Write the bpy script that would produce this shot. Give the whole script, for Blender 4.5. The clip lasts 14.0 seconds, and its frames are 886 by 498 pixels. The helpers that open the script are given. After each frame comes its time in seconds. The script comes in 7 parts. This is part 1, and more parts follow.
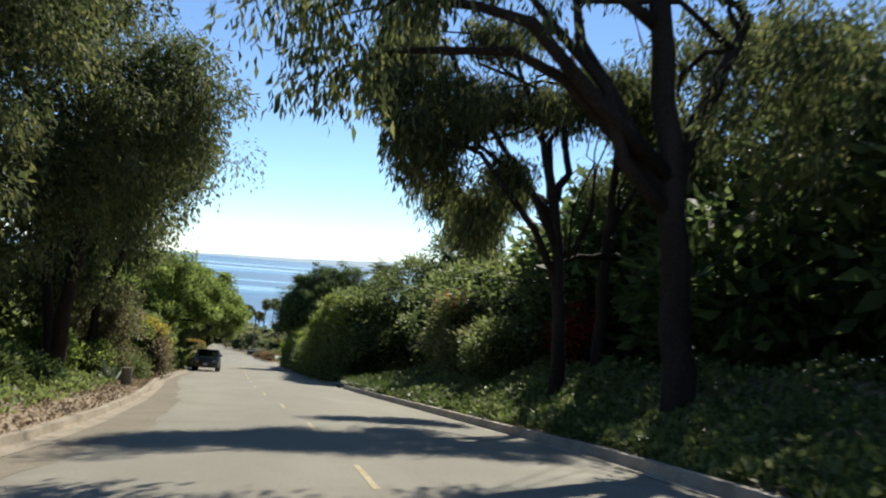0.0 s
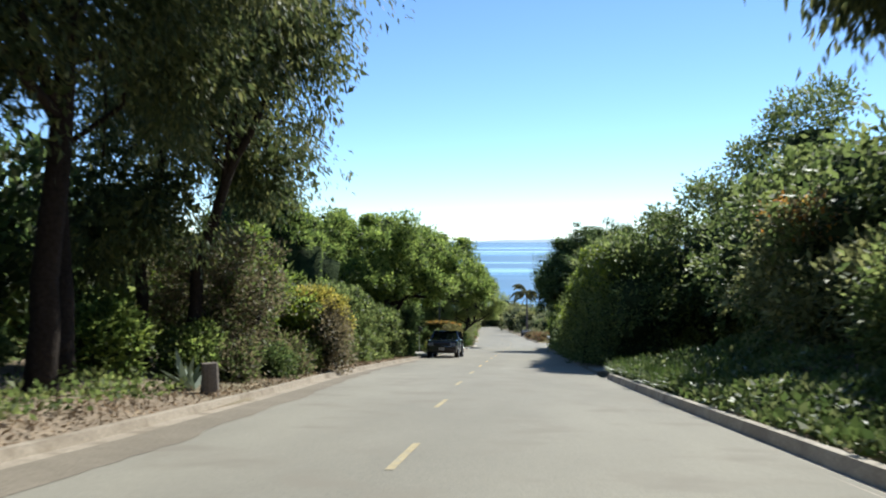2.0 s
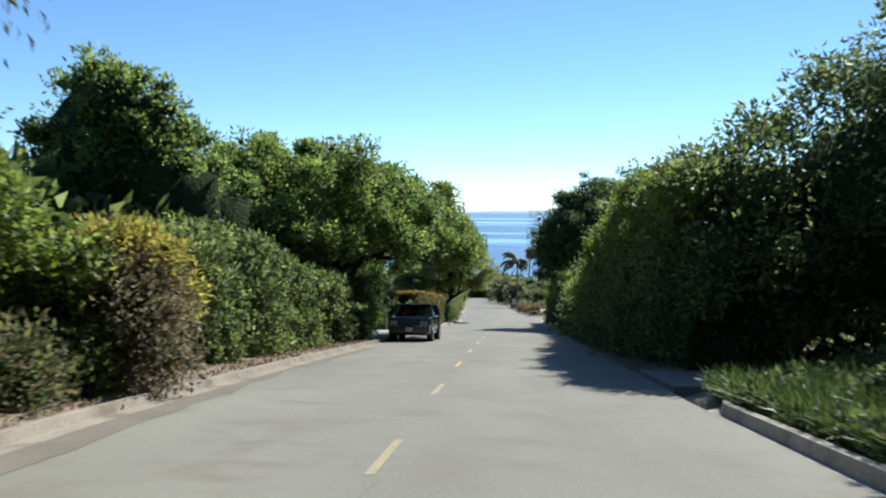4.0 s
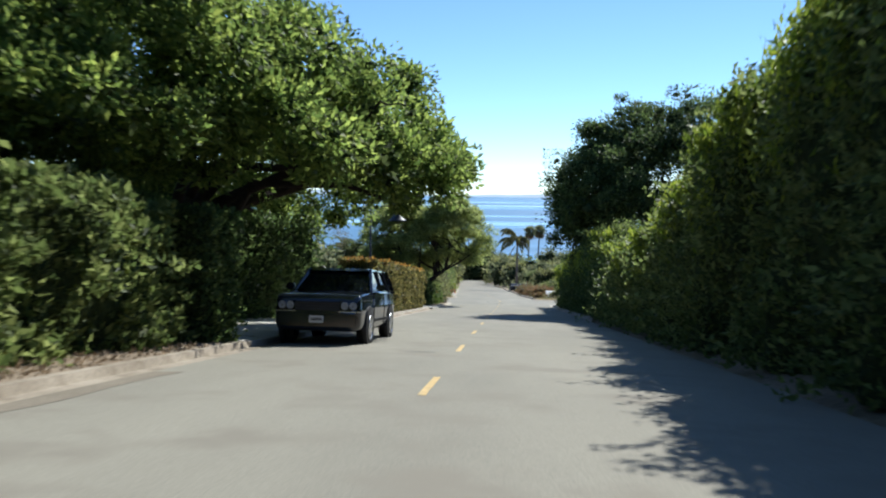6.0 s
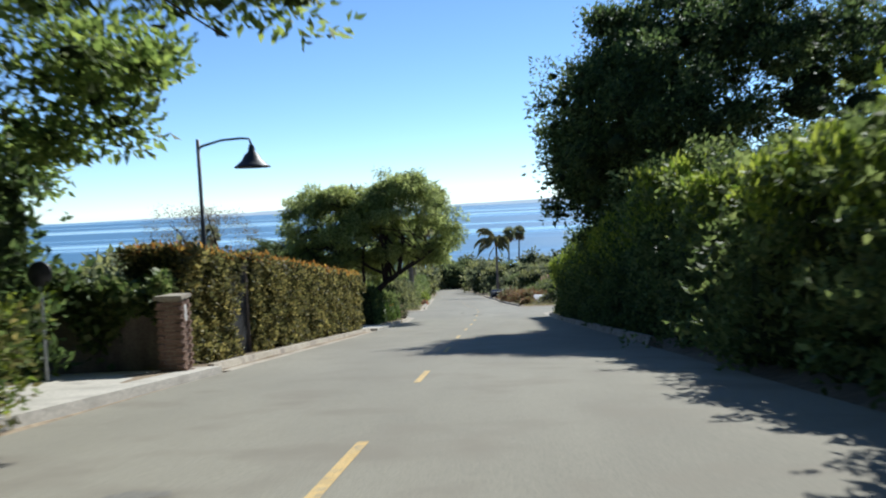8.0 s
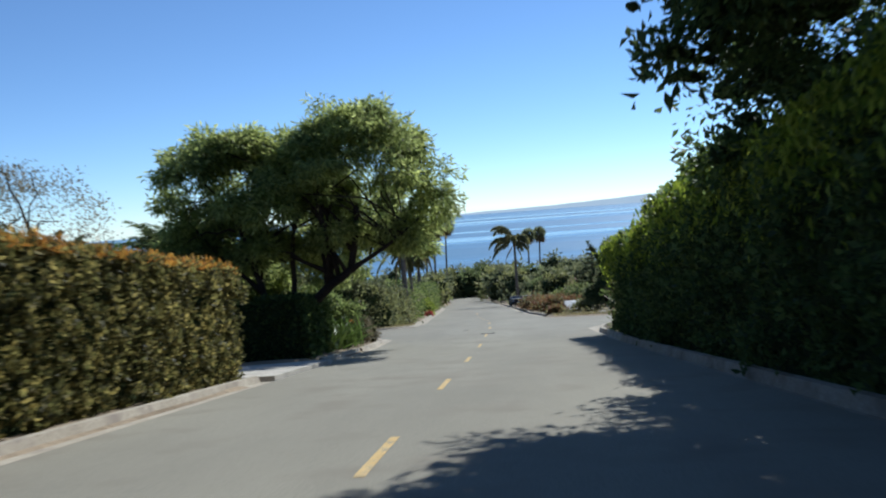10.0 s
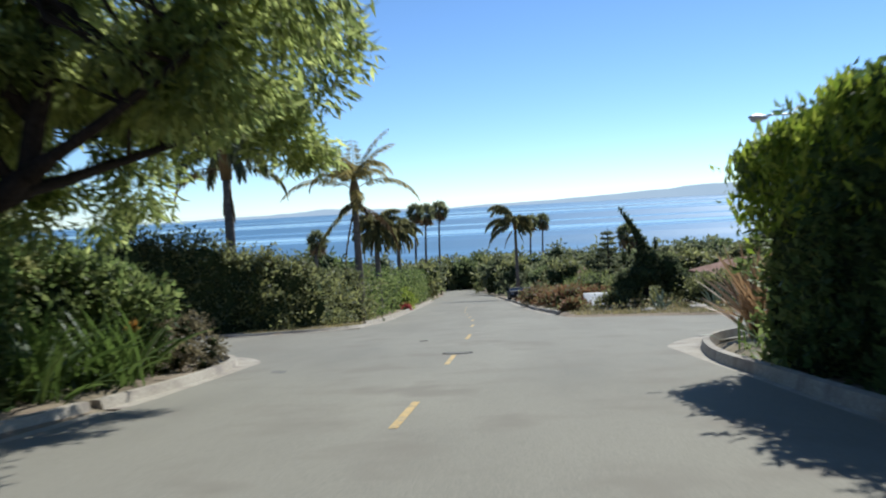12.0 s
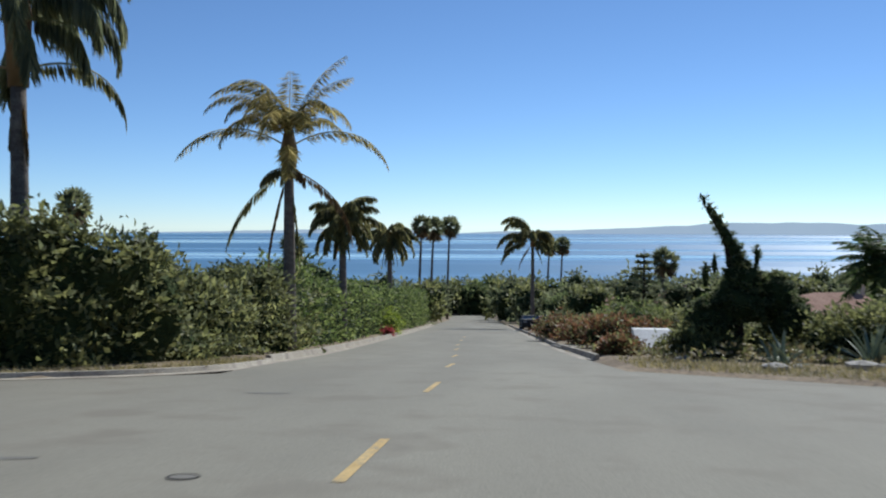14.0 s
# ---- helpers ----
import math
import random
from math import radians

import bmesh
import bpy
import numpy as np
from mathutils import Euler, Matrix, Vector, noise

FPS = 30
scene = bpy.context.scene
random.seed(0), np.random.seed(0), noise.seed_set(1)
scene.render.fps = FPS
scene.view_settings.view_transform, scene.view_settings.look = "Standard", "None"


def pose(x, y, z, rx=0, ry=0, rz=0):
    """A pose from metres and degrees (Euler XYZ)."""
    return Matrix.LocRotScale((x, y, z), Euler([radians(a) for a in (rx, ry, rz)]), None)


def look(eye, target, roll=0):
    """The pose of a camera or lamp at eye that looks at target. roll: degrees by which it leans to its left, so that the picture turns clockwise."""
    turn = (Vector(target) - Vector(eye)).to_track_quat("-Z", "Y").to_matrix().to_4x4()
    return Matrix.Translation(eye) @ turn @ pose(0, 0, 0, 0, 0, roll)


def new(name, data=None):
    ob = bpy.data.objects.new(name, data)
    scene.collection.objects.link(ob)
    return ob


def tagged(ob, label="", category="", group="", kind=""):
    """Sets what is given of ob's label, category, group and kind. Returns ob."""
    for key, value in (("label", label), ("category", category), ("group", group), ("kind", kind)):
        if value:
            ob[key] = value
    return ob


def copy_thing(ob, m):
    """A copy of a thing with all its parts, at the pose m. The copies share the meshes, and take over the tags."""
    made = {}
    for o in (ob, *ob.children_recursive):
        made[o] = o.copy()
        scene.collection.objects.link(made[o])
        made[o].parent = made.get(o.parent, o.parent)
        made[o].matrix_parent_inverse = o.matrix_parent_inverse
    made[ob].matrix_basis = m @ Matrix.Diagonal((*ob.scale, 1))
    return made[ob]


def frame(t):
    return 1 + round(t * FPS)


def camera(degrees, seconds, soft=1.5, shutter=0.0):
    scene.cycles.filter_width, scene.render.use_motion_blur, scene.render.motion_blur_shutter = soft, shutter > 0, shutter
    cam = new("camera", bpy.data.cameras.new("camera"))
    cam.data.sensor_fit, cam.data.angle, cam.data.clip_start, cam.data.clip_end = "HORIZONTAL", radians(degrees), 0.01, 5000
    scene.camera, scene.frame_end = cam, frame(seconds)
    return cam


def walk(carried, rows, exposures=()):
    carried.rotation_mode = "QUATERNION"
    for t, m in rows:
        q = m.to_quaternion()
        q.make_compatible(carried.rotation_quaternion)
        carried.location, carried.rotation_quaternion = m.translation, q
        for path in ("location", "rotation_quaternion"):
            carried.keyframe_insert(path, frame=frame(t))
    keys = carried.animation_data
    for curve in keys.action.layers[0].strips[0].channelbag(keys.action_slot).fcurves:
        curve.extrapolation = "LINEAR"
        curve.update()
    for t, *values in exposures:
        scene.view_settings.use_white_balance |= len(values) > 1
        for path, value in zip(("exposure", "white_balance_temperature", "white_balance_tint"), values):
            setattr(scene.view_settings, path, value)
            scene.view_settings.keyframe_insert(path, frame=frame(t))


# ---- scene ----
cam = camera(55.0, 14.0, soft=2.0, shutter=0.35)
SLOPE = 6.92  # the road falls by this many degrees; places below are given along the road: x across, y along, h above it
PATH = [
    (0, (0.368, -1.017, 1.505), (0.806, 0.934, 1.544), 4.8),
    (0.5, (1.541, 2.847, 1.015), (1.832, 4.824, 1.074), 3.7),
    (1, (2.330, 6.729, 0.584), (2.414, 8.725, 0.674), 1.9),
    (1.5, (2.722, 10.763, 0.112), (2.636, 12.756, 0.255), 1.4),
    (2, (2.963, 14.664, -0.475), (2.767, 16.654, -0.510), -0.1),
    (2.5, (2.791, 18.772, -0.933), (2.618, 20.765, -0.917), -1.1),
    (3, (2.869, 22.917, -1.514), (2.601, 24.898, -1.453), -2.5),
    (3.5, (2.691, 26.171, -1.811), (2.488, 28.159, -1.900), -0.4),
    (3.7, (2.565, 27.460, -1.869), (2.384, 29.449, -1.969), 0.1),
    (5.8, (1.788, 47.611, -4.538), (1.636, 49.600, -4.685), 1.2),
    (6, (1.812, 49.595, -4.817), (1.652, 51.583, -4.958), 0.8),
    (6.5, (1.861, 54.542, -5.403), (1.754, 56.536, -5.508), -4.0),
    (7, (1.864, 59.442, -6.046), (1.776, 61.438, -6.132), -1.6),
    (7.5, (1.875, 63.998, -6.485), (1.770, 65.992, -6.601), -3.0),
    (7.7, (1.885, 65.863, -6.762), (1.780, 67.855, -6.879), -2.6),
    (9.8, (2.015, 86.960, -9.326), (1.848, 88.951, -9.412), -4.0),
    (10, (2.041, 88.892, -9.525), (1.888, 90.884, -9.616), -4.2),
    (10.5, (2.055, 93.733, -10.091), (1.922, 95.726, -10.176), -1.8),
    (11, (2.042, 99.261, -10.791), (1.887, 101.252, -10.893), -2.2),
    (11.5, (2.043, 104.187, -11.403), (1.881, 106.178, -11.497), -2.9),
    (12, (2.078, 108.857, -11.956), (1.923, 110.849, -12.064), -3.1),
    (12.5, (2.119, 113.220, -12.474), (1.990, 115.212, -12.591), -4.4),
    (13, (2.140, 117.192, -12.941), (2.007, 119.186, -13.013), -2.3),
    (13.5, (2.162, 121.539, -13.424), (2.024, 123.533, -13.486), -1.9),
    (14, (2.143, 125.790, -13.841), (1.951, 127.780, -13.891), 0.1),
]
EXPO = [(0.0, 0.5, 6650, 6), (1.1, 0.65, 6300, 6), (1.5, 0.7, 6450, 7), (2.0, 0.66, 6080, 6), (2.6, 0.6, 5880, 5), (3.5, 0.53, 5860, 5), (6.0, 0.58, 5930, 6), (7.5, 0.48, 5930, 6), (9.8, 0.13, 5790, 6), (10.4, 0.13, 5790, 6), (11.0, 0.28, 5850, 6), (12.0, 0.2, 5890, 6), (14.0, -0.12, 5860, 7)]
walk(cam, [(t, look(eye, target, roll)) for t, eye, target, roll in PATH], EXPO)

# ---- light ----
SUN_TO = Vector((0.50, 0.965, 0.90)).normalized()
world = bpy.data.worlds.new("sky")
scene.world = world
world.use_nodes = True
wn = world.node_tree
sky = wn.nodes.new("ShaderNodeTexSky")
sky.sky_type = "NISHITA"
sky.sun_disc = False
sky.sun_elevation = math.asin(SUN_TO.z)
sky.sun_rotation = math.atan2(SUN_TO.x, SUN_TO.y)
sky.altitude, sky.air_density, sky.dust_density, sky.ozone_density = 3200, 1.0, 0.0, 4.5
wn.nodes["Background"].inputs[1].default_value = 0.113
wn.links.new(sky.outputs[0], wn.nodes["Background"].inputs[0])
sun = new("sun", bpy.data.lights.new("sun", "SUN"))
sun.data.energy, sun.data.angle, sun.data.color = 5.0, radians(0.53), (1.0, 0.95, 0.87)
sun.matrix_world = look(SUN_TO * 100, (0, 0, 0))

# ---- materials ----
def material(name, rough=0.8, spec=0.3, metal=0.0):
    m = bpy.data.materials.new(name)
    m.use_nodes = True
    b = m.node_tree.nodes["Principled BSDF"]
    b.inputs["Roughness"].default_value = rough
    b.inputs["Specular IOR Level"].default_value = spec
    b.inputs["Metallic"].default_value = metal
    return m, m.node_tree, b


def ramp(nt, fac, stops):
    r = nt.nodes.new("ShaderNodeValToRGB")
    e = r.color_ramp.elements
    while len(e) < len(stops):
        e.new(0.5)
    for k, (p, c) in zip(e, stops):
        k.position, k.color = p, (*c, 1)
    nt.links.new(fac, r.inputs[0])
    return r.outputs[0]


def noise_tex(nt, scale, detail=4, stretch=None, rough=0.55):
    n = nt.nodes.new("ShaderNodeTexNoise")
    n.inputs["Scale"].default_value, n.inputs["Detail"].default_value = scale, detail
    n.inputs["Roughness"].default_value = rough
    co = nt.nodes.new("ShaderNodeNewGeometry").outputs["Position"]
    if stretch:
        mp = nt.nodes.new("ShaderNodeMapping")
        mp.inputs["Scale"].default_value = stretch
        nt.links.new(co, mp.inputs[0])
        co = mp.outputs[0]
    nt.links.new(co, n.inputs["Vector"])
    return n.outputs["Fac"]


def mixed(nt, fac, a, b, mode="MIX"):
    m = nt.nodes.new("ShaderNodeMix")
    m.data_type, m.blend_type = "RGBA", mode
    for sock, v in ((m.inputs[0], fac), (m.inputs[6], a), (m.inputs[7], b)):
        if isinstance(v, (int, float)):
            sock.default_value = v
        elif isinstance(v, tuple):
            sock.default_value = (*v, 1)
        else:
            nt.links.new(v, sock)
    return m.outputs[2]


def bump(nt, b, height, strength=0.3, dist=0.02):
    n = nt.nodes.new("ShaderNodeBump")
    n.inputs["Strength"].default_value, n.inputs["Distance"].default_value = strength, dist
    nt.links.new(height, n.inputs["Height"])
    nt.links.new(n.outputs[0], b.inputs["Normal"])


def two_scale(name, dark, light, s1, s2, rough=0.85, spec=0.25, bumpy=0.3, dist=0.02, stretch=None, stain=None):
    """A surface that varies at two scales, with fine relief."""
    m, nt, b = material(name, rough, spec)
    big, fine = noise_tex(nt, s1, 5, stretch), noise_tex(nt, s2, 6)
    c = ramp(nt, big, [(0.3, dark), (0.7, light)])
    f = ramp(nt, fine, [(0.3, (0.72, 0.72, 0.72)), (0.7, (1.25, 1.25, 1.25))])
    c = mixed(nt, 1.0, c, f, "MULTIPLY")
    if stain:
        c = mixed(nt, ramp(nt, noise_tex(nt, stain[1], 3), [(0.52, (0, 0, 0)), (0.68, (1, 1, 1))]), c, stain[0])
    nt.links.new(c, b.inputs["Base Color"])
    bump(nt, b, fine, bumpy, dist)
    return m


def leaf_mat(name, stops, glow=0.3, rough=0.55, spec=0.2, tint=(1.0, 1.0, 1.0)):
    """Leaves: each one its own shade, some light coming through."""
    m, nt, b = material(name, rough, spec)
    g = nt.nodes.new("ShaderNodeNewGeometry")
    c = ramp(nt, g.outputs["Random Per Island"], stops)
    n = noise_tex(nt, 0.9, 3)
    c = mixed(nt, 1.0, c, ramp(nt, n, [(0.3, (0.68, 0.7, 0.7)), (0.7, (1.3, 1.25, 1.15))]), "MULTIPLY")
    nt.links.new(c, b.inputs["Base Color"])
    t = nt.nodes.new("ShaderNodeBsdfTranslucent")
    t2 = mixed(nt, 1.0, c, tuple(1.7 * k for k in tint), "MULTIPLY")
    nt.links.new(t2, t.inputs[0])
    mx = nt.nodes.new("ShaderNodeMixShader")
    mx.inputs[0].default_value = glow
    nt.links.new(b.outputs[0], mx.inputs[1])
    nt.links.new(t.outputs[0], mx.inputs[2])
    nt.links.new(mx.outputs[0], nt.nodes["Material Output"].inputs[0])
    return m


def greens(d, m, l):
    return [(0.0, d), (0.5, m), (1.0, l)]


LEAF = {
    "euc": leaf_mat("eucalyptus_leaf", greens((0.045, 0.062, 0.03), (0.09, 0.11, 0.042), (0.19, 0.19, 0.07)), 0.42, 0.6, 0.2),
    "dark": leaf_mat("dark_leaf", greens((0.035, 0.058, 0.02), (0.065, 0.1, 0.033), (0.125, 0.165, 0.055)), 0.5),
    "oak": leaf_mat("broad_leaf", greens((0.06, 0.095, 0.024), (0.13, 0.18, 0.045), (0.24, 0.29, 0.07)), 0.64),
    "mid": leaf_mat("shrub_leaf", greens((0.055, 0.08, 0.026), (0.11, 0.145, 0.045), (0.2, 0.23, 0.08)), 0.52),
    "olive": leaf_mat("oleander_leaf", greens((0.08, 0.088, 0.036), (0.15, 0.16, 0.062), (0.26, 0.26, 0.11)), 0.5, 0.6, 0.22),
    "bright": leaf_mat("pittosporum_leaf", greens((0.10, 0.15, 0.02), (0.20, 0.26, 0.03), (0.34, 0.38, 0.06)), 0.4),
    "yellow": leaf_mat("yellow_flower", greens((0.16, 0.17, 0.04), (0.36, 0.31, 0.06), (0.52, 0.44, 0.1)), 0.4),
    "twig": leaf_mat("dry_twig_leaf", greens((0.09, 0.075, 0.045), (0.16, 0.135, 0.08), (0.25, 0.21, 0.12)), 0.35),
    "rust": leaf_mat("hedge_new_growth", greens((0.28, 0.12, 0.03), (0.42, 0.2, 0.04), (0.5, 0.32, 0.07)), 0.4),
    "hedge": leaf_mat("hedge_leaf", greens((0.034, 0.034, 0.017), (0.115, 0.115, 0.04), (0.31, 0.26, 0.09)), 0.44),
    "jac": leaf_mat("jacaranda_leaf", greens((0.11, 0.14, 0.047), (0.22, 0.255, 0.085), (0.36, 0.39, 0.145)), 0.66, 0.6, 0.22),
    "red": leaf_mat("bougainvillea_bract", greens((0.22, 0.03, 0.04), (0.36, 0.05, 0.06), (0.45, 0.09, 0.08)), 0.35),
    "redshrub": leaf_mat("reddish_shrub_leaf", greens((0.13, 0.065, 0.04), (0.22, 0.1, 0.055), (0.27, 0.17, 0.08)), 0.35),
    "ivy": leaf_mat("ivy_leaf", greens((0.05, 0.08, 0.024), (0.1, 0.14, 0.04), (0.21, 0.23, 0.095)), 0.35, 0.5, 0.25),
    "palm": leaf_mat("palm_leaflet", greens((0.1, 0.105, 0.048), (0.185, 0.18, 0.08), (0.33, 0.295, 0.135)), 0.55),
    "palmgrey": leaf_mat("grey_palm_leaflet", greens((0.085, 0.1, 0.058), (0.16, 0.175, 0.098), (0.3, 0.3, 0.17)), 0.5),
    "palmgold": leaf_mat("golden_palm_leaflet", greens((0.13, 0.12, 0.045), (0.26, 0.22, 0.08), (0.46, 0.38, 0.17)), 0.58),
    "palmdry": leaf_mat("dead_palm_leaf", greens((0.14, 0.09, 0.045), (0.24, 0.16, 0.08), (0.34, 0.24, 0.12)), 0.2),
    "flax": leaf_mat("flax_blade", greens((0.13, 0.075, 0.045), (0.23, 0.14, 0.075), (0.34, 0.25, 0.13)), 0.3),
    "strap": leaf_mat("strap_leaf", greens((0.035, 0.065, 0.016), (0.065, 0.105, 0.024), (0.13, 0.165, 0.045)), 0.35, 0.4),
    # far leaves paler and greyer: distance haze is put into their colour
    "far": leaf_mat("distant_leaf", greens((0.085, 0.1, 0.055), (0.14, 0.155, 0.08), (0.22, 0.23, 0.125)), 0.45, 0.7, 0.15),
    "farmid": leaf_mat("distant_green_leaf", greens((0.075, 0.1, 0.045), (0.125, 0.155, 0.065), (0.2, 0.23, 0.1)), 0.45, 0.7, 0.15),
    # darker leaf for crown insides: their shade is put into the colour
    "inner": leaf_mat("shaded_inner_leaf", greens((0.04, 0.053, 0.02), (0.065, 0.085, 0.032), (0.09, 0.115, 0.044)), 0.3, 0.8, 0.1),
    "grass": leaf_mat("dry_grass_blade", greens((0.16, 0.14, 0.06), (0.28, 0.24, 0.11), (0.36, 0.31, 0.16)), 0.3),
    "litter": leaf_mat("fallen_leaf", greens((0.15, 0.105, 0.065), (0.27, 0.195, 0.125), (0.4, 0.31, 0.21)), 0.1, 0.8),
    "agave": leaf_mat("agave_leaf", greens((0.10, 0.14, 0.10), (0.16, 0.2, 0.14), (0.22, 0.26, 0.18)), 0.1),
}
BARK = two_scale("bark", (0.022, 0.017, 0.013), (0.052, 0.04, 0.032), 1.5, 14, 0.95, 0.1, 0.8, 0.05, (1, 1, 0.25))
BARKP = two_scale("palm_bark", (0.12, 0.10, 0.085), (0.22, 0.19, 0.16), 2.0, 18, 0.95, 0.1, 0.7, 0.04, (1, 1, 3))
# dark solid fill for crowns and hedges; inner shade put into its colour
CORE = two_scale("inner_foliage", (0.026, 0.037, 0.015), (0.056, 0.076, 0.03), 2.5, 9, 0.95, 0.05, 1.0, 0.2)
ASPHALT = two_scale("asphalt", (0.206, 0.19, 0.15), (0.278, 0.256, 0.2), 0.35, 60, 0.9, 0.25, 0.35, 0.008, (1, 0.25, 1), ((0.213, 0.19, 0.148), 0.8))
CONC = two_scale("kerb_concrete", (0.33, 0.285, 0.22), (0.45, 0.4, 0.32), 0.9, 25, 0.9, 0.2, 0.3, 0.01, None, ((0.27, 0.23, 0.19), 1.7))
KERBTAN = two_scale("earth_stain_and_shade_kerb", (0.27, 0.225, 0.168), (0.38, 0.325, 0.25), 0.9, 25, 0.92, 0.15, 0.4, 0.012, None, ((0.22, 0.18, 0.13), 1.7))
DIRT = two_scale("dirt", (0.18, 0.138, 0.095), (0.34, 0.27, 0.19), 0.25, 7, 0.95, 0.1, 0.7, 0.05, None, ((0.14, 0.135, 0.07), 0.055))
PAINT = two_scale("yellow_road_paint", (0.5, 0.34, 0.13), (0.6, 0.43, 0.19), 3, 40, 0.8, 0.25, 0.2, 0.003, None, ((0.3, 0.26, 0.18), 9))
PAINTWORN = two_scale("worn_road_paint", (0.36, 0.29, 0.16), (0.46, 0.38, 0.22), 3, 40, 0.85, 0.25, 0.2, 0.003, None, ((0.27, 0.25, 0.2), 6))
# dimmed: the tree's shade on the car front is put into this colour
REFLECTOR = two_scale("dim_reflector", (0.2, 0.21, 0.22), (0.3, 0.31, 0.32), 9, 60, 0.35, 0.4, 0.1, 0.002)
WASH = two_scale("washed_earth", (0.185, 0.158, 0.118), (0.235, 0.2, 0.15), 0.9, 30, 0.95, 0.15, 0.4, 0.008)
BRICK = two_scale("brick", (0.2, 0.13, 0.095), (0.3, 0.2, 0.15), 3, 30, 0.9, 0.2, 0.4, 0.006)

PAINTBLACK = two_scale("black_car_paint", (0.008, 0.011, 0.017), (0.013, 0.017, 0.025), 1, 200, 0.09, 0.8, 0.01, 0.001)
PAINTSILVER = two_scale("silver_car_paint", (0.3, 0.31, 0.32), (0.36, 0.37, 0.38), 1, 200, 0.3, 0.5, 0.02, 0.001)
RUBBER = two_scale("tyre_rubber", (0.012, 0.012, 0.012), (0.025, 0.025, 0.025), 4, 60, 0.9, 0.2, 0.3, 0.004)
TRIMBLACK = two_scale("black_trim", (0.015, 0.015, 0.016), (0.03, 0.03, 0.03), 4, 60, 0.6, 0.3, 0.1, 0.002)
IRON = two_scale("black_painted_iron", (0.014, 0.016, 0.018), (0.03, 0.032, 0.034), 6, 50, 0.5, 0.4, 0.2, 0.002)
WHITEPAINT = two_scale("white_paint", (0.62, 0.6, 0.56), (0.78, 0.77, 0.73), 1.5, 30, 0.7, 0.3, 0.1, 0.004)
STUCCO = two_scale("stucco", (0.5, 0.43, 0.34), (0.62, 0.55, 0.45), 0.6, 25, 0.9, 0.2, 0.3, 0.006)
TILE = two_scale("clay_roof_tile", (0.28, 0.15, 0.1), (0.4, 0.24, 0.17), 0.8, 8, 0.9, 0.2, 0.6, 0.05)
ROCK = two_scale("pale_rock", (0.32, 0.29, 0.25), (0.5, 0.46, 0.4), 2.5, 15, 0.95, 0.2, 0.7, 0.04)
DRIVE = two_scale("pale_driveway_concrete", (0.42, 0.39, 0.33), (0.55, 0.51, 0.44), 0.5, 22, 0.9, 0.2, 0.25, 0.008, None, ((0.36, 0.33, 0.28), 1.2))
WOOD = two_scale("weathered_wood", (0.12, 0.1, 0.08), (0.22, 0.185, 0.15), 3, 30, 0.9, 0.2, 0.6, 0.01, (1, 1, 0.2))


def metal_mat(name, col, rough):
    m, nt, b = material(name, rough, 0.5, 1.0)
    nt.links.new(ramp(nt, noise_tex(nt, 20, 4), [(0.3, tuple(0.85 * k for k in col)), (0.7, col)]), b.inputs["Base Color"])
    return m


CHROME = metal_mat("brushed_alloy", (0.62, 0.63, 0.65), 0.25)
STEEL = metal_mat("galvanised_steel", (0.45, 0.47, 0.48), 0.5)


def glass_mat(name, col, rough=0.05):
    m, nt, b = material(name, rough, 0.8)
    b.inputs["Base Color"].default_value = (*col, 1)
    return m


CARGLASS = glass_mat("dark_tinted_glass", (0.006, 0.008, 0.009))
LENS = glass_mat("lamp_lens", (0.35, 0.37, 0.38), 0.1)
WINDOW = glass_mat("window_glass", (0.02, 0.025, 0.03), 0.08)


# ---- builders ----
RNG = np.random.default_rng(7)
CS, SN = math.cos(radians(SLOPE)), math.sin(radians(SLOPE))


def smooth(a, b, v):
    k = np.clip((v - a) / (b - a), 0, 1)
    return k * k * (3 - 2 * k)


LEFT = [(-60, -22), (-20, -10), (0, -4.3), (8, -3.2), (13, -2.76), (19, -2.5), (25, -2.45), (34, -2.75), (41, -3.1), (55, -3.25), (66, -3.2), (78, -3.15), (84, -3.35), (98, -3.4), (116, -3.5), (122, -3.3), (140, -3.9), (150, -4.6), (160, -5.2), (171.5, -6.1), (198.5, -7.4), (225, -8.9), (250, -10.4), (285, -11.8), (330, -15.5)]
RIGHT = [(-60, -10), (-20, 2.0), (0, 6.0), (8, 7.2), (13, 7.3), (17.5, 6.9), (23, 6.6), (33, 6.05), (45, 5.55), (55, 5.5), (90, 5.5), (122, 5.4), (140, 5.2), (148, 4.6), (160, 4.0), (171.5, 3.4), (198.5, 2.1), (225, 0.6), (250, -0.95), (285, -3.2), (330, -6.5)]


def bend(x, y):
    """The upper road runs a little aside of the lower one's line, and is no wider."""
    line = np.interp(y, [-10, 0, 8, 15, 26, 48], [-1.0, 0.7, 2.5, 3.2, 2.9, 1.9])
    k = np.interp(y, [12, 48], [0.87, 1.0])
    off = np.interp(y, [0, 8, 15, 26, 48], [-0.3, -0.31, -0.25, -0.15, 0.0])
    near = np.clip(x - line, -12, 12)
    return x + off + (k - 1) * near


def edge(tab, y):
    return np.interp(y, [a for a, b in tab], [b for a, b in tab])


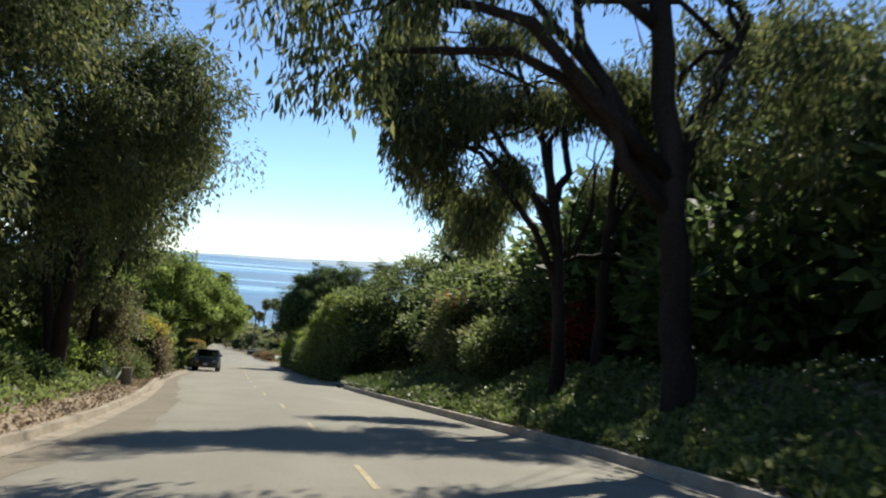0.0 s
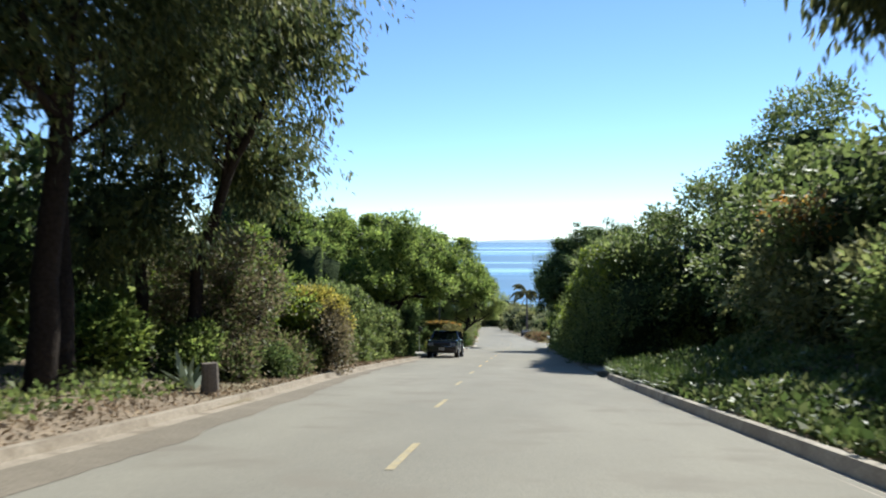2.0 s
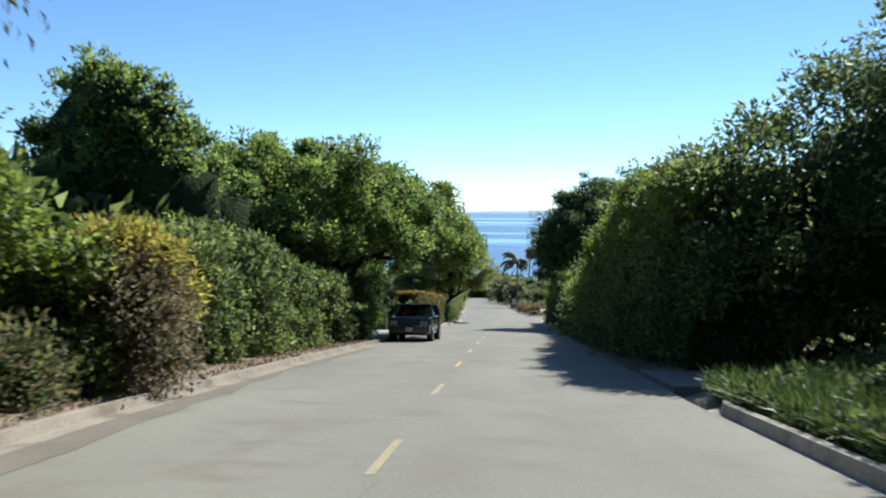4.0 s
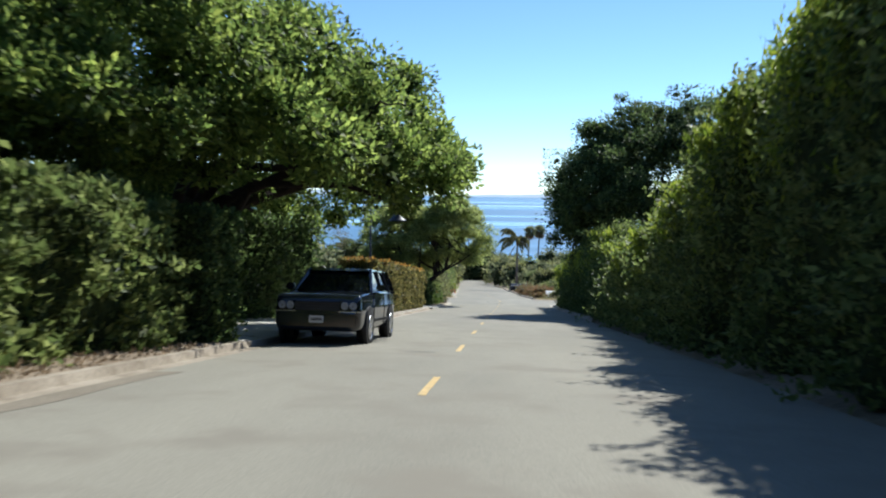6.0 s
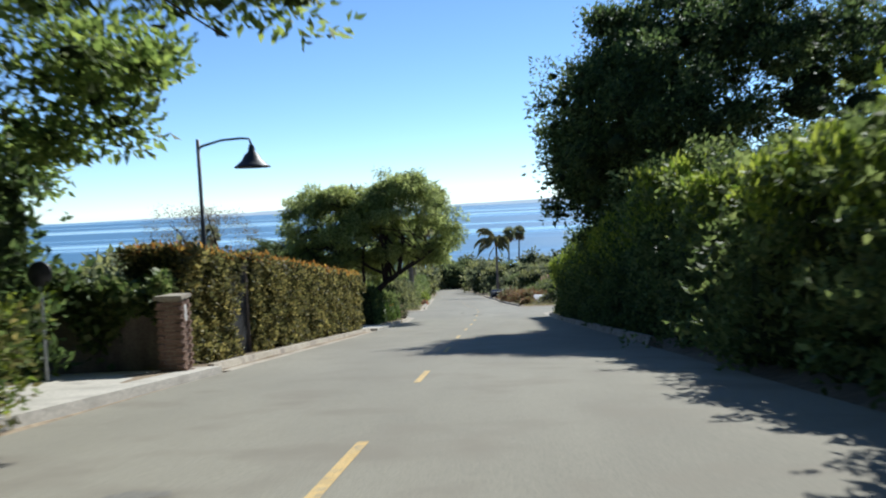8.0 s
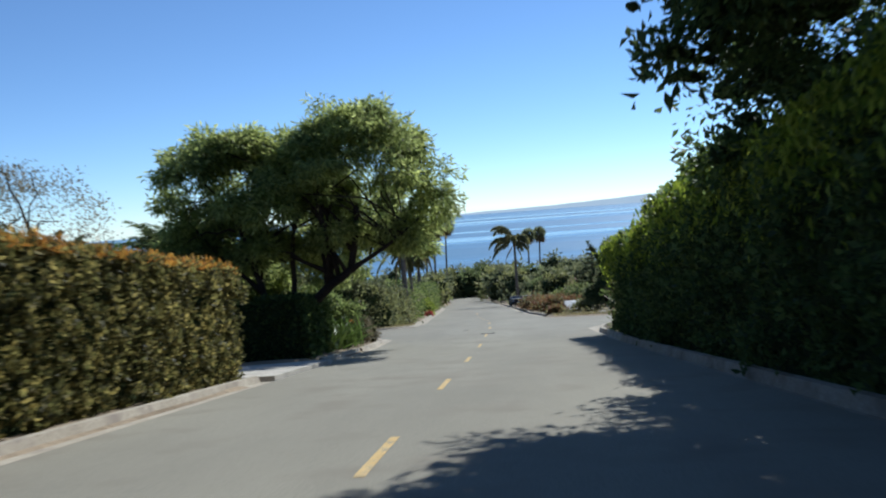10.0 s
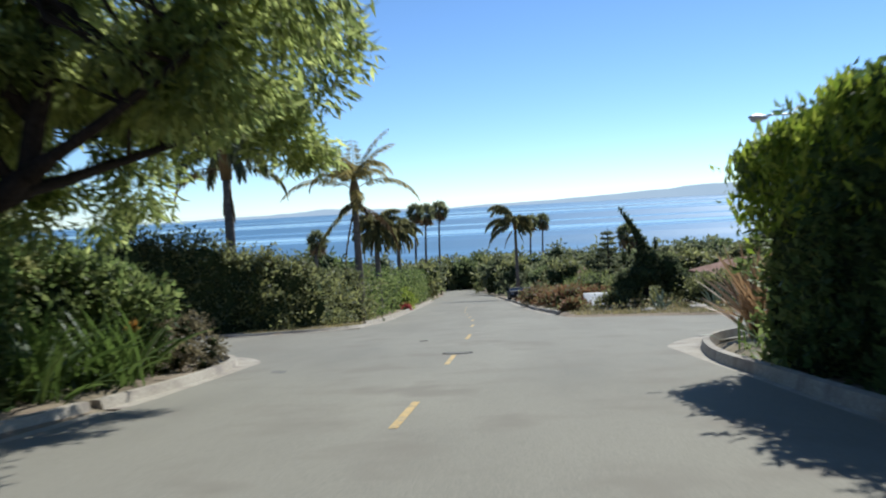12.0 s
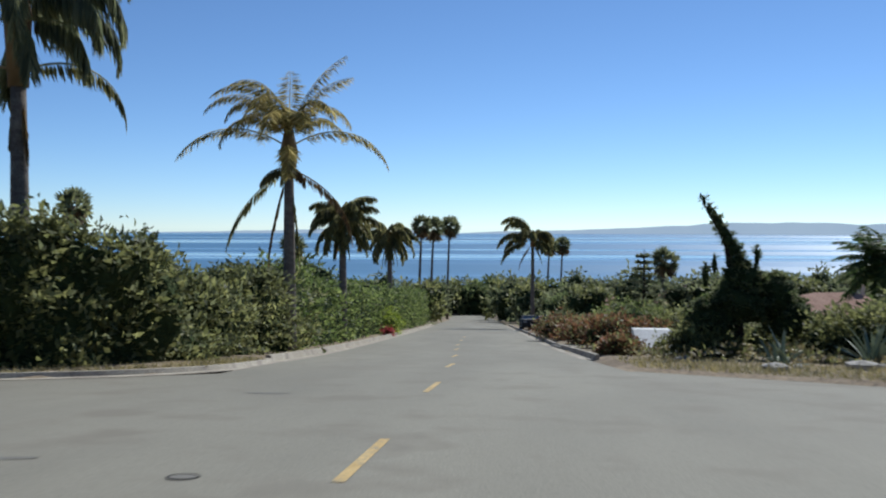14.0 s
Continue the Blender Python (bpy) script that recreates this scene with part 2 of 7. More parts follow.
def height(x, y):
    """The ground's height above the sloping plane of the road."""
    x, y = np.asarray(x, float), np.asarray(y, float)
    rise = np.interp(y, [106, 115, 120, 125, 135, 145, 156, 171.5, 198.5, 225, 250, 320, 680], [0, 0.0, 0.05, 0.14, 0.36, 0.52, 0.55, 0.7, 1.25, 1.8, 2.45, 4.4, 27])
    lo, hi = edge(LEFT, y), edge(RIGHT, y)
    bank = smooth(0.2, 5.5, x - hi) * 1.5 * (1 - smooth(40, 52, y))
    bank = bank + smooth(0.5, 7, lo - x) * 0.5 * (1 - smooth(40, 60, y))
    side = np.maximum(np.clip(lo - 18 - x, 0, 110), np.clip(x - hi - 24, 0, 110) * 0.6)
    return rise + bank + side * 0.055 * smooth(150, 185, y) * (1 - smooth(420, 560, y))


def at(x, y, h=0.0, ground=True):
    """The place in the world: x across and y along the road, h upright above the ground."""
    g = float(height(x, y)) if ground else 0.0
    return Vector((float(bend(x, y)), y * CS, -y * SN + g + h))


def road_pt(p):
    """A place in the world from (x, y, h), h square to the road's plane."""
    x, y, h = p
    return Vector((x + float(np.interp(y, [0, 20, 48], [-0.3, -0.2, 0.0])), y * CS + h * SN, -y * SN + h * CS))


def mesh_of(name, verts, faces, mats, index=None, shade=False):
    me = bpy.data.meshes.new(name)
    me.from_pydata([tuple(v) for v in verts], [], faces)
    for m in mats:
        me.materials.append(m)
    if index is not None:
        me.polygons.foreach_set("material_index", np.asarray(index, np.int32))
    if shade:
        me.polygons.foreach_set("use_smooth", np.ones(len(me.polygons), bool))
    me.update()
    return me


def quads_mesh(name, v, mat, cores=()):
    """Many loose four-cornered leaves, v of shape (n, 4, 3), and solid inner shapes in one mesh."""
    n = len(v)
    vs, fs, starts, totals, idx = [v.reshape(-1, 3)], [np.arange(n * 4)], [np.arange(n) * 4], [np.full(n, 4)], [np.zeros(n)]
    nv, nl = n * 4, n * 4
    for cv, cf in cores:
        cf = np.asarray(cf)
        vs.append(cv)
        fs.append((cf + nv).ravel())
        starts.append(nl + np.arange(len(cf)) * cf.shape[1])
        totals.append(np.full(len(cf), cf.shape[1]))
        idx.append(np.ones(len(cf)))
        nv, nl = nv + len(cv), nl + cf.size
    vs, fs, starts, totals, idx = (np.concatenate(a) for a in (vs, fs, starts, totals, idx))
    me = bpy.data.meshes.new(name)
    me.vertices.add(len(vs))
    me.vertices.foreach_set("co", vs.astype(np.float32).ravel())
    me.loops.add(len(fs))
    me.loops.foreach_set("vertex_index", fs.astype(np.int32))
    me.polygons.add(len(starts))
    me.polygons.foreach_set("loop_start", starts.astype(np.int32))
    me.polygons.foreach_set("loop_total", totals.astype(np.int32))
    mats = mat if isinstance(mat, (list, tuple)) else [mat]
    for m in mats:
        me.materials.append(m)
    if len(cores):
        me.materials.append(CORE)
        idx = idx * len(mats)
    if len(mats) > 1:
        idx[:n] = np.random.default_rng(n).integers(0, len(mats), n)
    me.polygons.foreach_set("material_index", idx.astype(np.int32))
    me.update(calc_edges=True)
    return me


def unit(a):
    return a / np.maximum(np.linalg.norm(a, axis=1, keepdims=True), 1e-9)


def leaves(pos, axis, size, aspect=0.45, rng=RNG, fold=0.15, lift=0.9):
    """Leaf shapes at pos that point along axis."""
    n = len(pos)
    axis = unit(axis)
    side = unit(np.cross(axis, rng.normal(size=(n, 3)) + np.array((0, 0, lift))))
    up = np.cross(axis, side)
    ln = (size * rng.uniform(0.6, 1.35, n))[:, None]
    w = ln * aspect * 0.5
    mid = pos + axis * ln * 0.45 + up * ln * fold
    return np.stack([pos, mid + side * w, pos + axis * ln - up * ln * fold * 0.5, mid - side * w], 1)


ICO = {}


def ico(level=2):
    if level not in ICO:
        bm = bmesh.new()
        bmesh.ops.create_icosphere(bm, subdivisions=level, radius=1)
        ICO[level] = (np.array([v.co[:] for v in bm.verts]), np.array([[v.index for v in f.verts] for f in bm.faces]))
        bm.free()
    return ICO[level]


def lump(c, r, rng, k=0.72, level=2):
    v, f = ico(level)
    ph = rng.uniform(0, 6.28, 6)
    wob = 1 + 0.16 * np.sin(v[:, 0] * 4 + ph[0]) * np.sin(v[:, 1] * 5 + ph[1]) + 0.12 * np.sin(v[:, 2] * 7 + ph[2]) + 0.08 * rng.normal(size=len(v))
    return np.asarray(c) + v * np.asarray(r) * k * wob[:, None], f


def crown_quads(lobes, n, size, rng, clumps=90, spread=0.35, droop=0.0, aspect=0.45, shell=0.16, low=-0.75, flat=0.75):
    """Leaves in clumps over the outer parts of lobes (centre, radii), with gaps between the clumps."""
    lob = np.array([(*c, *r) for c, r in lobes], float)
    area = (lob[:, 3] * lob[:, 4] + lob[:, 4] * lob[:, 5] + lob[:, 3] * lob[:, 5])
    k = rng.choice(len(lob), clumps, p=area / area.sum())
    d = unit(rng.normal(size=(clumps, 3)))
    d[:, 2] = np.where(d[:, 2] < low, -d[:, 2], d[:, 2])
    rad = 1.02 - np.abs(rng.normal(0, shell, clumps))
    cc = lob[k, :3] + d * lob[k, 3:] * rad[:, None]
    which = rng.choice(clumps, n, p=(lambda w: w / w.sum())(rng.uniform(0.35, 1.6, clumps)))
    off = np.clip(rng.normal(size=(n, 3)), -1.6, 1.6) * spread * rng.uniform(0.6, 1.3, (clumps, 1))[which]
    off[:, 2] *= flat
    if droop > 0:
        off[:, 2] -= np.minimum(np.abs(rng.normal(0, spread * 1.1 * droop, n)), spread * 2.0 * droop)
    pos = cc[which] + off
    axis = unit(off + d[which] * 0.15) + rng.normal(size=(n, 3)) * 0.6
    axis[:, 2] -= droop * 2.0
    return leaves(pos, axis, size, aspect, rng), cc - d * 0.25 * spread


def tube(points, radii, sides=9):
    pts = [Vector(p) for p in points]
    v, f = [], []
    for i, p in enumerate(pts):
        t = (pts[min(i + 1, len(pts) - 1)] - pts[max(i - 1, 0)]).normalized()
        a = t.cross(Vector((0.3, 1, 0.1))).normalized()
        b = t.cross(a)
        for k in range(sides):
            w = 2 * math.pi * k / sides
            v.append(p + (a * math.cos(w) + b * math.sin(w)) * radii[i])
    for i in range(len(pts) - 1):
        for k in range(sides):
            j = (k + 1) % sides
            f.append((i * sides + k, i * sides + j, (i + 1) * sides + j, (i + 1) * sides + k))
    n = len(v)
    f.append(tuple(range(n - sides, n)))
    f.append(tuple(reversed(range(sides))))
    return v, f


def joined(parts):
    v, f = [], []
    for pv, pf in parts:
        o = len(v)
        v += list(pv)
        f += [tuple(i + o for i in q) for q in pf]
    return v, f


def thing(name, place, label, category, group="", kind=""):
    ob = new(name)
    ob.location = place
    ob.empty_display_size = 0.2
    return tagged(ob, label, category, group, kind)


def child(name, me, parent, label=""):
    ob = new(name, me)
    ob.parent = parent
    return tagged(ob, label)


def part(name, bm, mat, parent, label="", shade=False):
    me = bpy.data.meshes.new(name)
    bm.to_mesh(me)
    bm.free()
    me.materials.append(mat)
    if shade:
        me.polygons.foreach_set("use_smooth", np.ones(len(me.polygons), bool))
    return child(name, me, parent, label)


def box(bm, lo, hi, bev=0.0):
    m = Matrix.LocRotScale([(a + b) / 2 for a, b in zip(lo, hi)], None, [b - a for a, b in zip(lo, hi)])
    r = bmesh.ops.create_cube(bm, size=1, matrix=m)
    if bev:
        bmesh.ops.bevel(bm, geom=list({e for v in r["verts"] for e in v.link_edges}), offset=bev, segments=2, affect="EDGES")
    return bm


def limb(start, end, rng, sag=0.15, n=5):
    a, b = Vector(start), Vector(end)
    ln = (b - a).length
    out = []
    for i in range(n + 1):
        k = i / n
        p = a.lerp(b, k)
        if 0 < i < n:
            p += Vector(rng.normal(size=3)) * ln * 0.045
        p.z += math.sin(k * math.pi) * ln * sag
        out.append(p)
    return out


def tree(name, label, base, trunks, lobes, n, size, leaf, seed, category="tree", clumps=90, spread=0.4, droop=0.0, aspect=0.45, core=0.6, shell=0.16, bark=None, group="", limbs=5, low=-0.75, solid=0.0, split=0, inner=0, flat=0.75):
    """A tree: trunks [(points, r0, r1)] and lobes [(centre, radii)], both in road places (x, y, h)."""
    rng = np.random.default_rng(seed)
    root = thing(name, road_pt(base), label, category, group)
    o = root.location
    lob = [(road_pt(c) - o, r) for c, r in lobes]
    for pts, r0, r1 in trunks:
        p = [road_pt(q) - o for q in pts]
        fine = []
        for a, b in zip(p[:-1], p[1:]):
            fine += [a.lerp(b, k / 4) + Vector(rng.normal(size=3)) * r0 * 0.12 for k in range(4)]
        fine.append(p[-1])
        rr = [r0 + (r1 - r0) * (i / (len(fine) - 1)) ** 0.8 for i in range(len(fine))]
        rr[0] *= 1.35
        child("trunk", mesh_of("trunk", *tube(fine, rr, 10), [bark or BARK], shade=True), root)
        for _ in range(limbs):
            c, r = lob[rng.integers(len(lob))]
            s = fine[int(len(fine) * rng.uniform(0.5, 0.98))]
            e = Vector(c) + Vector(rng.normal(size=3) * np.array(r) * 0.45)
            lp = limb(s, e, rng)
            child("limb", mesh_of("limb", *tube(lp, [max(r1 * (1 - 0.8 * i / 5), 0.015) * 0.8 for i in range(6)], 7), [bark or BARK], shade=True), root)
    if split:
        sub = []
        for c, r in lob:
            for d in unit(rng.normal(size=(split, 3))):
                k = rng.uniform(0.44, 0.64)
                sub.append((Vector(c) + Vector(d * np.array(r) * (1.03 - k)), np.array(r) * k * np.array((1.1, 1.1, 0.9))))
            sub.append((Vector(c), np.array(r) * 0.55))
        lob = sub
    q, cc = crown_quads(lob, n, size, rng, clumps, spread, droop, aspect, shell, low, flat)
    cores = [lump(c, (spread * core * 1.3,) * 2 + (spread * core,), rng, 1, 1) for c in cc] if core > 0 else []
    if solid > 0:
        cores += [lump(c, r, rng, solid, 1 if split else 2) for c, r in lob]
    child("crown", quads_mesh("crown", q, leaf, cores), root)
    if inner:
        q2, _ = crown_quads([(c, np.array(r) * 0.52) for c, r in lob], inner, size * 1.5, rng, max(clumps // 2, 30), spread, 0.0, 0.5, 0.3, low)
        child("inner_crown", quads_mesh("inner_crown", q2, LEAF["inner"]), root, "inner foliage, shade put into its colour")
    return root


def shrub(name, label, base, lobes, n, size, leaf, seed, category="shrub", stems=4, **kw):
    """A shrub of lobes given from its foot: (dx, dy, dz), radii."""
    x, y = base
    g = float(height(x, y))
    tr = []
    if kw.get("solid", 0) > 0:
        kw["core"], n, size = 0.0, int(n * 0.64), size * 1.18
    rng = np.random.default_rng(seed + 900)
    for _ in range(stems):
        c, r = lobes[rng.integers(len(lobes))]
        tr.append(([(x + rng.normal() * 0.15, y + rng.normal() * 0.15, g - 0.1), (x + c[0] * 0.6, y + c[1] * 0.6, g + c[2] * 0.7), (x + c[0], y + c[1], g + c[2])], 0.05, 0.02))
    kw.setdefault("limbs", 0)
    return tree(name, label, (x, y, g), tr, [((x + c[0], y + c[1], g + c[2]), r) for c, r in lobes], n, size, leaf, seed, category, **kw)


def hedge(name, label, poly, h, thick, n, size, leaf, seed, top=None, topleaf=None, ntop=0, rough=0.12, category="hedge", wave=0.0, into=-1, taper=0.0, facing=0.0, lumpy=0.0):
    """A clipped hedge along poly [(x, y)] (its road face), of height h, thick away from the road (into: -1 left, 1 right)."""
    rng = np.random.default_rng(seed)
    root = thing(name, at(*poly[0]), label, category)
    o = np.array(root.location)
    P = np.array(poly, float)
    seg = np.linalg.norm(np.diff(P, axis=0), axis=1)
    cum = np.concatenate([[0], np.cumsum(seg)])
    L = cum[-1]

    def place(s, dep, z):
        x, y = np.interp(s, cum, P[:, 0]), np.interp(s, cum, P[:, 1])
        x = x + into * (dep + taper * z + lumpy * np.clip(1 - dep, 0, 1) * (0.5 + 0.3 * np.sin(s * 1.35 + 3.1 * z + seed) + 0.25 * np.sin(s * 2.9 - 5.3 * z) + 0.2 * np.sin(s * 0.55 + 2.2 * z)))
        wob = wave * (np.sin(s * 0.9 + seed) * 0.6 + np.sin(s * 0.37 + 2 * seed) + 0.5 * np.sin(s * 2.3))
        hh = np.interp(s, np.linspace(0, L, len(h)), h) if isinstance(h, (list, tuple)) else h
        z = z * (hh + wob)
        return np.stack([bend(x, y), y * CS, -y * SN + height(x, y) + z], -1) - o
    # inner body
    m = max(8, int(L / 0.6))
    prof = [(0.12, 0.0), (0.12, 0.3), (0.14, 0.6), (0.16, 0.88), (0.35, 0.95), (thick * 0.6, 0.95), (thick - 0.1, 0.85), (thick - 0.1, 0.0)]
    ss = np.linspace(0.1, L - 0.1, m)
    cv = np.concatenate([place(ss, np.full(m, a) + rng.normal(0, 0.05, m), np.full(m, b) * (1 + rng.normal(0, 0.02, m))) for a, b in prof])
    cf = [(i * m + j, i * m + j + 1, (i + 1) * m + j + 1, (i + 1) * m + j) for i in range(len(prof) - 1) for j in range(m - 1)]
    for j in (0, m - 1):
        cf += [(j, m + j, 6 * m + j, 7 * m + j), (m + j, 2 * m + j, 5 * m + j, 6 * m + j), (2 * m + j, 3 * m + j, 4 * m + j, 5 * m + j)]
    # leaves on the face, the top and the two ends
    u = rng.uniform(size=n)
    hm = float(np.mean(h))
    wf, wt, we = L * hm, L * min(thick, 1.6), hm * thick
    tot = wf + wt + 2 * we
    face, topm = u < wf / tot, (u >= wf / tot) & (u < (wf + wt) / tot)
    s = rng.uniform(0, L, n)
    dep = np.abs(rng.normal(0, rough, n)) * np.where(face, 1, 0) + np.where(face, 0, rng.uniform(0, 1, n) * np.where(topm, min(thick, 1.6), thick))
    z = np.where(topm, 1 + rng.normal(0, rough * 0.5, n) / hm, rng.uniform(0.0, 1.02, n))
    ends = ~(face | topm)
    s = np.where(ends, np.where(rng.uniform(size=n) < 0.5, np.abs(rng.normal(0, rough, n)), L - np.abs(rng.normal(0, rough, n))), s)
    cl = rng.normal(0, rough, 400)[((s * 3.5 + 0.3 * np.sin(9 * z)).astype(int) * 37 + (z * hm * 4 + 0.3 * np.sin(7 * s)).astype(int) * 101) % 400]
    dep = dep + np.where(face, cl - 0.05, 0)
    pos = place(s, dep, z)
    ax = rng.normal(size=(n, 3))
    ax[:, 0] += np.where(face, -into * 0.9, 0)
    ax[:, 2] += 0.5
    q = leaves(pos, ax, size, 0.5, rng)
    child("foliage", quads_mesh("foliage", q, leaf), root)
    child("thicket", mesh_of("thicket", cv, cf, [CORE]), root, "dark inside of the hedge, its shade put into the colour")
    # brighter top leaves: new shoots, and on the east hedges sunlight put into colour
    if topleaf is not None:
        s = rng.uniform(0, L, ntop)
        onface = rng.uniform(size=ntop) < facing
        s = np.where(onface, (np.floor(s / 1.4) + 0.5) * 1.4 + rng.normal(0, 0.45, ntop), s).clip(0, L)
        zz = np.where(onface, 1 - np.abs(rng.normal(0, 0.16, ntop)), 0.97 + np.abs(rng.normal(0, 0.09, ntop)) / hm)
        pos = place(s, np.where(onface, rng.normal(-0.12, 0.14, ntop), rng.uniform(-0.05, min(thick, 1.2), ntop)), zz)
        ax = rng.normal(size=(ntop, 3)) * 0.5
        ax[:, 2] += 1
        child("new_growth", quads_mesh("new_growth", leaves(pos, ax, size * 1.1, 0.35, rng), topleaf), root, "fresh shoots and sunlit-bright tips along the clipped top")
    return root


# ---- ground ----
def strip(ys, xs_of, lift, name, mats, cols):
    """A sheet along the road: for each y a row of cols points between two x."""
    v, f = [], []
    for y in ys:
        a, b = xs_of(y)
        for x in np.linspace(a, b, cols):
            v.append(at(x, y, lift(x, y) if callable(lift) else lift))
    for i in range(len(ys) - 1):
        for k in range(cols - 1):
            o = i * cols + k
            f.append((o, o + 1, o + cols + 1, o + cols))
    return mesh_of(name, v, f, mats, shade=True)


def street_edges(x):
    """The near and far edge of the side streets at x: west of the road below 1, east above."""
    if x < 1:
        k, d = (-3 - x) / 57, max(-3 - x, 0)
        return 130.5 + k - 4 * max(0, 1 - d / 5) ** 2, 141.2 - 4.7 * k + 4.5 * max(0, 1 - d / 7) ** 2
    k, d = (x - 5) / 55, max(x - 5, 0)
    return 131 + 5 * k - 4 * max(0, 1 - d / 5) ** 2, 140.6 + 3 * k + 7.4 * max(0, 1 - d / 9) ** 1.5


XS = np.concatenate([[-700, -350, -180, -90, -55, -36, -26, -20, -16], np.arange(-13, 16.1, 0.75), [19, 23, 30, 40, 60, 95, 180, 350, 700]])
YS = np.concatenate([[-120, -70, -40], np.arange(-24, 180, 1.5), np.arange(180, 330, 6), np.arange(330, 680, 25)])
gv = []
for y in YS:
    for x in XS:
        lo, hi = edge(LEFT, y), edge(RIGHT, y)
        sa, sb = street_edges(x)
        on = (lo - 0.55 < x < hi + 0.4) or (sa - 0.75 < y < sb + 0.75 and -60 < x < 60)
        gv.append(at(x, y, -0.16 if on else 0.05 + 0.05 * noise.noise((x * 0.6, y * 0.6, 0))))
nx = len(XS)
gf = [(i * nx + k, i * nx + k + 1, (i + 1) * nx + k + 1, (i + 1) * nx + k) for i in range(len(YS) - 1) for k in range(nx - 1)]
ground = tagged(new("ground", mesh_of("ground", gv, gf, [DIRT], shade=True)), "brown earth verge with dry leaves beside the road", "ground", kind="structure")

def surf(x, y):
    """How far the asphalt lies from the ground's own height at a place: the road is cambered."""
    lo, hi = edge(LEFT, y), edge(RIGHT, y)
    if lo <= x <= hi:
        return 0.05 * (1 - ((x - (lo + hi) / 2) / 4.9) ** 2) - 0.05
    return -0.056


ry = np.concatenate([np.arange(-60, 200, 1.0), np.arange(200, 331, 5)])
road = tagged(new("road", strip(ry, lambda y: (edge(LEFT, y), edge(RIGHT, y)), surf, "road", [ASPHALT], 11)),
              "worn grey asphalt road running downhill to the sea", "road", kind="structure")

# side streets
def side_street(name, x0, x1, label):
    v, f = [], []
    n = 60
    for i in range(n + 1):
        k = i / n
        x = x0 + (x1 - x0) * k ** 1.6
        a, b = street_edges(x)
        for j in range(7):
            v.append(at(x, a + (b - a) * j / 6, -0.056))
    f = [(i * 7 + j, i * 7 + j + 1, (i + 1) * 7 + j + 1, (i + 1) * 7 + j) for i in range(n) for j in range(6)]
    return tagged(new(name, mesh_of(name, v, f, [ASPHALT], shade=True)), label, "road", kind="structure")


side_street("road_side_west", -3.0, -60, "grey asphalt side street joining from behind the oleander hedge")
side_street("road_side_east", 4.2, 60, "grey asphalt side street past the dry grass verge")

def kerb(name, ys, x_of, side, label, gutter=0.45, top=0.16, hgt=0.13, lay=0.0, mat=None):
    """Gutter and kerb as one concrete band with a real step. side: -1 west, 1 east."""
    prof = [(-gutter, -0.04), (-0.02, -0.05), (0.02, hgt), (top, hgt + 0.005), (top + 0.02, -0.2)]
    v = []
    for y in ys:
        xe = x_of(y)
        w = 0.012 * noise.noise((y * 0.4, side, 0))
        for dx, z in prof:
            v.append(at(xe + side * (dx + w), y, z + lay))
    c = len(prof)
    f = [(i * c + j, i * c + j + 1, (i + 1) * c + j + 1, (i + 1) * c + j) for i in range(len(ys) - 1) for j in range(c - 1)]
    f += [(0, 1, 2, 3, 4), tuple(len(v) - k for k in (1, 2, 3, 4, 5))]
    return tagged(new(name, mesh_of(name, v, f, [mat or CONC])), label, "kerb", kind="structure")


WEST = "low worn concrete kerb and gutter beside the verge"
for a, b in ((-20, 67), (86, 108.5), (115.5, 121)):
    kerb("kerb_west", np.arange(a, b + 0.1, 0.75), lambda y: edge(LEFT, y) - 0.35 - 1.2 * max(0, (y - 124) / 3) ** 2, -1, WEST, hgt=0.075 if a < 0 else 0.1, mat=KERBTAN if a < 0 else None)
# lower stretch takes the tan kerb: the hedge's shade put into its colour
for a, b in ((-20, 46), (90, 118)):
    kerb("kerb_east", np.arange(a, b + 0.1, 0.5), lambda y: edge(RIGHT, y) + 0.12 + 1.2 * max(0, (y - 125.5) / 2.5) ** 2 + (3.0 * max(0, (y - 43.5) / 2.5) ** 2 if y < 47 else 0), 1, "raised concrete kerb and gutter along the bank", gutter=0.25, mat=KERBTAN if a > 80 else None)
kerb("kerb_west", np.arange(150, 240, 1.5), lambda y: edge(LEFT, y) - 0.3, -1, "pale concrete kerb beside the tall hedge")
kerb("kerb_east", np.arange(156, 240, 1.5), lambda y: edge(RIGHT, y) + 0.3, 1, "pale concrete kerb beside the dry verge")



# earth washed over the west edge of the asphalt
wv, wf = [], []
for i, yy in enumerate(np.arange(-12, 62, 0.4)):
    xe = float(edge(LEFT, yy))
    wid = 0.35 + 0.75 * max(0, 1 - abs(yy - 18) / 30) + 0.35 * noise.noise((yy * 0.35, 4.0, 0)) + 0.12 * noise.noise((yy * 1.7, 9.0, 0))
    wid = max(wid, 0.05)
    wv += [at(xe + wid * q, yy, surf(xe + 0.001 + wid * q, yy) + 0.004) for q in (0, 0.5, 1)]
wf = [(3 * i + j, 3 * i + j + 1, 3 * i + j + 4, 3 * i + j + 3) for i in range(len(wv) // 3 - 1) for j in (0, 1)]
child("dirt_wash", mesh_of("dirt_wash", wv, wf, [WASH]), road, "thin brown earth washed along the road edge")


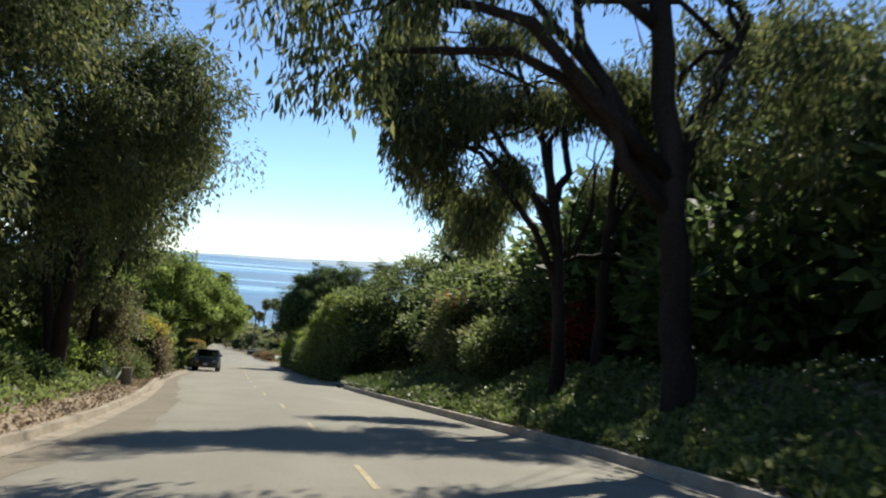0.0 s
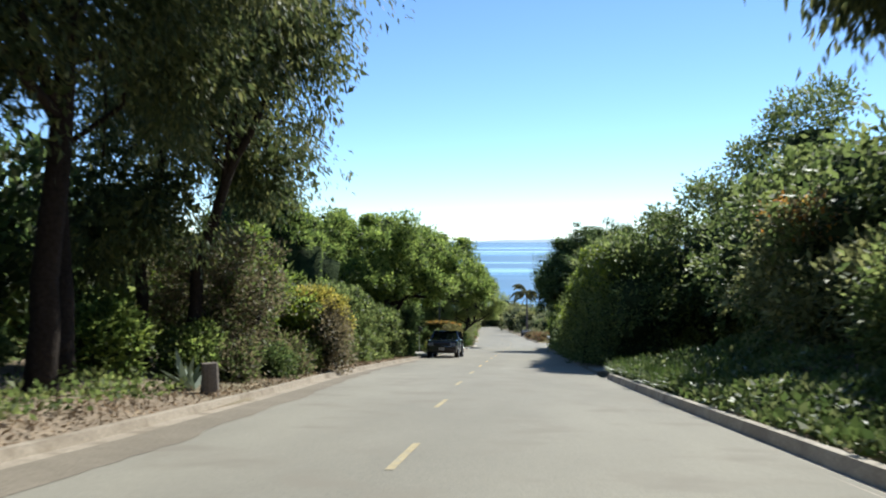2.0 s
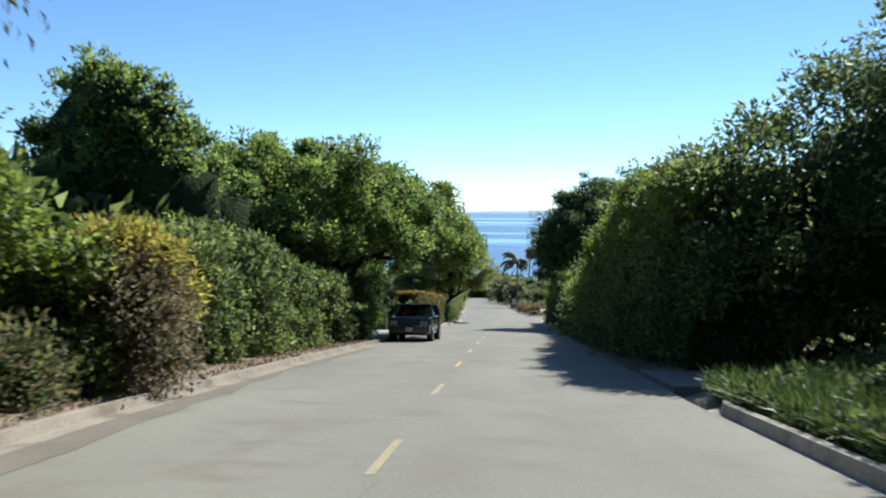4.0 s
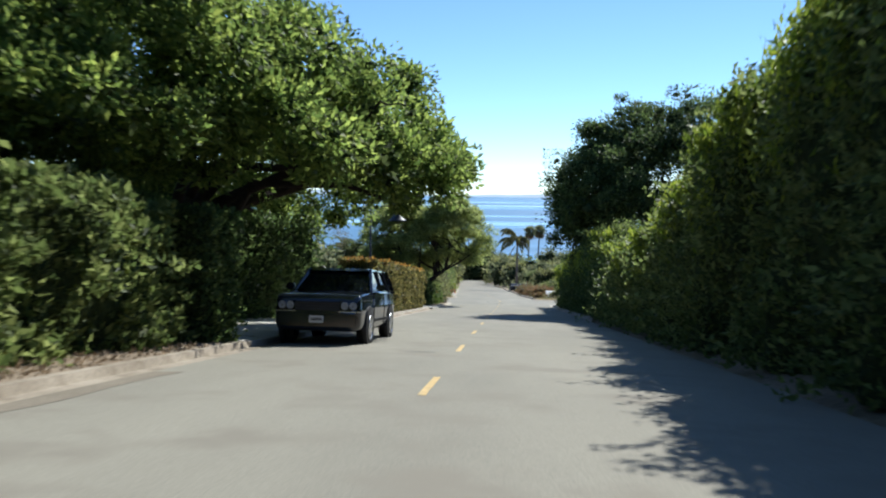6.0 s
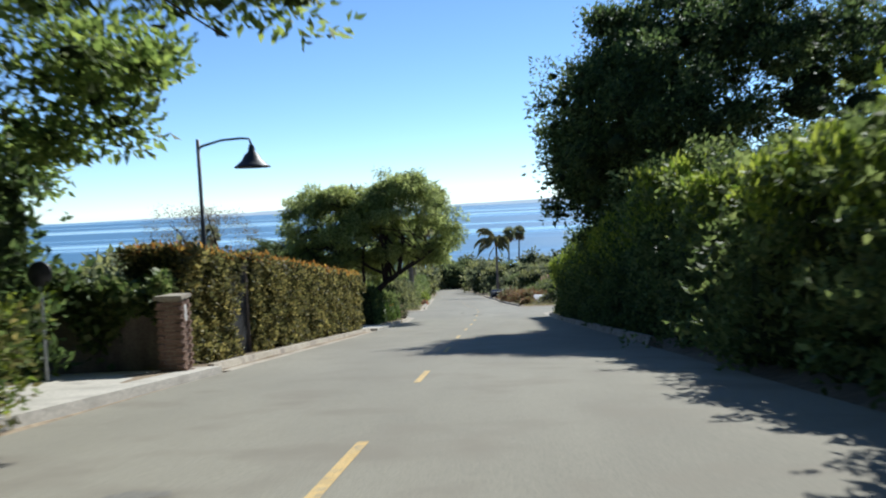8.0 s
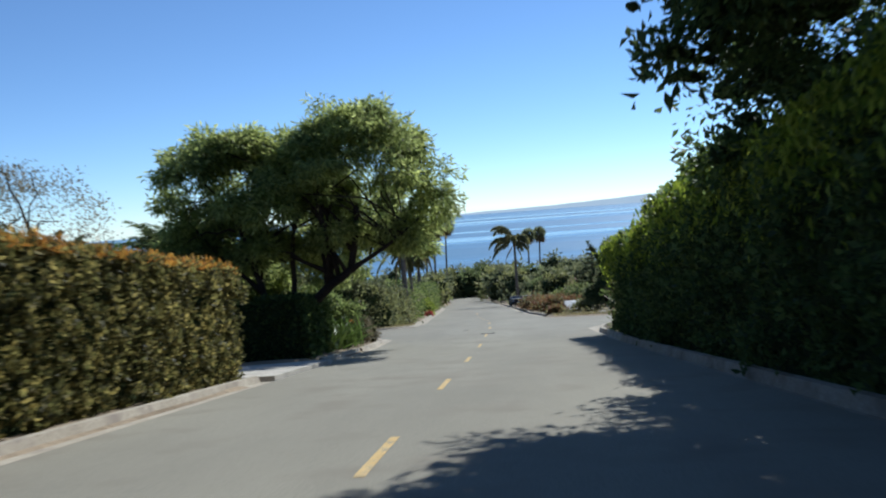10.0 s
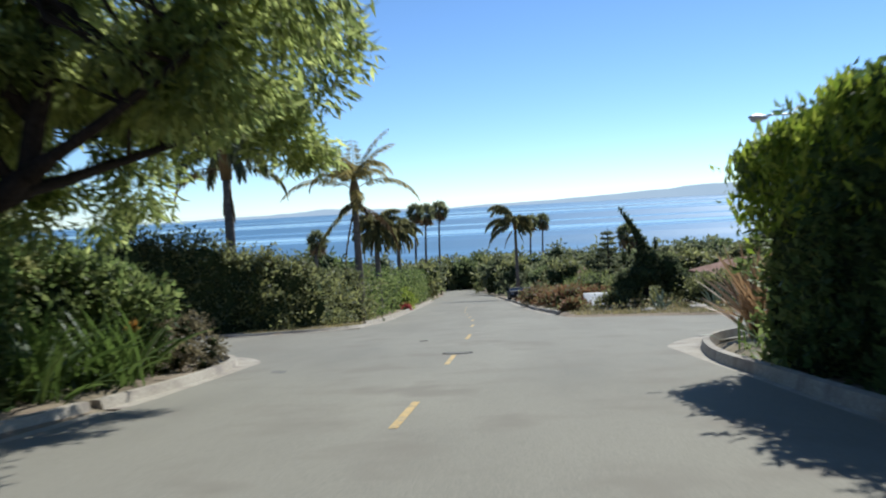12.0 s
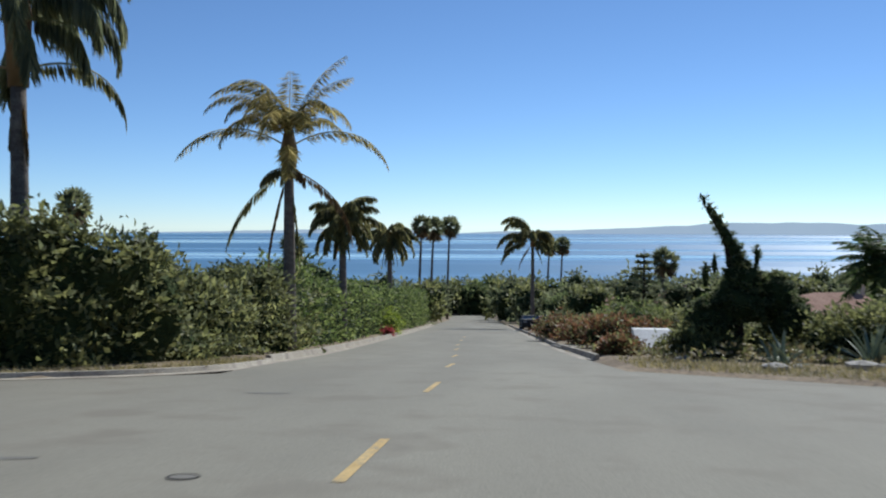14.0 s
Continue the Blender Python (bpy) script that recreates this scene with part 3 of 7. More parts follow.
def kerb_path(name, pts, side, label, gutter=0.45, top=0.16, hgt=0.13):
    """Kerb and gutter round a corner, along pts [(x, y, gutter)]; side: which way the verge lies (1 right of the way, -1 left)."""
    p = []
    for i in range(len(pts) - 1):
        a, b, c, d = (np.array(pts[min(max(i + k, 0), len(pts) - 1)], float) for k in (-1, 0, 1, 2))
        for t in np.linspace(0, 1, 7)[:-1]:
            p.append(0.5 * (2 * b + (c - a) * t + (2 * a - 5 * b + 4 * c - d) * t * t + (3 * b - a - 3 * c + d) * t ** 3))
    p.append(np.array(pts[-1], float))
    v = []
    for i, q in enumerate(p):
        d = p[min(i + 1, len(p) - 1)][:2] - p[max(i - 1, 0)][:2]
        d = d / np.linalg.norm(d)
        nx_, ny_ = side * d[1], -side * d[0]
        for dx, z in [(-q[2], -0.045), (-0.02, -0.045), (0.02, hgt), (top, hgt + 0.005), (top + 0.02, -0.25)]:
            v.append(at(q[0] + nx_ * dx, q[1] + ny_ * dx, z))
    f = [(i * 5 + j, i * 5 + j + 1, (i + 1) * 5 + j + 1, (i + 1) * 5 + j) for i in range(len(p) - 1) for j in range(4)]
    f += [(0, 1, 2, 3, 4), tuple(len(v) - k for k in (1, 2, 3, 4, 5))]
    return tagged(new(name, mesh_of(name, v, f, [CONC])), label, "kerb", kind="structure")


kerb_path("kerb_east", [(5.54, 118, 0.35), (5.56, 121.5, 0.45), (5.52, 124.2, 0.62), (5.7, 126.2, 0.7), (6.12, 128.3, 0.72), (6.9, 130.1, 0.7), (8.1, 131.4, 0.55), (10.5, 132.3, 0.45), (15, 132.9, 0.45), (40, 135, 0.45)], 1, "pale concrete kerb curving round the flax corner")
kerb_path("kerb_west", [(-3.65, 121, 0.45), (-3.6, 124, 0.5), (-3.75, 126.4, 0.5), (-4.15, 128.4, 0.5), (-5.2, 129.9, 0.5), (-7.5, 130.9, 0.45), (-12, 131.4, 0.45), (-40, 131.8, 0.45)], -1, "pale worn kerb curving round the planted corner", hgt=0.09)
kerb_path("kerb_west", [(-40, 137.4, 0.4), (-14, 139.6, 0.4), (-10, 140.3, 0.4), (-7.5, 141.7, 0.45), (-5.6, 143.4, 0.5), (-4.7, 145.4, 0.45), (-4.6, 148, 0.4), (-4.95, 150.5, 0.4)], -1, "low pale kerb below the oleander hedge", hgt=0.05)

# centre line
dash_v = [(-0.05, -1.06), (0.05, -1.06), (0.05, 1.06), (-0.05, 1.06)]
CENTRE = [(12, 2.2), (26.6, 1.58), (34, 1.2), (41, 1.03), (55, 0.85), (70, 0.77), (100, 0.73), (118, 0.82), (134, 0.8), (142, 0.56), (150, 0.18), (171.5, -1.35), (198.5, -2.6), (250, -5.7)]
y = 134.89 - 1.06 - 7.32 * 17
first = None
while y < 190:
    if y > 8:
        x = edge(CENTRE, y)
        me = mesh_of("lane_dash", [at(x + a, y + b, surf(x + a, y + b) + 0.005) for a, b in dash_v], [(0, 1, 2, 3)], [PAINT if y > 47 else PAINTWORN])
        child("lane_dash", me, road, "worn yellow centre line dash")
    y += 7.32


# ---- sea and islands ----
def sea_mat():
    m, nt, b = material("sea_water", 0.22, 0.5)
    slick = ramp(nt, noise_tex(nt, 0.0035, 3, (0.1, 1.0, 1.0)), [(0.45, (0, 0, 0)), (0.6, (1, 1, 1))])
    b.inputs["Base Color"].default_value = (0.06, 0.16, 0.265, 1)
    nt.links.new(ramp(nt, slick, [(0, (0.4, 0.4, 0.4)), (1, (0.12, 0.12, 0.12))]), b.inputs["Roughness"])
    bump(nt, b, noise_tex(nt, 0.25, 5, (0.5, 1, 1)), 0.6, 0.6)
    rough_water = [q for q in nt.nodes if q.type == "BUMP"][0]
    nt.links.new(ramp(nt, slick, [(0, (0.5, 0.5, 0.5)), (1, (0.03, 0.03, 0.03))]), rough_water.inputs["Strength"])
    return m


tagged(new("water", mesh_of("water", [(-4800, 380, -45), (4800, 380, -45), (4800, 4800, -45), (-4800, 4800, -45)], [(0, 1, 2, 3)], [sea_mat()])), "calm blue sea with pale wind slicks", "sea", kind="structure")
# distance haze put into a pale blue glow; the hills are no light source
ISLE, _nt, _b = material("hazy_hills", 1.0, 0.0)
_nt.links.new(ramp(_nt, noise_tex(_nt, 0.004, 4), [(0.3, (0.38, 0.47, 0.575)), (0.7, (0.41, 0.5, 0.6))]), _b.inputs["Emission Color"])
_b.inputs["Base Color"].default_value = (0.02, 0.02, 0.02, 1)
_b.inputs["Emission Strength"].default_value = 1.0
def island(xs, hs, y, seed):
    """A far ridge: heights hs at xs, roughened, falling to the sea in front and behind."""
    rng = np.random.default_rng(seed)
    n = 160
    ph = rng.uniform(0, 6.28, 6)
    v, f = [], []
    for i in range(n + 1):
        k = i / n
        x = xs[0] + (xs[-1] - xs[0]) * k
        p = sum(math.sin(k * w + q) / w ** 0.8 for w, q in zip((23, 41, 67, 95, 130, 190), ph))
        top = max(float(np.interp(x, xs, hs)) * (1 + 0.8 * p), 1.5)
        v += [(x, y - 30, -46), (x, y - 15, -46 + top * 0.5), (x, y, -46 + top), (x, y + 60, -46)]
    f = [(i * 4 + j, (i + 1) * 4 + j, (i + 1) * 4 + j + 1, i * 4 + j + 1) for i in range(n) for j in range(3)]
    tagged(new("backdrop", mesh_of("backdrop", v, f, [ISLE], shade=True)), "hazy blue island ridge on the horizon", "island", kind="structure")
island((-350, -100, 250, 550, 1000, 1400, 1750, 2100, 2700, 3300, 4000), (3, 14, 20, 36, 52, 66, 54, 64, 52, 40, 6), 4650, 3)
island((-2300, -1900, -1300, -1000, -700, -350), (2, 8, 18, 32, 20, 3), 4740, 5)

# ---- trees beside the upper road ----
tree("eucalyptus_tree", "tall drooping eucalyptus with dark trunks over the verge", (-5.4, 29, 0), [([(-5.4, 29, -0.2), (-5.2, 28.6, 3), (-4.6, 28, 7), (-4, 29, 10)], 0.3, 0.12), ([(-5.8, 30.5, -0.2), (-6.4, 31, 4), (-7, 32, 9)], 0.24, 0.1)],
     [((-4.2, 29.5, 9.5), (3.6, 4.5, 4.0)), ((-2.6, 30, 9.6), (2.6, 3.0, 3.2)), ((-6, 27, 6.4), (3.0, 4.0, 3.2)), ((-4.4, 31, 6.6), (2.4, 2.6, 2.4)), ((-6.6, 20.5, 8.6), (3.4, 4.0, 3.4)), ((-7.5, 22, 5), (2.6, 3.4, 2.6)), ((-7.0, 19.5, 10.5), (3.2, 3.6, 2.6)), ((-5.4, 24, 11.6), (3.0, 3.4, 2.4))], 100000, 0.2, LEAF["euc"], 11, clumps=470, spread=0.48, droop=0.6, aspect=0.3, core=0.0, split=8, inner=9000)
tree("eucalyptus_tree", "tall drooping eucalyptus with a forked dark trunk", (-6.9, 36, 0), [([(-6.9, 36, -0.2), (-7, 36, 3), (-6.4, 36, 7)], 0.22, 0.1), ([(-5.7, 36.3, -0.2), (-5.5, 36, 3), (-4.6, 35.6, 5.4), (-3.6, 35.3, 7.2)], 0.22, 0.08)],
     [((-4.4, 35.5, 9), (3.0, 3.4, 3.2)), ((-2.8, 35, 8.6), (2.0, 2.2, 2.2)), ((-7.5, 36, 7.4), (3.4, 3.4, 4)), ((-7, 34, 3.8), (2.2, 2.4, 2.4)), ((-4.5, 38.0, 6.6), (1.9, 1.9, 1.7))], 48000, 0.2, LEAF["euc"], 12, clumps=220, spread=0.46, droop=0.75, aspect=0.3, core=0.0, split=7, inner=5000)
tree("eucalyptus_tree", "tall eucalyptus with a forked trunk and hanging leaves above the bank", (8.7, 20.5, 1.0), [([(8.75, 20.5, 0.2), (8.8, 20.5, 3), (8.5, 20.5, 6.2)], 0.22, 0.15), ([(8.5, 20.5, 6.1), (8.1, 20.4, 7.6), (7.2, 20.3, 9.8)], 0.14, 0.06), ([(8.5, 20.5, 6.1), (8.95, 20.6, 6.9), (8.8, 20.7, 8.4), (9.1, 21, 10.5)], 0.13, 0.06), ([(8.6, 20.5, 5.6), (7.2, 20.5, 6.8), (5.6, 20.5, 7.8)], 0.07, 0.03), ([(8.6, 20.5, 5.9), (8.3, 22.6, 6.8), (7.4, 24.8, 7.0)], 0.08, 0.03)],
     [((4.3, 20.5, 7.9), (0.6, 1.1, 0.9)), ((4.0, 20.5, 9.0), (0.8, 1.1, 0.8)), ((4.9, 20.5, 7.0), (0.75, 1.2, 1.0)), ((5.9, 20.5, 6.1), (0.6, 1.0, 1.0)), ((6.6, 20.8, 5.7), (0.6, 1.0, 0.8)), ((7.3, 20.8, 6.6), (0.6, 0.9, 0.7)), ((6.9, 24.6, 6.0), (0.7, 1.0, 0.7)), ((7.8, 25, 6.2), (0.8, 1.0, 0.8)), ((6.4, 25.5, 7.2), (0.8, 1.1, 0.6)), ((8.6, 25.2, 7.4), (0.9, 1.1, 0.8)), ((5.7, 21, 8.6), (1.4, 1.8, 1.1)), ((7.5, 21, 9.0), (1.2, 1.8, 1.0)), ((9.9, 21.5, 9.6), (1.4, 1.8, 1.3)), ((7.6, 22, 11.2), (1.2, 1.4, 0.6)), ((4.6, 21, 10.3), (1.4, 1.8, 1.0)), ((4.4, 21.5, 11.4), (1.0, 1.3, 0.5))], 52000, 0.21, LEAF["euc"], 13, clumps=270, spread=0.3, droop=1.2, aspect=0.24, core=0.0, split=5, limbs=4)
tree("eucalyptus_tree", "slender leaning eucalyptus on the shaded bank", (10.7, 22.5, 1.2), [([(10.8, 22.5, 0.2), (10.85, 22.5, 4), (11.1, 22.6, 6), (11.5, 23, 9.5)], 0.23, 0.09), ([(10.9, 22.5, 4.9), (9.9, 22, 4.8), (8.9, 21.2, 4.4)], 0.1, 0.05), ([(11.0, 22.6, 5.6), (12, 23, 7), (13, 23.4, 9)], 0.12, 0.05)],
     [((11.9, 23, 9.8), (1.8, 2.2, 1.2)), ((13.6, 23.6, 8.8), (1.6, 2.0, 1.5))], 17000, 0.21, LEAF["euc"], 15, clumps=140, spread=0.36, droop=0.9, aspect=0.27, core=0.0, split=6, limbs=3)
tree("eucalyptus_tree", "massive dark eucalyptus trunk with a branch hanging over the road", (8.8, 14, 1.2), [([(9.0, 14, 0), (8.8, 14, 3), (8.6, 14, 6), (8.3, 14.3, 10)], 0.36, 0.22), ([(8.6, 14, 5.2), (9.8, 14.5, 7.5), (11, 15, 9.5)], 0.26, 0.1), ([(8.3, 14.2, 8.6), (5.6, 13.6, 9.6), (3.2, 13, 8.9), (1.6, 12.4, 7.2)], 0.13, 0.03)],
     [((9.2, 16, 11.4), (2.8, 3.0, 1.5)), ((5.2, 15, 11.2), (1.6, 1.8, 0.8)), ((12.6, 18, 9.2), (3.4, 4.4, 3.0)), ((12, 13, 8), (3.0, 4.0, 4.0)), ((14, 26, 8.6), (2.6, 3.5, 2.4)), ((1.5, 12.2, 6.5), (0.5, 0.7, 0.7)), ((2.1, 12.5, 6.4), (0.45, 0.6, 0.6)), ((1.1, 12, 7.2), (0.7, 0.9, 0.7)), ((2.8, 13, 7.9), (1.3, 1.4, 1.0)), ((4.8, 13.5, 9.2), (1.8, 1.8, 1.3))], 28000, 0.26, LEAF["euc"], 14, clumps=270, spread=0.36, droop=0.9, aspect=0.26, core=0.0, split=6)

# dense planting on the east bank
def mass(name, label, y0, y1, x0, x1, top, n, size, leaf, seed, **kw):
    rng = np.random.default_rng(seed)
    lob = []
    for k in range(7):
        y = y0 + (y1 - y0) * (k + 0.5) / 7
        x = rng.uniform(x0 + 0.6, x1)
        h = top * rng.uniform(0.72, 1.0)
        lob.append(((x, y, h * 0.5), (1.5 + 0.15 * (y1 - y0) / 3, (y1 - y0) / 6 + 0.5, h * 0.52)))
    cx, cy = (x0 + x1) / 2, (y0 + y1) / 2
    return shrub(name, label, (cx, cy), [((c[0] - cx, c[1] - cy, c[2]), r) for c, r in lob], n, size, leaf, seed, **kw)


mass("shrub", "dense dark green shrubs on the shaded bank", 27, 36, 9.5, 13, 5.0, 14000, 0.23, LEAF["mid"], 21, clumps=380, spread=0.32, core=0.6, solid=0.62)
mass("shrub", "tall feathery dark shrubs above the ivy", 35, 46, 9.8, 12.6, 5.2, 20000, 0.2, LEAF["mid"], 22, clumps=420, spread=0.32, core=0.6, solid=0.62)
shrub("shrub", "tall dense green shrubs rising behind the road edge", (9.5, 53), [((-1.9, 0, 2.9), (1.6, 3.5, 2.9)), ((-0.2, 1, 3.5), (1.7, 4.0, 3.5)), ((1.6, 0, 4.1), (1.8, 4.0, 4.2)), ((3.4, -1, 5.0), (1.9, 4.0, 5.0)), ((5.2, -2, 6.0), (1.9, 4.0, 6.2))], 42000, 0.19, LEAF["mid"], 23, clumps=520, spread=0.36, solid=0.66, shell=0.12)
mass("shrub", "olive green shrubs at the foot of the bank", 28, 40, 9.4, 10.6, 2.4, 11000, 0.17, LEAF["olive"], 24, clumps=200, spread=0.28, core=0.6, solid=0.6)
hedge("hedge", "tall overgrown hedge with light new leaves at the top", [(6.3, 52), (5.9, 60), (5.8, 75), (5.9, 92)], [4.8, 5.4, 5.9, 4.5, 3.0, 3.1, 3.5, 3.9], 3.0, 92000, 0.155, LEAF["mid"], 25, topleaf=LEAF["bright"], ntop=26000, rough=0.42, wave=0.3, into=1, facing=0.65, lumpy=0.7)
tree("evergreen_tree", "large round dark evergreen tree behind the hedge", (9.5, 98, 0), [([(9.5, 98, -0.2), (9.4, 98, 4), (9.2, 98, 8)], 0.35, 0.15)],
     [((8.6, 98, 8.2), (4.2, 5, 4.2)), ((6.0, 97, 6.0), (2.6, 3.6, 3.2)), ((13, 98, 8), (4.5, 5, 4.2)), ((7.4, 100, 9), (3, 4, 3)), ((5.3, 98.6, 5.6), (2.3, 2.8, 2.2)), ((6.4, 101.4, 6.2), (2.8, 3.2, 2.2)), ((7.4, 95, 5.8), (3.0, 3.4, 2.4)), ((9.1, 110.3, 7.0), (1.0, 2.0, 0.8)), ((8.0, 106.6, 5.6), (1.0, 1.8, 0.8)), ((9.0, 105, 7.4), (2.0, 4.0, 2.0)), ((5.9, 101.4, 5.2), (1.0, 1.5, 1.2)), ((5.1, 100.0, 5.8), (1.4, 2.0, 1.4)), ((6.0, 102.8, 7.3), (1.2, 1.6, 1.2)), ((6.0, 103.6, 4.6), (1.4, 1.8, 1.5)), ((10.5, 98, 9.8), (3.4, 4.0, 3.0)), ((4.6, 101, 4.5), (0.8, 1.0, 0.7)), ((4.4, 100.9, 5.5), (0.9, 1.1, 0.8)), ((5.2, 100.2, 4.7), (0.9, 1.1, 0.8)), ((5.5, 101.2, 4.1), (0.7, 0.9, 0.5)), ((5.3, 101, 5.2), (0.9, 1.1, 0.8)), ((5.0, 99.6, 6.4), (1.0, 1.4, 0.8)), ((6.3, 98, 8.6), (2.1, 3.0, 2.2)), ((14.4, 98, 9.4), (2.6, 3.0, 2.6)), ((5.4, 98, 8.2), (1.7, 2.4, 1.8)), ((6.6, 98, 10.1), (1.6, 2.2, 1.2)), ((9.2, 98, 11.4), (2.4, 3.0, 1.1))], 105000, 0.16, LEAF["dark"], 26, clumps=680, spread=0.34, core=0.4, solid=0.25, split=6, limbs=0, inner=3500)
# dark leaves put the face's deep shade into colour
hedge("hedge", "tall clipped dark hedge with sunlit yellow-green tips", [(5.95, 92.3), (5.95, 110), (6.05, 120.8)], [3.9, 3.8, 3.6, 3.5, 3.8, 3.9, 3.65, 3.35, 3.25], 2.4, 58000, 0.15, LEAF["dark"], 27, topleaf=LEAF["bright"], ntop=19000, rough=0.22, wave=0.12, into=1, facing=0.5, lumpy=0.2)
hedge("hedge", "lower clipped hedge end with bright yellow-green top", [(6.15, 121), (5.98, 123.5)], [3.3, 3.35, 3.2], 2.4, 5600, 0.17, LEAF["mid"], 29, topleaf=LEAF["bright"], ntop=4000, rough=0.18, wave=0.06, into=1, facing=0.6)
hedge("hedge", "taller rear hedge with sunlit tips", [(8.6, 103), (8.6, 119)], [4.4, 4.7, 4.9, 4.6, 4.4], 2.0, 11000, 0.21, LEAF["mid"], 28, topleaf=LEAF["bright"], ntop=6000, rough=0.25, wave=0.12, into=1, facing=0.5)

shrub("shrub", "tall tuft of light new leaves rising above the clipped hedge", (6.9, 115.9), [((0, 0, 3.7), (0.6, 0.8, 0.5)), ((0.1, 0.2, 4.2), (0.4, 0.5, 0.35)), ((0.2, -0.2, 2.8), (0.5, 0.6, 0.7))], 5200, 0.13, [LEAF["mid"], LEAF["bright"], LEAF["mid"]], 880, clumps=70, spread=0.18, core=0.0, inner=500)
# west side
hedge("hedge", "loose tall green hedge along the verge", [(-4.5, 47), (-4.7, 56), (-4.5, 66.5)], [2.9, 3.1, 2.8, 2.7], 1.6, 30000, 0.18, LEAF["mid"], 31, rough=0.25, wave=0.2, lumpy=0.5)
tree("podocarpus_tree", "dense dark upright evergreen behind the hedge", (-10.4, 56, 0), [([(-10.4, 56, -0.2), (-10.4, 56, 5)], 0.24, 0.1)],
     [((-11.3, 56, 5.8), (1.9, 2.0, 3.4)), ((-9.9, 56, 5.6), (2.0, 2.1, 3.3)), ((-9.0, 57, 4.4), (1.9, 1.9, 3.2)), ((-10.6, 55.4, 7.9), (1.3, 1.3, 1.4)), ((-8.2, 59, 4.2), (1.6, 2.0, 2.4))], 28000, 0.2, LEAF["oak"], 32, clumps=200, spread=0.28, core=0.7, solid=0.75)
tree("coral_tree", "broad spreading tree arching over the parked car", (-8.2, 73, 0), [([(-8.2, 73, -0.2), (-8.0, 73, 1.8), (-7.2, 73.2, 3.6)], 0.4, 0.26), ([(-7.6, 73.2, 3.0), (-4.2, 72.6, 4.4), (-2.2, 72, 5.2)], 0.2, 0.06), ([(-7.9, 73, 2.6), (-6.4, 71, 4.6), (-6.2, 68, 6)], 0.2, 0.06), ([(-7.8, 73.2, 2.8), (-5, 77, 4.6), (-3, 79, 5.6)], 0.24, 0.08)],
     [((-6.5, 67, 6.9), (3.2, 3.4, 2.3)), ((-9.6, 66, 7.2), (3.0, 3.2, 2.2)), ((-7.6, 82.5, 4.4), (2.4, 2.4, 1.7)), ((-4.4, 82, 4.8), (1.8, 2.0, 1.3)), ((-5.0, 71.5, 6.5), (3.2, 4, 2.2)), ((-2.2, 75, 5.5), (2.7, 3.6, 1.8)), ((-5.8, 78, 5.9), (3.8, 4, 2.2)), ((-9, 71, 6.6), (3.6, 5, 2.8)), ((-1.3, 79, 5.1), (1.9, 2.4, 1.4)), ((-8.5, 67, 4.6), (3.0, 3.4, 2.0)), ((-8.6, 77, 4.6), (3.2, 4, 2.0)), ((-7.2, 63.5, 5.2), (2.4, 2.6, 2.2)), ((-8.4, 62, 4.2), (2.4, 2.6, 2.0)), ((-3.6, 73, 5.6), (2.6, 3.4, 1.9)), ((-7.0, 70, 4.6), (2.6, 3.0, 1.8)), ((-1.2, 76.5, 5.0), (1.6, 2.2, 1.1)), ((-0.4, 73.4, 4.1), (0.8, 1.4, 0.5)), ((-1.7, 72.5, 3.9), (1.2, 1.6, 0.6)), ((-2.0, 77, 7.5), (1.0, 1.5, 0.8)), ((-3.6, 76, 7.8), (1.4, 2.0, 0.9)), ((-5.2, 65.5, 4.6), (1.6, 2.2, 1.2)), ((-3.4, 68.5, 4.7), (1.5, 2.0, 1.0)), ((-2.2, 71, 4.4), (1.3, 1.8, 0.8)), ((-1.1, 77, 6.9), (0.7, 1.2, 0.6))], 150000, 0.2, LEAF["oak"], 33, clumps=620, spread=0.34, core=0.38, low=-0.55, limbs=4, split=8, inner=3000)
hedge("hedge", "short clipped hedge behind the gate pillar", [(-4.3, 85.9), (-4.3, 89.3)], 2.4, 1.3, 15000, 0.12, LEAF["hedge"], 39, topleaf=LEAF["rust"], ntop=1700, rough=0.13, taper=-0.08)
hedge("hedge", "clipped hedge with orange new growth on top", [(-4.35, 91.0), (-4.3, 108.6)], 2.5, 1.3, 62000, 0.11, LEAF["hedge"], 34, topleaf=LEAF["rust"], ntop=15000, rough=0.12, taper=-0.1)
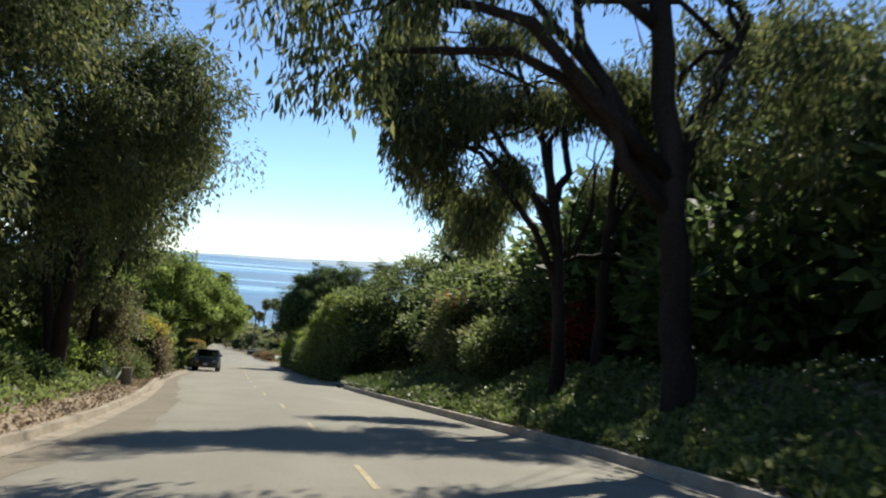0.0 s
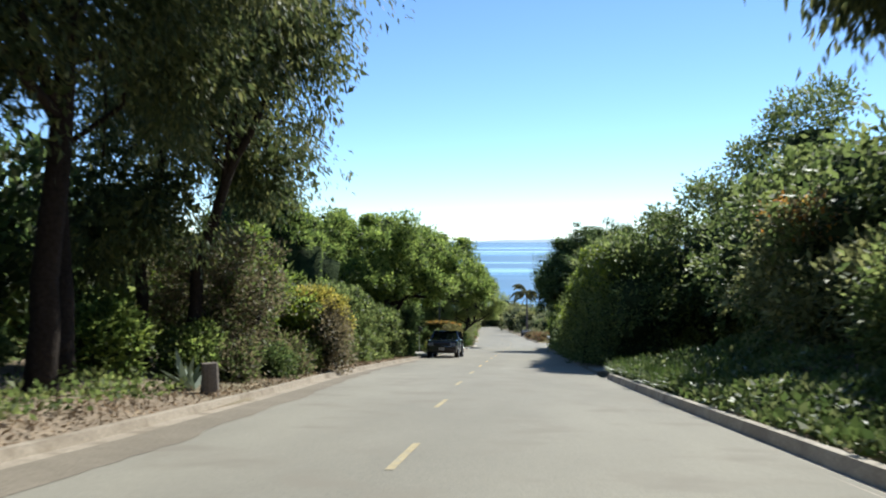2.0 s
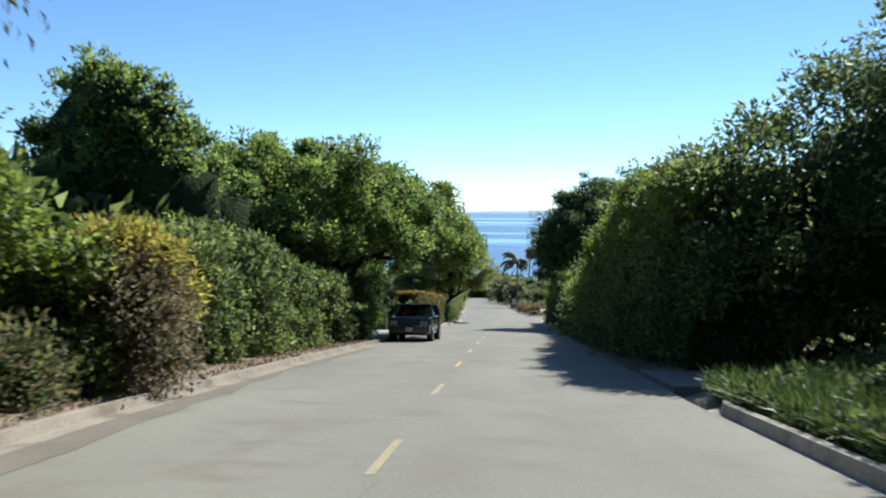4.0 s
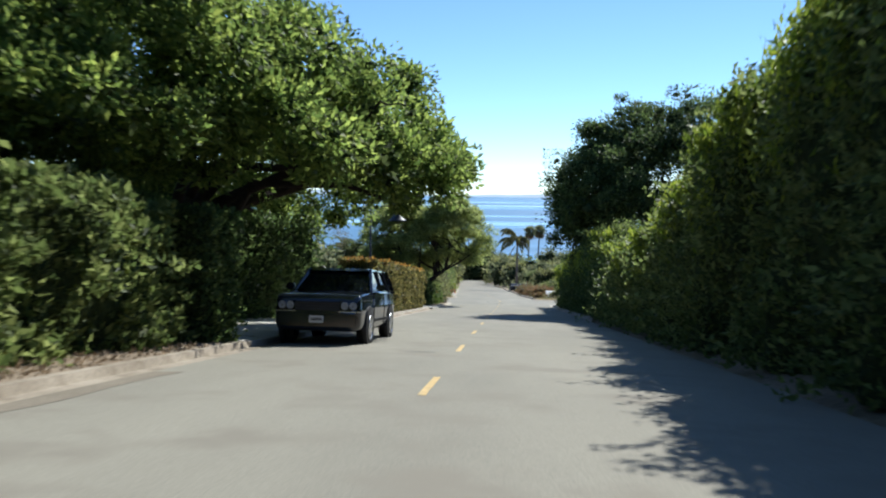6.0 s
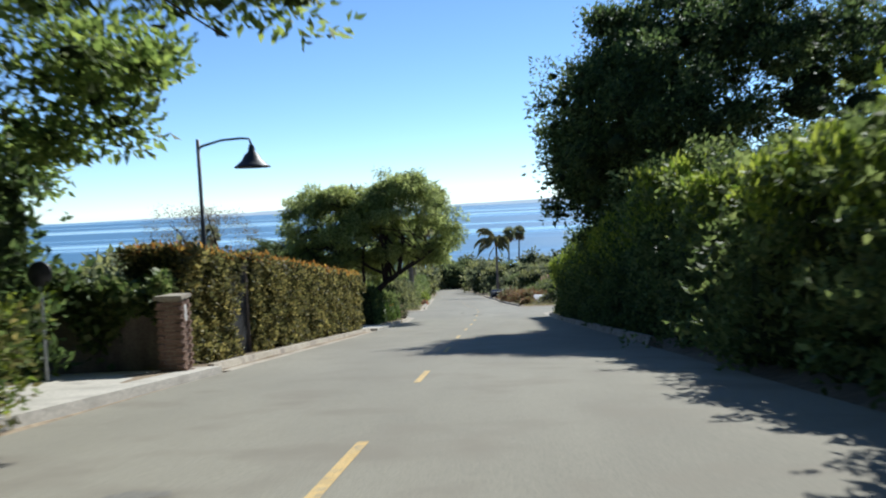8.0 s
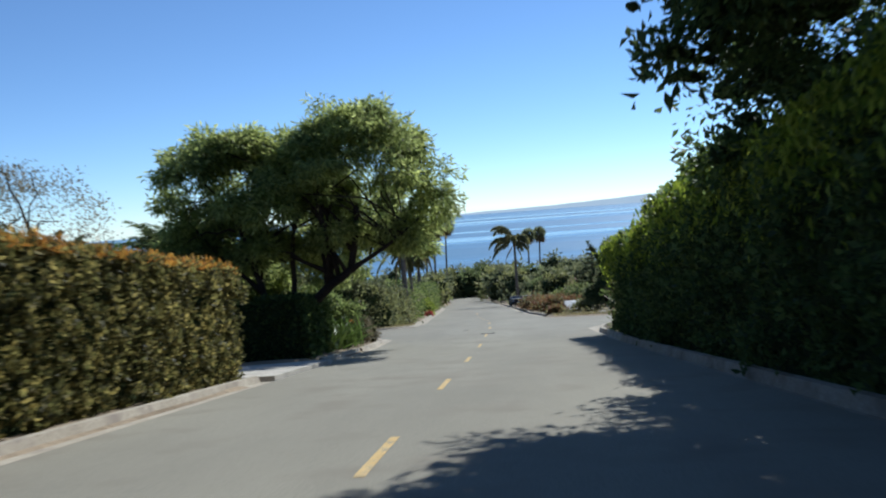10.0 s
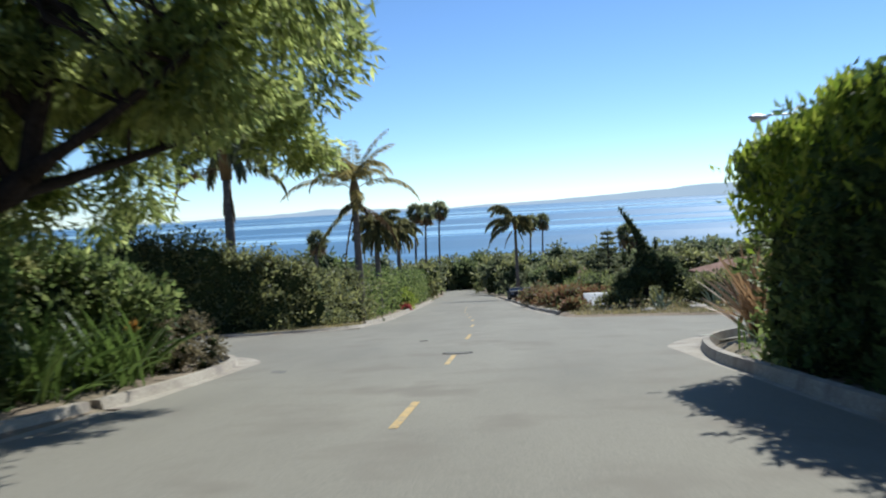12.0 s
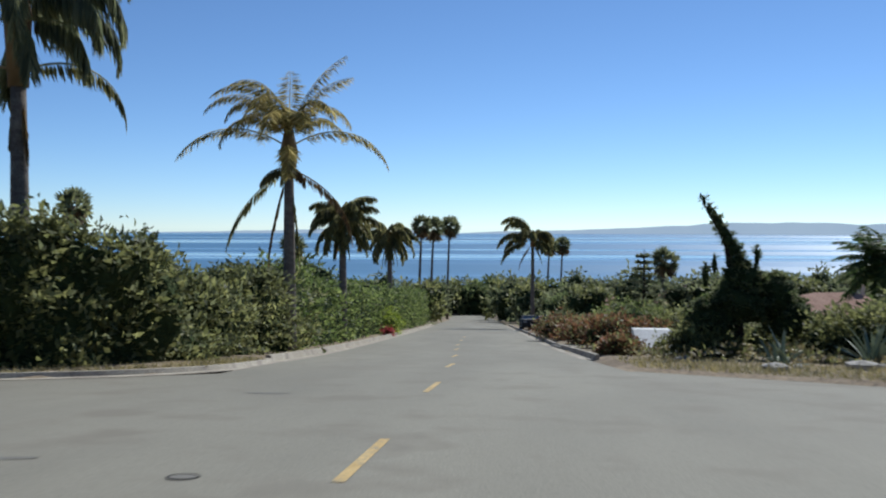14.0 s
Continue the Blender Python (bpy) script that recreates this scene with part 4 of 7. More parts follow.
def dome_lobes(seed):
    """Small lobes over the two domes of the jacaranda's crown, and the low sprays behind it."""
    rng = np.random.default_rng(seed)
    out = []
    for c, r, n in (((-7.5, 118.7, 5.75), (2.5, 2.2, 2.1), 30), ((-3.1, 119.1, 6.4), (2.5, 2.3, 2.4), 40), ((-5.4, 119.2, 5.7), (2.2, 2.0, 2.3), 24), ((-7.4, 119.6, 3.7), (2.6, 1.8, 0.6), 16), ((-3.6, 119.8, 4.0), (2.0, 1.6, 0.5), 12), ((-8.7, 119.2, 4.7), (1.4, 1.6, 0.8), 10)):
        d = unit(rng.normal(size=(n, 3)))
        d[:, 2] = np.where(d[:, 2] < -0.45, -d[:, 2], d[:, 2])
        for q in d:
            k = rng.uniform(0.7, 1.0)
            w = rng.uniform(0.55, 0.95)
            out.append((tuple(np.array(c) + q * np.array(r) * k), (w, w, w * 0.6)))
    tips = [(-10.0, 119, 5.6, 0.6), (-9.4, 119, 7.3, 0.5), (-8.9, 118.6, 7.9, 0.45), (-2.2, 119, 8.9, 0.5), (-3.9, 119, 8.8, 0.6), (-0.6, 119, 6.2, 0.8), (-0.6, 119, 5.4, 0.8), (-0.5, 119, 5.0, 0.6), (-0.9, 119.1, 4.7, 0.75), (-1.4, 119.5, 4.1, 0.6), (-2.2, 120, 4.0, 0.6), (-3.3, 121, 4.5, 0.9), (-8.2, 121, 3.7, 1.1), (-5.4, 121.6, 3.6, 0.9), (-6.9, 121.4, 4.0, 0.9), (-5.2, 123, 3.1, 0.9), (-8, 123, 3.3, 1.0), (-3.7, 123, 3.5, 0.8), (-1.1, 122.8, 4.6, 0.7), (-1.2, 123, 5.5, 0.8), (-1.4, 122.8, 3.9, 0.6), (-2.2, 123, 4.5, 0.9), (-3.2, 123.2, 4.5, 0.9), (-2.0, 122.5, 6.0, 0.9), (-4.4, 123.4, 4.3, 0.9), (-3.4, 122.6, 5.8, 1.0), (-5.6, 123, 5.0, 1.0)]
    return out + [((x, y, h), (w, w, w * 0.65)) for x, y, h, w in tips]


tree("jacaranda_tree", "spreading jacaranda with feathery crown beside the driveway", (-6.2, 119, 0), [([(-6.2, 119, -0.2), (-5.6, 119, 1.5), (-4.4, 119, 2.3), (-3.5, 119, 3.0), (-3.2, 119, 5.2)], 0.26, 0.1), ([(-3.5, 119, 3.0), (-2.2, 118.8, 3.7), (-1.0, 118.8, 4.6)], 0.1, 0.04), ([(-3.9, 119, 2.7), (-3.2, 121, 3.5), (-2.0, 122.8, 4.4)], 0.1, 0.04), ([(-6.3, 119, 0.4), (-6.7, 118.8, 2.6), (-7.4, 118.6, 5)], 0.17, 0.06), ([(-5.6, 119, 1.5), (-5.7, 119.4, 4), (-5.4, 119.5, 6.4)], 0.12, 0.05), ([(-6.7, 118.8, 2.4), (-8.2, 118.8, 3.8), (-9.4, 118.8, 5.2)], 0.09, 0.03)],
     dome_lobes(35), 122000, 0.24, LEAF["jac"], 35, clumps=640, spread=0.27, droop=0.3, aspect=0.25, core=0.0, low=-0.6, flat=0.6, limbs=12)
hedge("hedge", "dark clipped hedge in the shade of the tree", [(-4.75, 116.8), (-4.9, 121)], 2.0, 5.5, 14000, 0.15, LEAF["dark"], 36, rough=0.15)
hedge("oleander_hedge", "thick dusty oleander hedge along the side street corner", [(-34, 139.6), (-14, 141.0), (-10, 141.7), (-7.5, 143.4), (-6.1, 146), (-5.9, 150), (-6.3, 158)], [3.7, 3.7, 3.4, 2.5, 2.2], 3.0, 42000, 0.2, [LEAF["olive"], LEAF["olive"], LEAF["far"]], 37, rough=0.5, wave=0.38, lumpy=0.9)
hedge("hedge", "dense green roadside hedge further down", [(-6.6, 158.5), (-8.0, 178), (-9.6, 215), (-11.5, 245)], [2.8, 3.0, 3.6, 4.0], 3.0, 18000, 0.24, LEAF["mid"], 38, rough=0.4, wave=0.35)


# ---- plants with blades, palms ----
def blades_mesh(name, base, az, el, length, width, curve, mat, segs=4, rng=RNG, keel=0.0):
    """Long blades from base points; az, el in radians, curve: how far they bend down by the tip."""
    n = len(base)
    k = np.linspace(0, 1, segs + 1)
    a = el[:, None] - curve[:, None] * k ** 1.5
    st = (length / segs)[:, None]
    horiz = np.cumsum(np.concatenate([np.zeros((n, 1)), np.cos(a[:, :-1]) * st], 1), 1)
    vert = np.cumsum(np.concatenate([np.zeros((n, 1)), np.sin(a[:, :-1]) * st], 1), 1)
    dx, dy = np.cos(az)[:, None], np.sin(az)[:, None]
    mid = np.stack([base[:, 0:1] + dx * horiz, base[:, 1:2] + dy * horiz, base[:, 2:3] + vert], -1)
    w = width[:, None] * 0.5 * (np.sin(np.clip(k * 0.9 + 0.12, 0, 1) * math.pi) ** 0.6)[None, :]
    tw = rng.normal(0, 0.5, n)
    side = np.stack([-np.sin(az) * np.cos(tw), np.cos(az) * np.cos(tw), np.sin(tw)], -1)[:, None, :]
    v = np.stack([mid - side * w[..., None], mid + side * w[..., None]], 2)
    idx = np.arange(n * (segs + 1) * 2).reshape(n, segs + 1, 2)
    f = np.stack([idx[:, :-1, 0], idx[:, :-1, 1], idx[:, 1:, 1], idx[:, 1:, 0]], -1).reshape(-1, 4)
    me = bpy.data.meshes.new(name)
    me.vertices.add(v.size // 3)
    me.vertices.foreach_set("co", v.astype(np.float32).ravel())
    me.loops.add(f.size)
    me.loops.foreach_set("vertex_index", f.astype(np.int32).ravel())
    me.polygons.add(len(f))
    me.polygons.foreach_set("loop_start", (np.arange(len(f)) * 4).astype(np.int32))
    me.polygons.foreach_set("loop_total", np.full(len(f), 4, np.int32))
    me.materials.append(mat)
    me.update(calc_edges=True)
    return me


def rosette(name, label, x, y, n, length, width, mat, seed, lo=0.3, hi=1.4, curve=0.6, spread=0.2, category="plant", group="", z=0.0):
    """A clump of blades, each its own part."""
    rng = np.random.default_rng(seed)
    root = thing(name, at(x, y, z), label, category, group)
    for k in range(n):
        me = blades_mesh("blade", rng.normal(0, spread, (1, 3)) * np.array((1, 1, 0.1)), rng.uniform(0, 6.28, 1), rng.uniform(lo, hi, 1), length * rng.uniform(0.65, 1.15, 1), width * rng.uniform(0.8, 1.2, 1), curve * rng.uniform(0.4, 1.4, 1), mat, 5, rng)
        child("blade", me, root)
    return root


def frond_mesh(length, el, curve, rng, mat, leaflet=0.75, pairs=56, hang=0.7, segs=14, wide=0.1):
    """A feather frond along +x: stalk and hanging leaflets."""
    k = np.linspace(0, 1, segs + 1)
    a = el - curve * k ** 1.3
    st = length / segs
    px = np.concatenate([[0], np.cumsum(np.cos(a[:-1]) * st)])
    pz = np.concatenate([[0], np.cumsum(np.sin(a[:-1]) * st)])
    q = []
    for i in range(segs):
        w0, w1 = 0.035 * (1 - 0.8 * k[i]), 0.035 * (1 - 0.8 * k[i + 1])
        q.append([(px[i], -w0, pz[i]), (px[i + 1], -w1, pz[i + 1]), (px[i + 1], w1, pz[i + 1]), (px[i], w0, pz[i])])
        q.append([(px[i], 0, pz[i] - w0), (px[i + 1], 0, pz[i + 1] - w1), (px[i + 1], 0, pz[i + 1] + w1), (px[i], 0, pz[i] + w0)])
    t = np.repeat(np.linspace(0.16, 1, pairs), 2) + rng.normal(0, 0.006, pairs * 2)
    t = np.clip(t, 0, 1)
    s = np.tile([1.0, -1.0], pairs)
    pos = np.stack([np.interp(t, k, px), np.zeros(len(t)), np.interp(t, k, pz)], -1)
    ang = np.interp(t, k, a)
    ax = np.stack([np.cos(ang) * 0.55, s * (1 - 0.35 * hang) * np.ones(len(t)), np.sin(ang) * 0.5 - hang], -1) + rng.normal(0, 0.09, (len(t), 3))
    size = leaflet * np.sin(np.clip(t * 0.93 + 0.05, 0, 1) * math.pi) ** 0.45
    lf = leaves(pos, ax, 1.0, wide, rng, 0.05)
    lf = pos[:, None, :] + (lf - pos[:, None, :]) * size[:, None, None]
    return quads_mesh("frond", np.concatenate([np.array(q), lf]), mat)


def feather_palm(label, x, y, neck, seed, fronds=16, length=3.2, r0=0.2, dead=3, lo=-0.6, hi=1.35, curve=1.5, name="queen_palm", shaft=0.5, lean=(0, 0), pairs=56, hang=0.7, group="", plan=None, dead_plan=None, leaflet=0.75, wide=0.1, green="palm"):
    """A feather palm; plan gives each frond as (turn, rise, length, bend), or fronds are spread evenly."""
    rng = np.random.default_rng(seed)
    g = float(height(x, y))
    root = thing(name, at(x, y), label, "palm tree", group)
    h = neck - g
    pts = [Vector((lean[0] * (k / 8) ** 2, lean[1] * (k / 8) ** 2, -0.3 + (h + 0.3) * k / 8)) for k in range(9)]
    rr = [r0 * (1.25 - 0.45 * k / 8) for k in range(9)]
    child("trunk", mesh_of("trunk", *tube(pts, rr, 12), [BARKP], shade=True), root)
    top = pts[-1]
    child("crown_shaft", mesh_of("crown_shaft", *tube([top - Vector((0, 0, 0.1)), top + Vector((0, 0, shaft * 0.6)), top + Vector((0, 0, shaft + 0.4))], [r0 * 1.1, r0 * 1.5, r0 * 0.5], 10), [LEAF["palmdry"]], shade=True), root, "brown fibrous leaf bases")
    if plan is None:
        plan = []
        for k in range(fronds):
            el = lo + (hi - lo) * ((k + 0.5) / fronds) ** 0.8
            plan.append((math.degrees(k * 2.399 + rng.normal() * 0.15), el, length * rng.uniform(0.85, 1.1), curve * rng.uniform(0.8, 1.2) * (1.0 if el > -0.2 else 0.6)))
    for turn, el, ln, bend in plan:
        me = frond_mesh(ln, el, bend, rng, LEAF[green], pairs=pairs, hang=hang, leaflet=leaflet, wide=wide)
        ob = child("frond", me, root)
        ob.matrix_basis = Matrix.Translation(top + Vector((0, 0, shaft * np.interp(el, [-0.5, 1.4], [0.3, 0.95])))) @ pose(0, 0, 0, 0, 0, turn)
    if dead_plan is None:
        dead_plan = [(rng.uniform(0, 360), -1.1, length * 0.85, 0.5) for k in range(dead)]
    for k, (turn, el, ln, bend) in enumerate(dead_plan):
        me = frond_mesh(ln, el, bend, rng, LEAF["palmdry"] if k % 2 else LEAF["palm"], leaflet=0.42, pairs=64, hang=2.4, wide=0.17)
        ob = child("dead_frond", me, root, "dry hanging frond")
        ob.matrix_basis = Matrix.Translation(top + Vector((0, 0, 0.25))) @ pose(0, 0, 0, 0, 0, turn)
    return root


def fan_palm(label, x, y, top, seed, r=1.5, r0=0.22, group="tall fan palms", lean=(0.5, 0.3)):
    rng = np.random.default_rng(seed)
    g = float(height(x, y))
    root = thing("fan_palm", at(x, y), label, "palm tree", group)
    h = top - g
    pts = [Vector((lean[0] * (k / 6) ** 2, lean[1] * (k / 6) ** 2, -0.3 + (h + 0.3) * k / 6)) for k in range(7)]
    child("trunk", mesh_of("trunk", *tube(pts, [r0 * (1.2 - 0.5 * k / 6) for k in range(7)], 8), [BARKP], shade=True), root)
    c = np.array(pts[-1])
    d = unit(rng.normal(size=(60, 3)) + np.array((0, 0, 0.35)))
    fans, axes = np.repeat(c + d * r * 0.5, 12, 0), np.repeat(d, 12, 0) + rng.normal(0, 0.45, (720, 3))
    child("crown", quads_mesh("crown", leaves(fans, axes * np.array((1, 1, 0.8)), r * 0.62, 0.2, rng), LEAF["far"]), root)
    d2 = unit(rng.normal(size=(26, 3)) * np.array((1, 1, 0.3)))
    base = np.repeat(c + d2 * 0.25 - np.array((0, 0, 0.3)), 8, 0)
    ax = np.repeat(d2 * 0.5, 8, 0) + rng.normal(0, 0.25, (208, 3)) - np.array((0, 0, 1.1))
    child("skirt", quads_mesh("skirt", leaves(base, ax, r * 1.0, 0.2, rng), LEAF["palmdry"]), root, "dry brown hanging leaves")
    return root


# ---- vehicles ----
def loft(sections):
    v, f = [], []
    n = len(sections[0])
    for s in sections:
        v += s
    for i in range(len(sections) - 1):
        for k in range(n):
            j = (k + 1) % n
            f.append((i * n + k, (i + 1) * n + k, (i + 1) * n + j, i * n + j))
    f += [tuple(range(n)), tuple(reversed(range(len(v) - n, len(v))))]
    return v, f


def prism(pts, x0, x1):
    """A side outline (y, z) drawn from x0 to x1."""
    n = len(pts)
    v = [(x0, y, z) for y, z in pts] + [(x1, y, z) for y, z in pts]
    return v, [tuple(range(n)), tuple(reversed(range(n, 2 * n)))] + [(i, i + n, (i + 1) % n + n, (i + 1) % n) for i in range(n)]


def bevelled(name, vf, mat, parent, off=0.02, label="", segs=2):
    bm = bmesh.new()
    vs = [bm.verts.new(p) for p in vf[0]]
    for q in vf[1]:
        try:
            bm.faces.new([vs[i] for i in q])
        except ValueError:
            pass
    bmesh.ops.recalc_face_normals(bm, faces=bm.faces)
    if off:
        es = [e for e in bm.edges if len(e.link_faces) == 2 and e.calc_face_angle(0) > 0.35]
        bmesh.ops.bevel(bm, geom=es, offset=off, segments=segs, affect="EDGES", clamp_overlap=True)
    return part(name, bm, mat, parent, label)


def disc_ring(profile, n=28):
    """A turned shape about the x axis: profile of (x, r)."""
    v, f = [], []
    for x, r in profile:
        v += [(x, r * math.cos(2 * math.pi * k / n), r * math.sin(2 * math.pi * k / n)) for k in range(n)]
    for i in range(len(profile) - 1):
        for k in range(n):
            j = (k + 1) % n
            f.append((i * n + k, i * n + j, (i + 1) * n + j, (i + 1) * n + k))
    return v, f


def off_roader(label, x, y, yaw, paint, roof=1.83, name="off_road_car"):
    root = thing(name, at(x, y, -0.04), label, "car")
    root.rotation_euler = (radians(-SLOPE), 0, radians(yaw))

    def sec(y, w, zb, zt):
        half = [(w * 0.86, zb), (w * 0.965, zb + 0.06), (w * 0.99, zb + 0.22 * (zt - zb)), (w, zb + 0.58 * (zt - zb)), (w * 1.004, zb + 0.61 * (zt - zb)), (w * 0.985, zb + 0.64 * (zt - zb)), (w * 0.975, zt - 0.07), (w * 0.955, zt - 0.02), (w * 0.92, zt), (w * 0.86, zt + 0.006), (w * 0.8, zt - 0.006), (w * 0.4, zt + 0.012)]
        return [(a, y, z) for a, z in half] + [(-a, y, z) for a, z in reversed(half)]
    st = [(-2.44, 0.84, 0.46, 0.84), (-2.42, 0.9, 0.38, 0.97), (-2.37, 0.94, 0.33, 1.06), (-2.28, 0.955, 0.32, 1.1), (-2.1, 0.965, 0.3, 1.12), (-1.4, 0.975, 0.3, 1.15), (-0.98, 0.98, 0.3, 1.18), (-0.93, 0.982, 0.3, 1.2), (0.6, 0.985, 0.3, 1.21), (2.1, 0.965, 0.32, 1.21), (2.36, 0.93, 0.38, 1.19), (2.44, 0.87, 0.48, 1.1)]
    body = child("body", mesh_of("body", *loft([sec(*s) for s in st]), [paint], shade=True), root)
    # cabin: glass block under a roof, pillars proud of it
    gz, rz = 1.19, roof - 0.05
    lo = [(-0.98, 0.9), (2.3, 0.88)]
    hi = [(-0.3, 0.72), (2.02, 0.72)]
    gv = [(-lo[0][1], lo[0][0], gz), (lo[0][1], lo[0][0], gz), (lo[1][1], lo[1][0], gz), (-lo[1][1], lo[1][0], gz), (-hi[0][1], hi[0][0], rz), (hi[0][1], hi[0][0], rz), (hi[1][1], hi[1][0], rz), (-hi[1][1], hi[1][0], rz)]
    for nm, q in (("windscreen", (0, 1, 5, 4)), ("side_window", (1, 2, 6, 5)), ("rear_window", (2, 3, 7, 6)), ("side_window", (3, 0, 4, 7))):
        child(nm, mesh_of(nm, [gv[i] for i in q], [(0, 1, 2, 3)], [CARGLASS]), root, "dark tinted window glass")
    bevelled("roof", ([(-0.76, -0.42, rz - 0.01), (0.76, -0.42, rz - 0.01), (0.76, 2.14, rz - 0.01), (-0.76, 2.14, rz - 0.01), (-0.66, -0.2, roof + 0.01), (0.66, -0.2, roof + 0.01), (0.66, 1.95, roof), (-0.66, 1.95, roof)],
             [(0, 1, 2, 3), (4, 5, 6, 7), (0, 1, 5, 4), (1, 2, 6, 5), (2, 3, 7, 6), (3, 0, 4, 7)]), paint, root, 0.02)
    for s in (-1, 1):
        for y0, y1, w in ((-0.96, -0.3, 0.05), (0.42, 0.5, 0.045), (1.42, 1.36, 0.05), (2.26, 2.0, 0.06)):
            child("pillar", mesh_of("pillar", *tube([(s * 0.905, y0, gz - 0.03), (s * 0.735, y1, rz + 0.01)], [w, w], 6), [TRIMBLACK if 0 < y0 < 2 else paint]), root)
        bevelled("mirror", ([(s * a, b, c) for a in (0.98, 1.18) for b in (-0.78, -0.66) for c in (1.2, 1.36)], [(0, 1, 3, 2), (4, 5, 7, 6), (0, 1, 5, 4), (2, 3, 7, 6), (0, 2, 6, 4), (1, 3, 7, 5)]), paint, root, 0.03)
        for yw in (-1.45, 1.43):
            # arch is not cut: closed black disc gives its dark opening
            child("wheel_arch", mesh_of("wheel_arch", *disc_ring([(s * 0.9, 0.47), (s * 0.992, 0.47), (s * 0.996, 0.455), (s * 0.994, 0.0)]), [TRIMBLACK]), root).location = (0, yw, 0.40)
            wh = new("wheel")
            wh.parent = root
            wh.location = (0, yw, 0.385)
            child("tyre", mesh_of("tyre", *disc_ring([(s * 0.74, 0.24), (s * 0.74, 0.36), (s * 0.77, 0.385), (s * 0.97, 0.385), (s * 1.005, 0.365), (s * 1.01, 0.3), (s * 1.0, 0.265)]), [RUBBER], shade=True), wh)
            rv, rf = disc_ring([(s * 1.0, 0.268), (s * 1.012, 0.262), (s * 0.985, 0.235), (s * 0.95, 0.22), (s * 0.94, 0.0)])
            parts = [(rv, rf)]
            for k in range(9):
                w = 2 * math.pi * k / 9
                c, q = math.cos(w), math.sin(w)
                pr = [(s * 0.955, -0.022, 0.03), (s * 1.005, -0.03, 0.05), (s * 1.005, 0.03, 0.05), (s * 0.955, 0.022, 0.03), (s * 0.95, -0.03, 0.25), (s * 1.008, -0.035, 0.25), (s * 1.008, 0.035, 0.25), (s * 0.95, 0.03, 0.25)]
                parts.append(([(a, b * c - d * q, b * q + d * c) for a, b, d in pr], [(0, 1, 2, 3), (4, 5, 6, 7), (0, 1, 5, 4), (1, 2, 6, 5), (2, 3, 7, 6), (3, 0, 4, 7)]))
            parts.append(disc_ring([(s * 0.95, 0.07), (s * 1.015, 0.06), (s * 1.02, 0.0)], 16))
            child("rim", mesh_of("rim", *joined(parts), [CHROME]), wh, "alloy wheel rim with nine spokes")
        # bonnet crease's glint put into a chrome strip, door joints and bright strip under the lamps
        part("crease_glint", box(bmesh.new(), (s * 0.968 - 0.008, -2.2, 0.985), (s * 0.968 + 0.008, -0.98, 1.0), 0.004), CHROME, root, "chrome strip for the glint along the bonnet crease")
        for yj in (-0.93, 0.46, 1.3):
            child("door_joint", mesh_of("door_joint", *tube([(s * 0.975, yj, 0.42), (s * 0.984, yj, 0.7), (s * 0.986, yj, 0.85), (s * 0.972, yj, 0.95), (s * 0.96, yj, 1.15)], [0.009] * 5, 5), [TRIMBLACK]), root)
        part("side_vent", box(bmesh.new(), (s * 0.976 - 0.008, -1.0, 0.86), (s * 0.976 + 0.008, -0.95, 1.02), 0.003), CHROME, root, "bright side vent")
        part("window_trim", box(bmesh.new(), (s * 0.9 - 0.02, -0.9, 1.2), (s * 0.9 + 0.02, 2.2, 1.222), 0.005), CHROME, root, "bright strip along the window line")
        part("lamp_strip", box(bmesh.new(), (s * 0.71 - 0.24, -2.455, 0.735), (s * 0.71 + 0.24, -2.4, 0.752), 0.004), CHROME, root, "bright strip under the headlight")
        # lights on the front
        hl = bevelled("headlight", ([(s * a, b, c) for a, b, c in ((0.46, -2.45, 0.76), (0.9, -2.425, 0.76), (0.9, -2.4, 0.98), (0.46, -2.43, 0.98), (0.46, -2.3, 0.76), (0.962, -2.12, 0.78), (0.962, -2.12, 0.97), (0.46, -2.3, 0.98))],
                      [(0, 1, 2, 3), (4, 5, 6, 7), (0, 1, 5, 4), (1, 2, 6, 5), (2, 3, 7, 6), (3, 0, 4, 7)]), CARGLASS, root, 0.01, "dark glossy headlight housing")
        for xx in (0.6, 0.78):
            v, f = disc_ring([(0.0, 0.085), (0.02, 0.08), (0.024, 0.05), (0.01, 0.0)], 16)
            child("reflector", mesh_of("reflector", [(s * xx + b, -2.44 - a + 0.1 * (xx - 0.6), 0.87 + c) for a, b, c in v], f, [REFLECTOR]), hl)
        bevelled("door_handle", ([(s * a, b, c) for a in (0.98, 1.01) for b in (0.25, 0.42) for c in (0.98, 1.01)], [(0, 1, 3, 2), (4, 5, 7, 6), (0, 1, 5, 4), (2, 3, 7, 6), (0, 2, 6, 4), (1, 3, 7, 5)]), paint, root, 0.008)
        bevelled("sill_strip", ([(s * a, b, c) for a in (0.97, 1.0) for b in (-0.9, 0.9) for c in (0.5, 0.56)], [(0, 1, 3, 2), (4, 5, 7, 6), (0, 1, 5, 4), (2, 3, 7, 6), (0, 2, 6, 4), (1, 3, 7, 5)]), TRIMBLACK, root, 0.01)
        bm = box(bmesh.new(), (s * 0.8 - 0.09, 2.36, 0.75), (s * 0.8 + 0.09, 2.45, 1.08), 0.015)
        part("tail_light", bm, LENS, root, "red and clear tail light")
    gr = part("grille", box(bmesh.new(), (-0.5, -2.452, 0.76), (0.5, -2.4, 0.96), 0.01), TRIMBLACK, root)
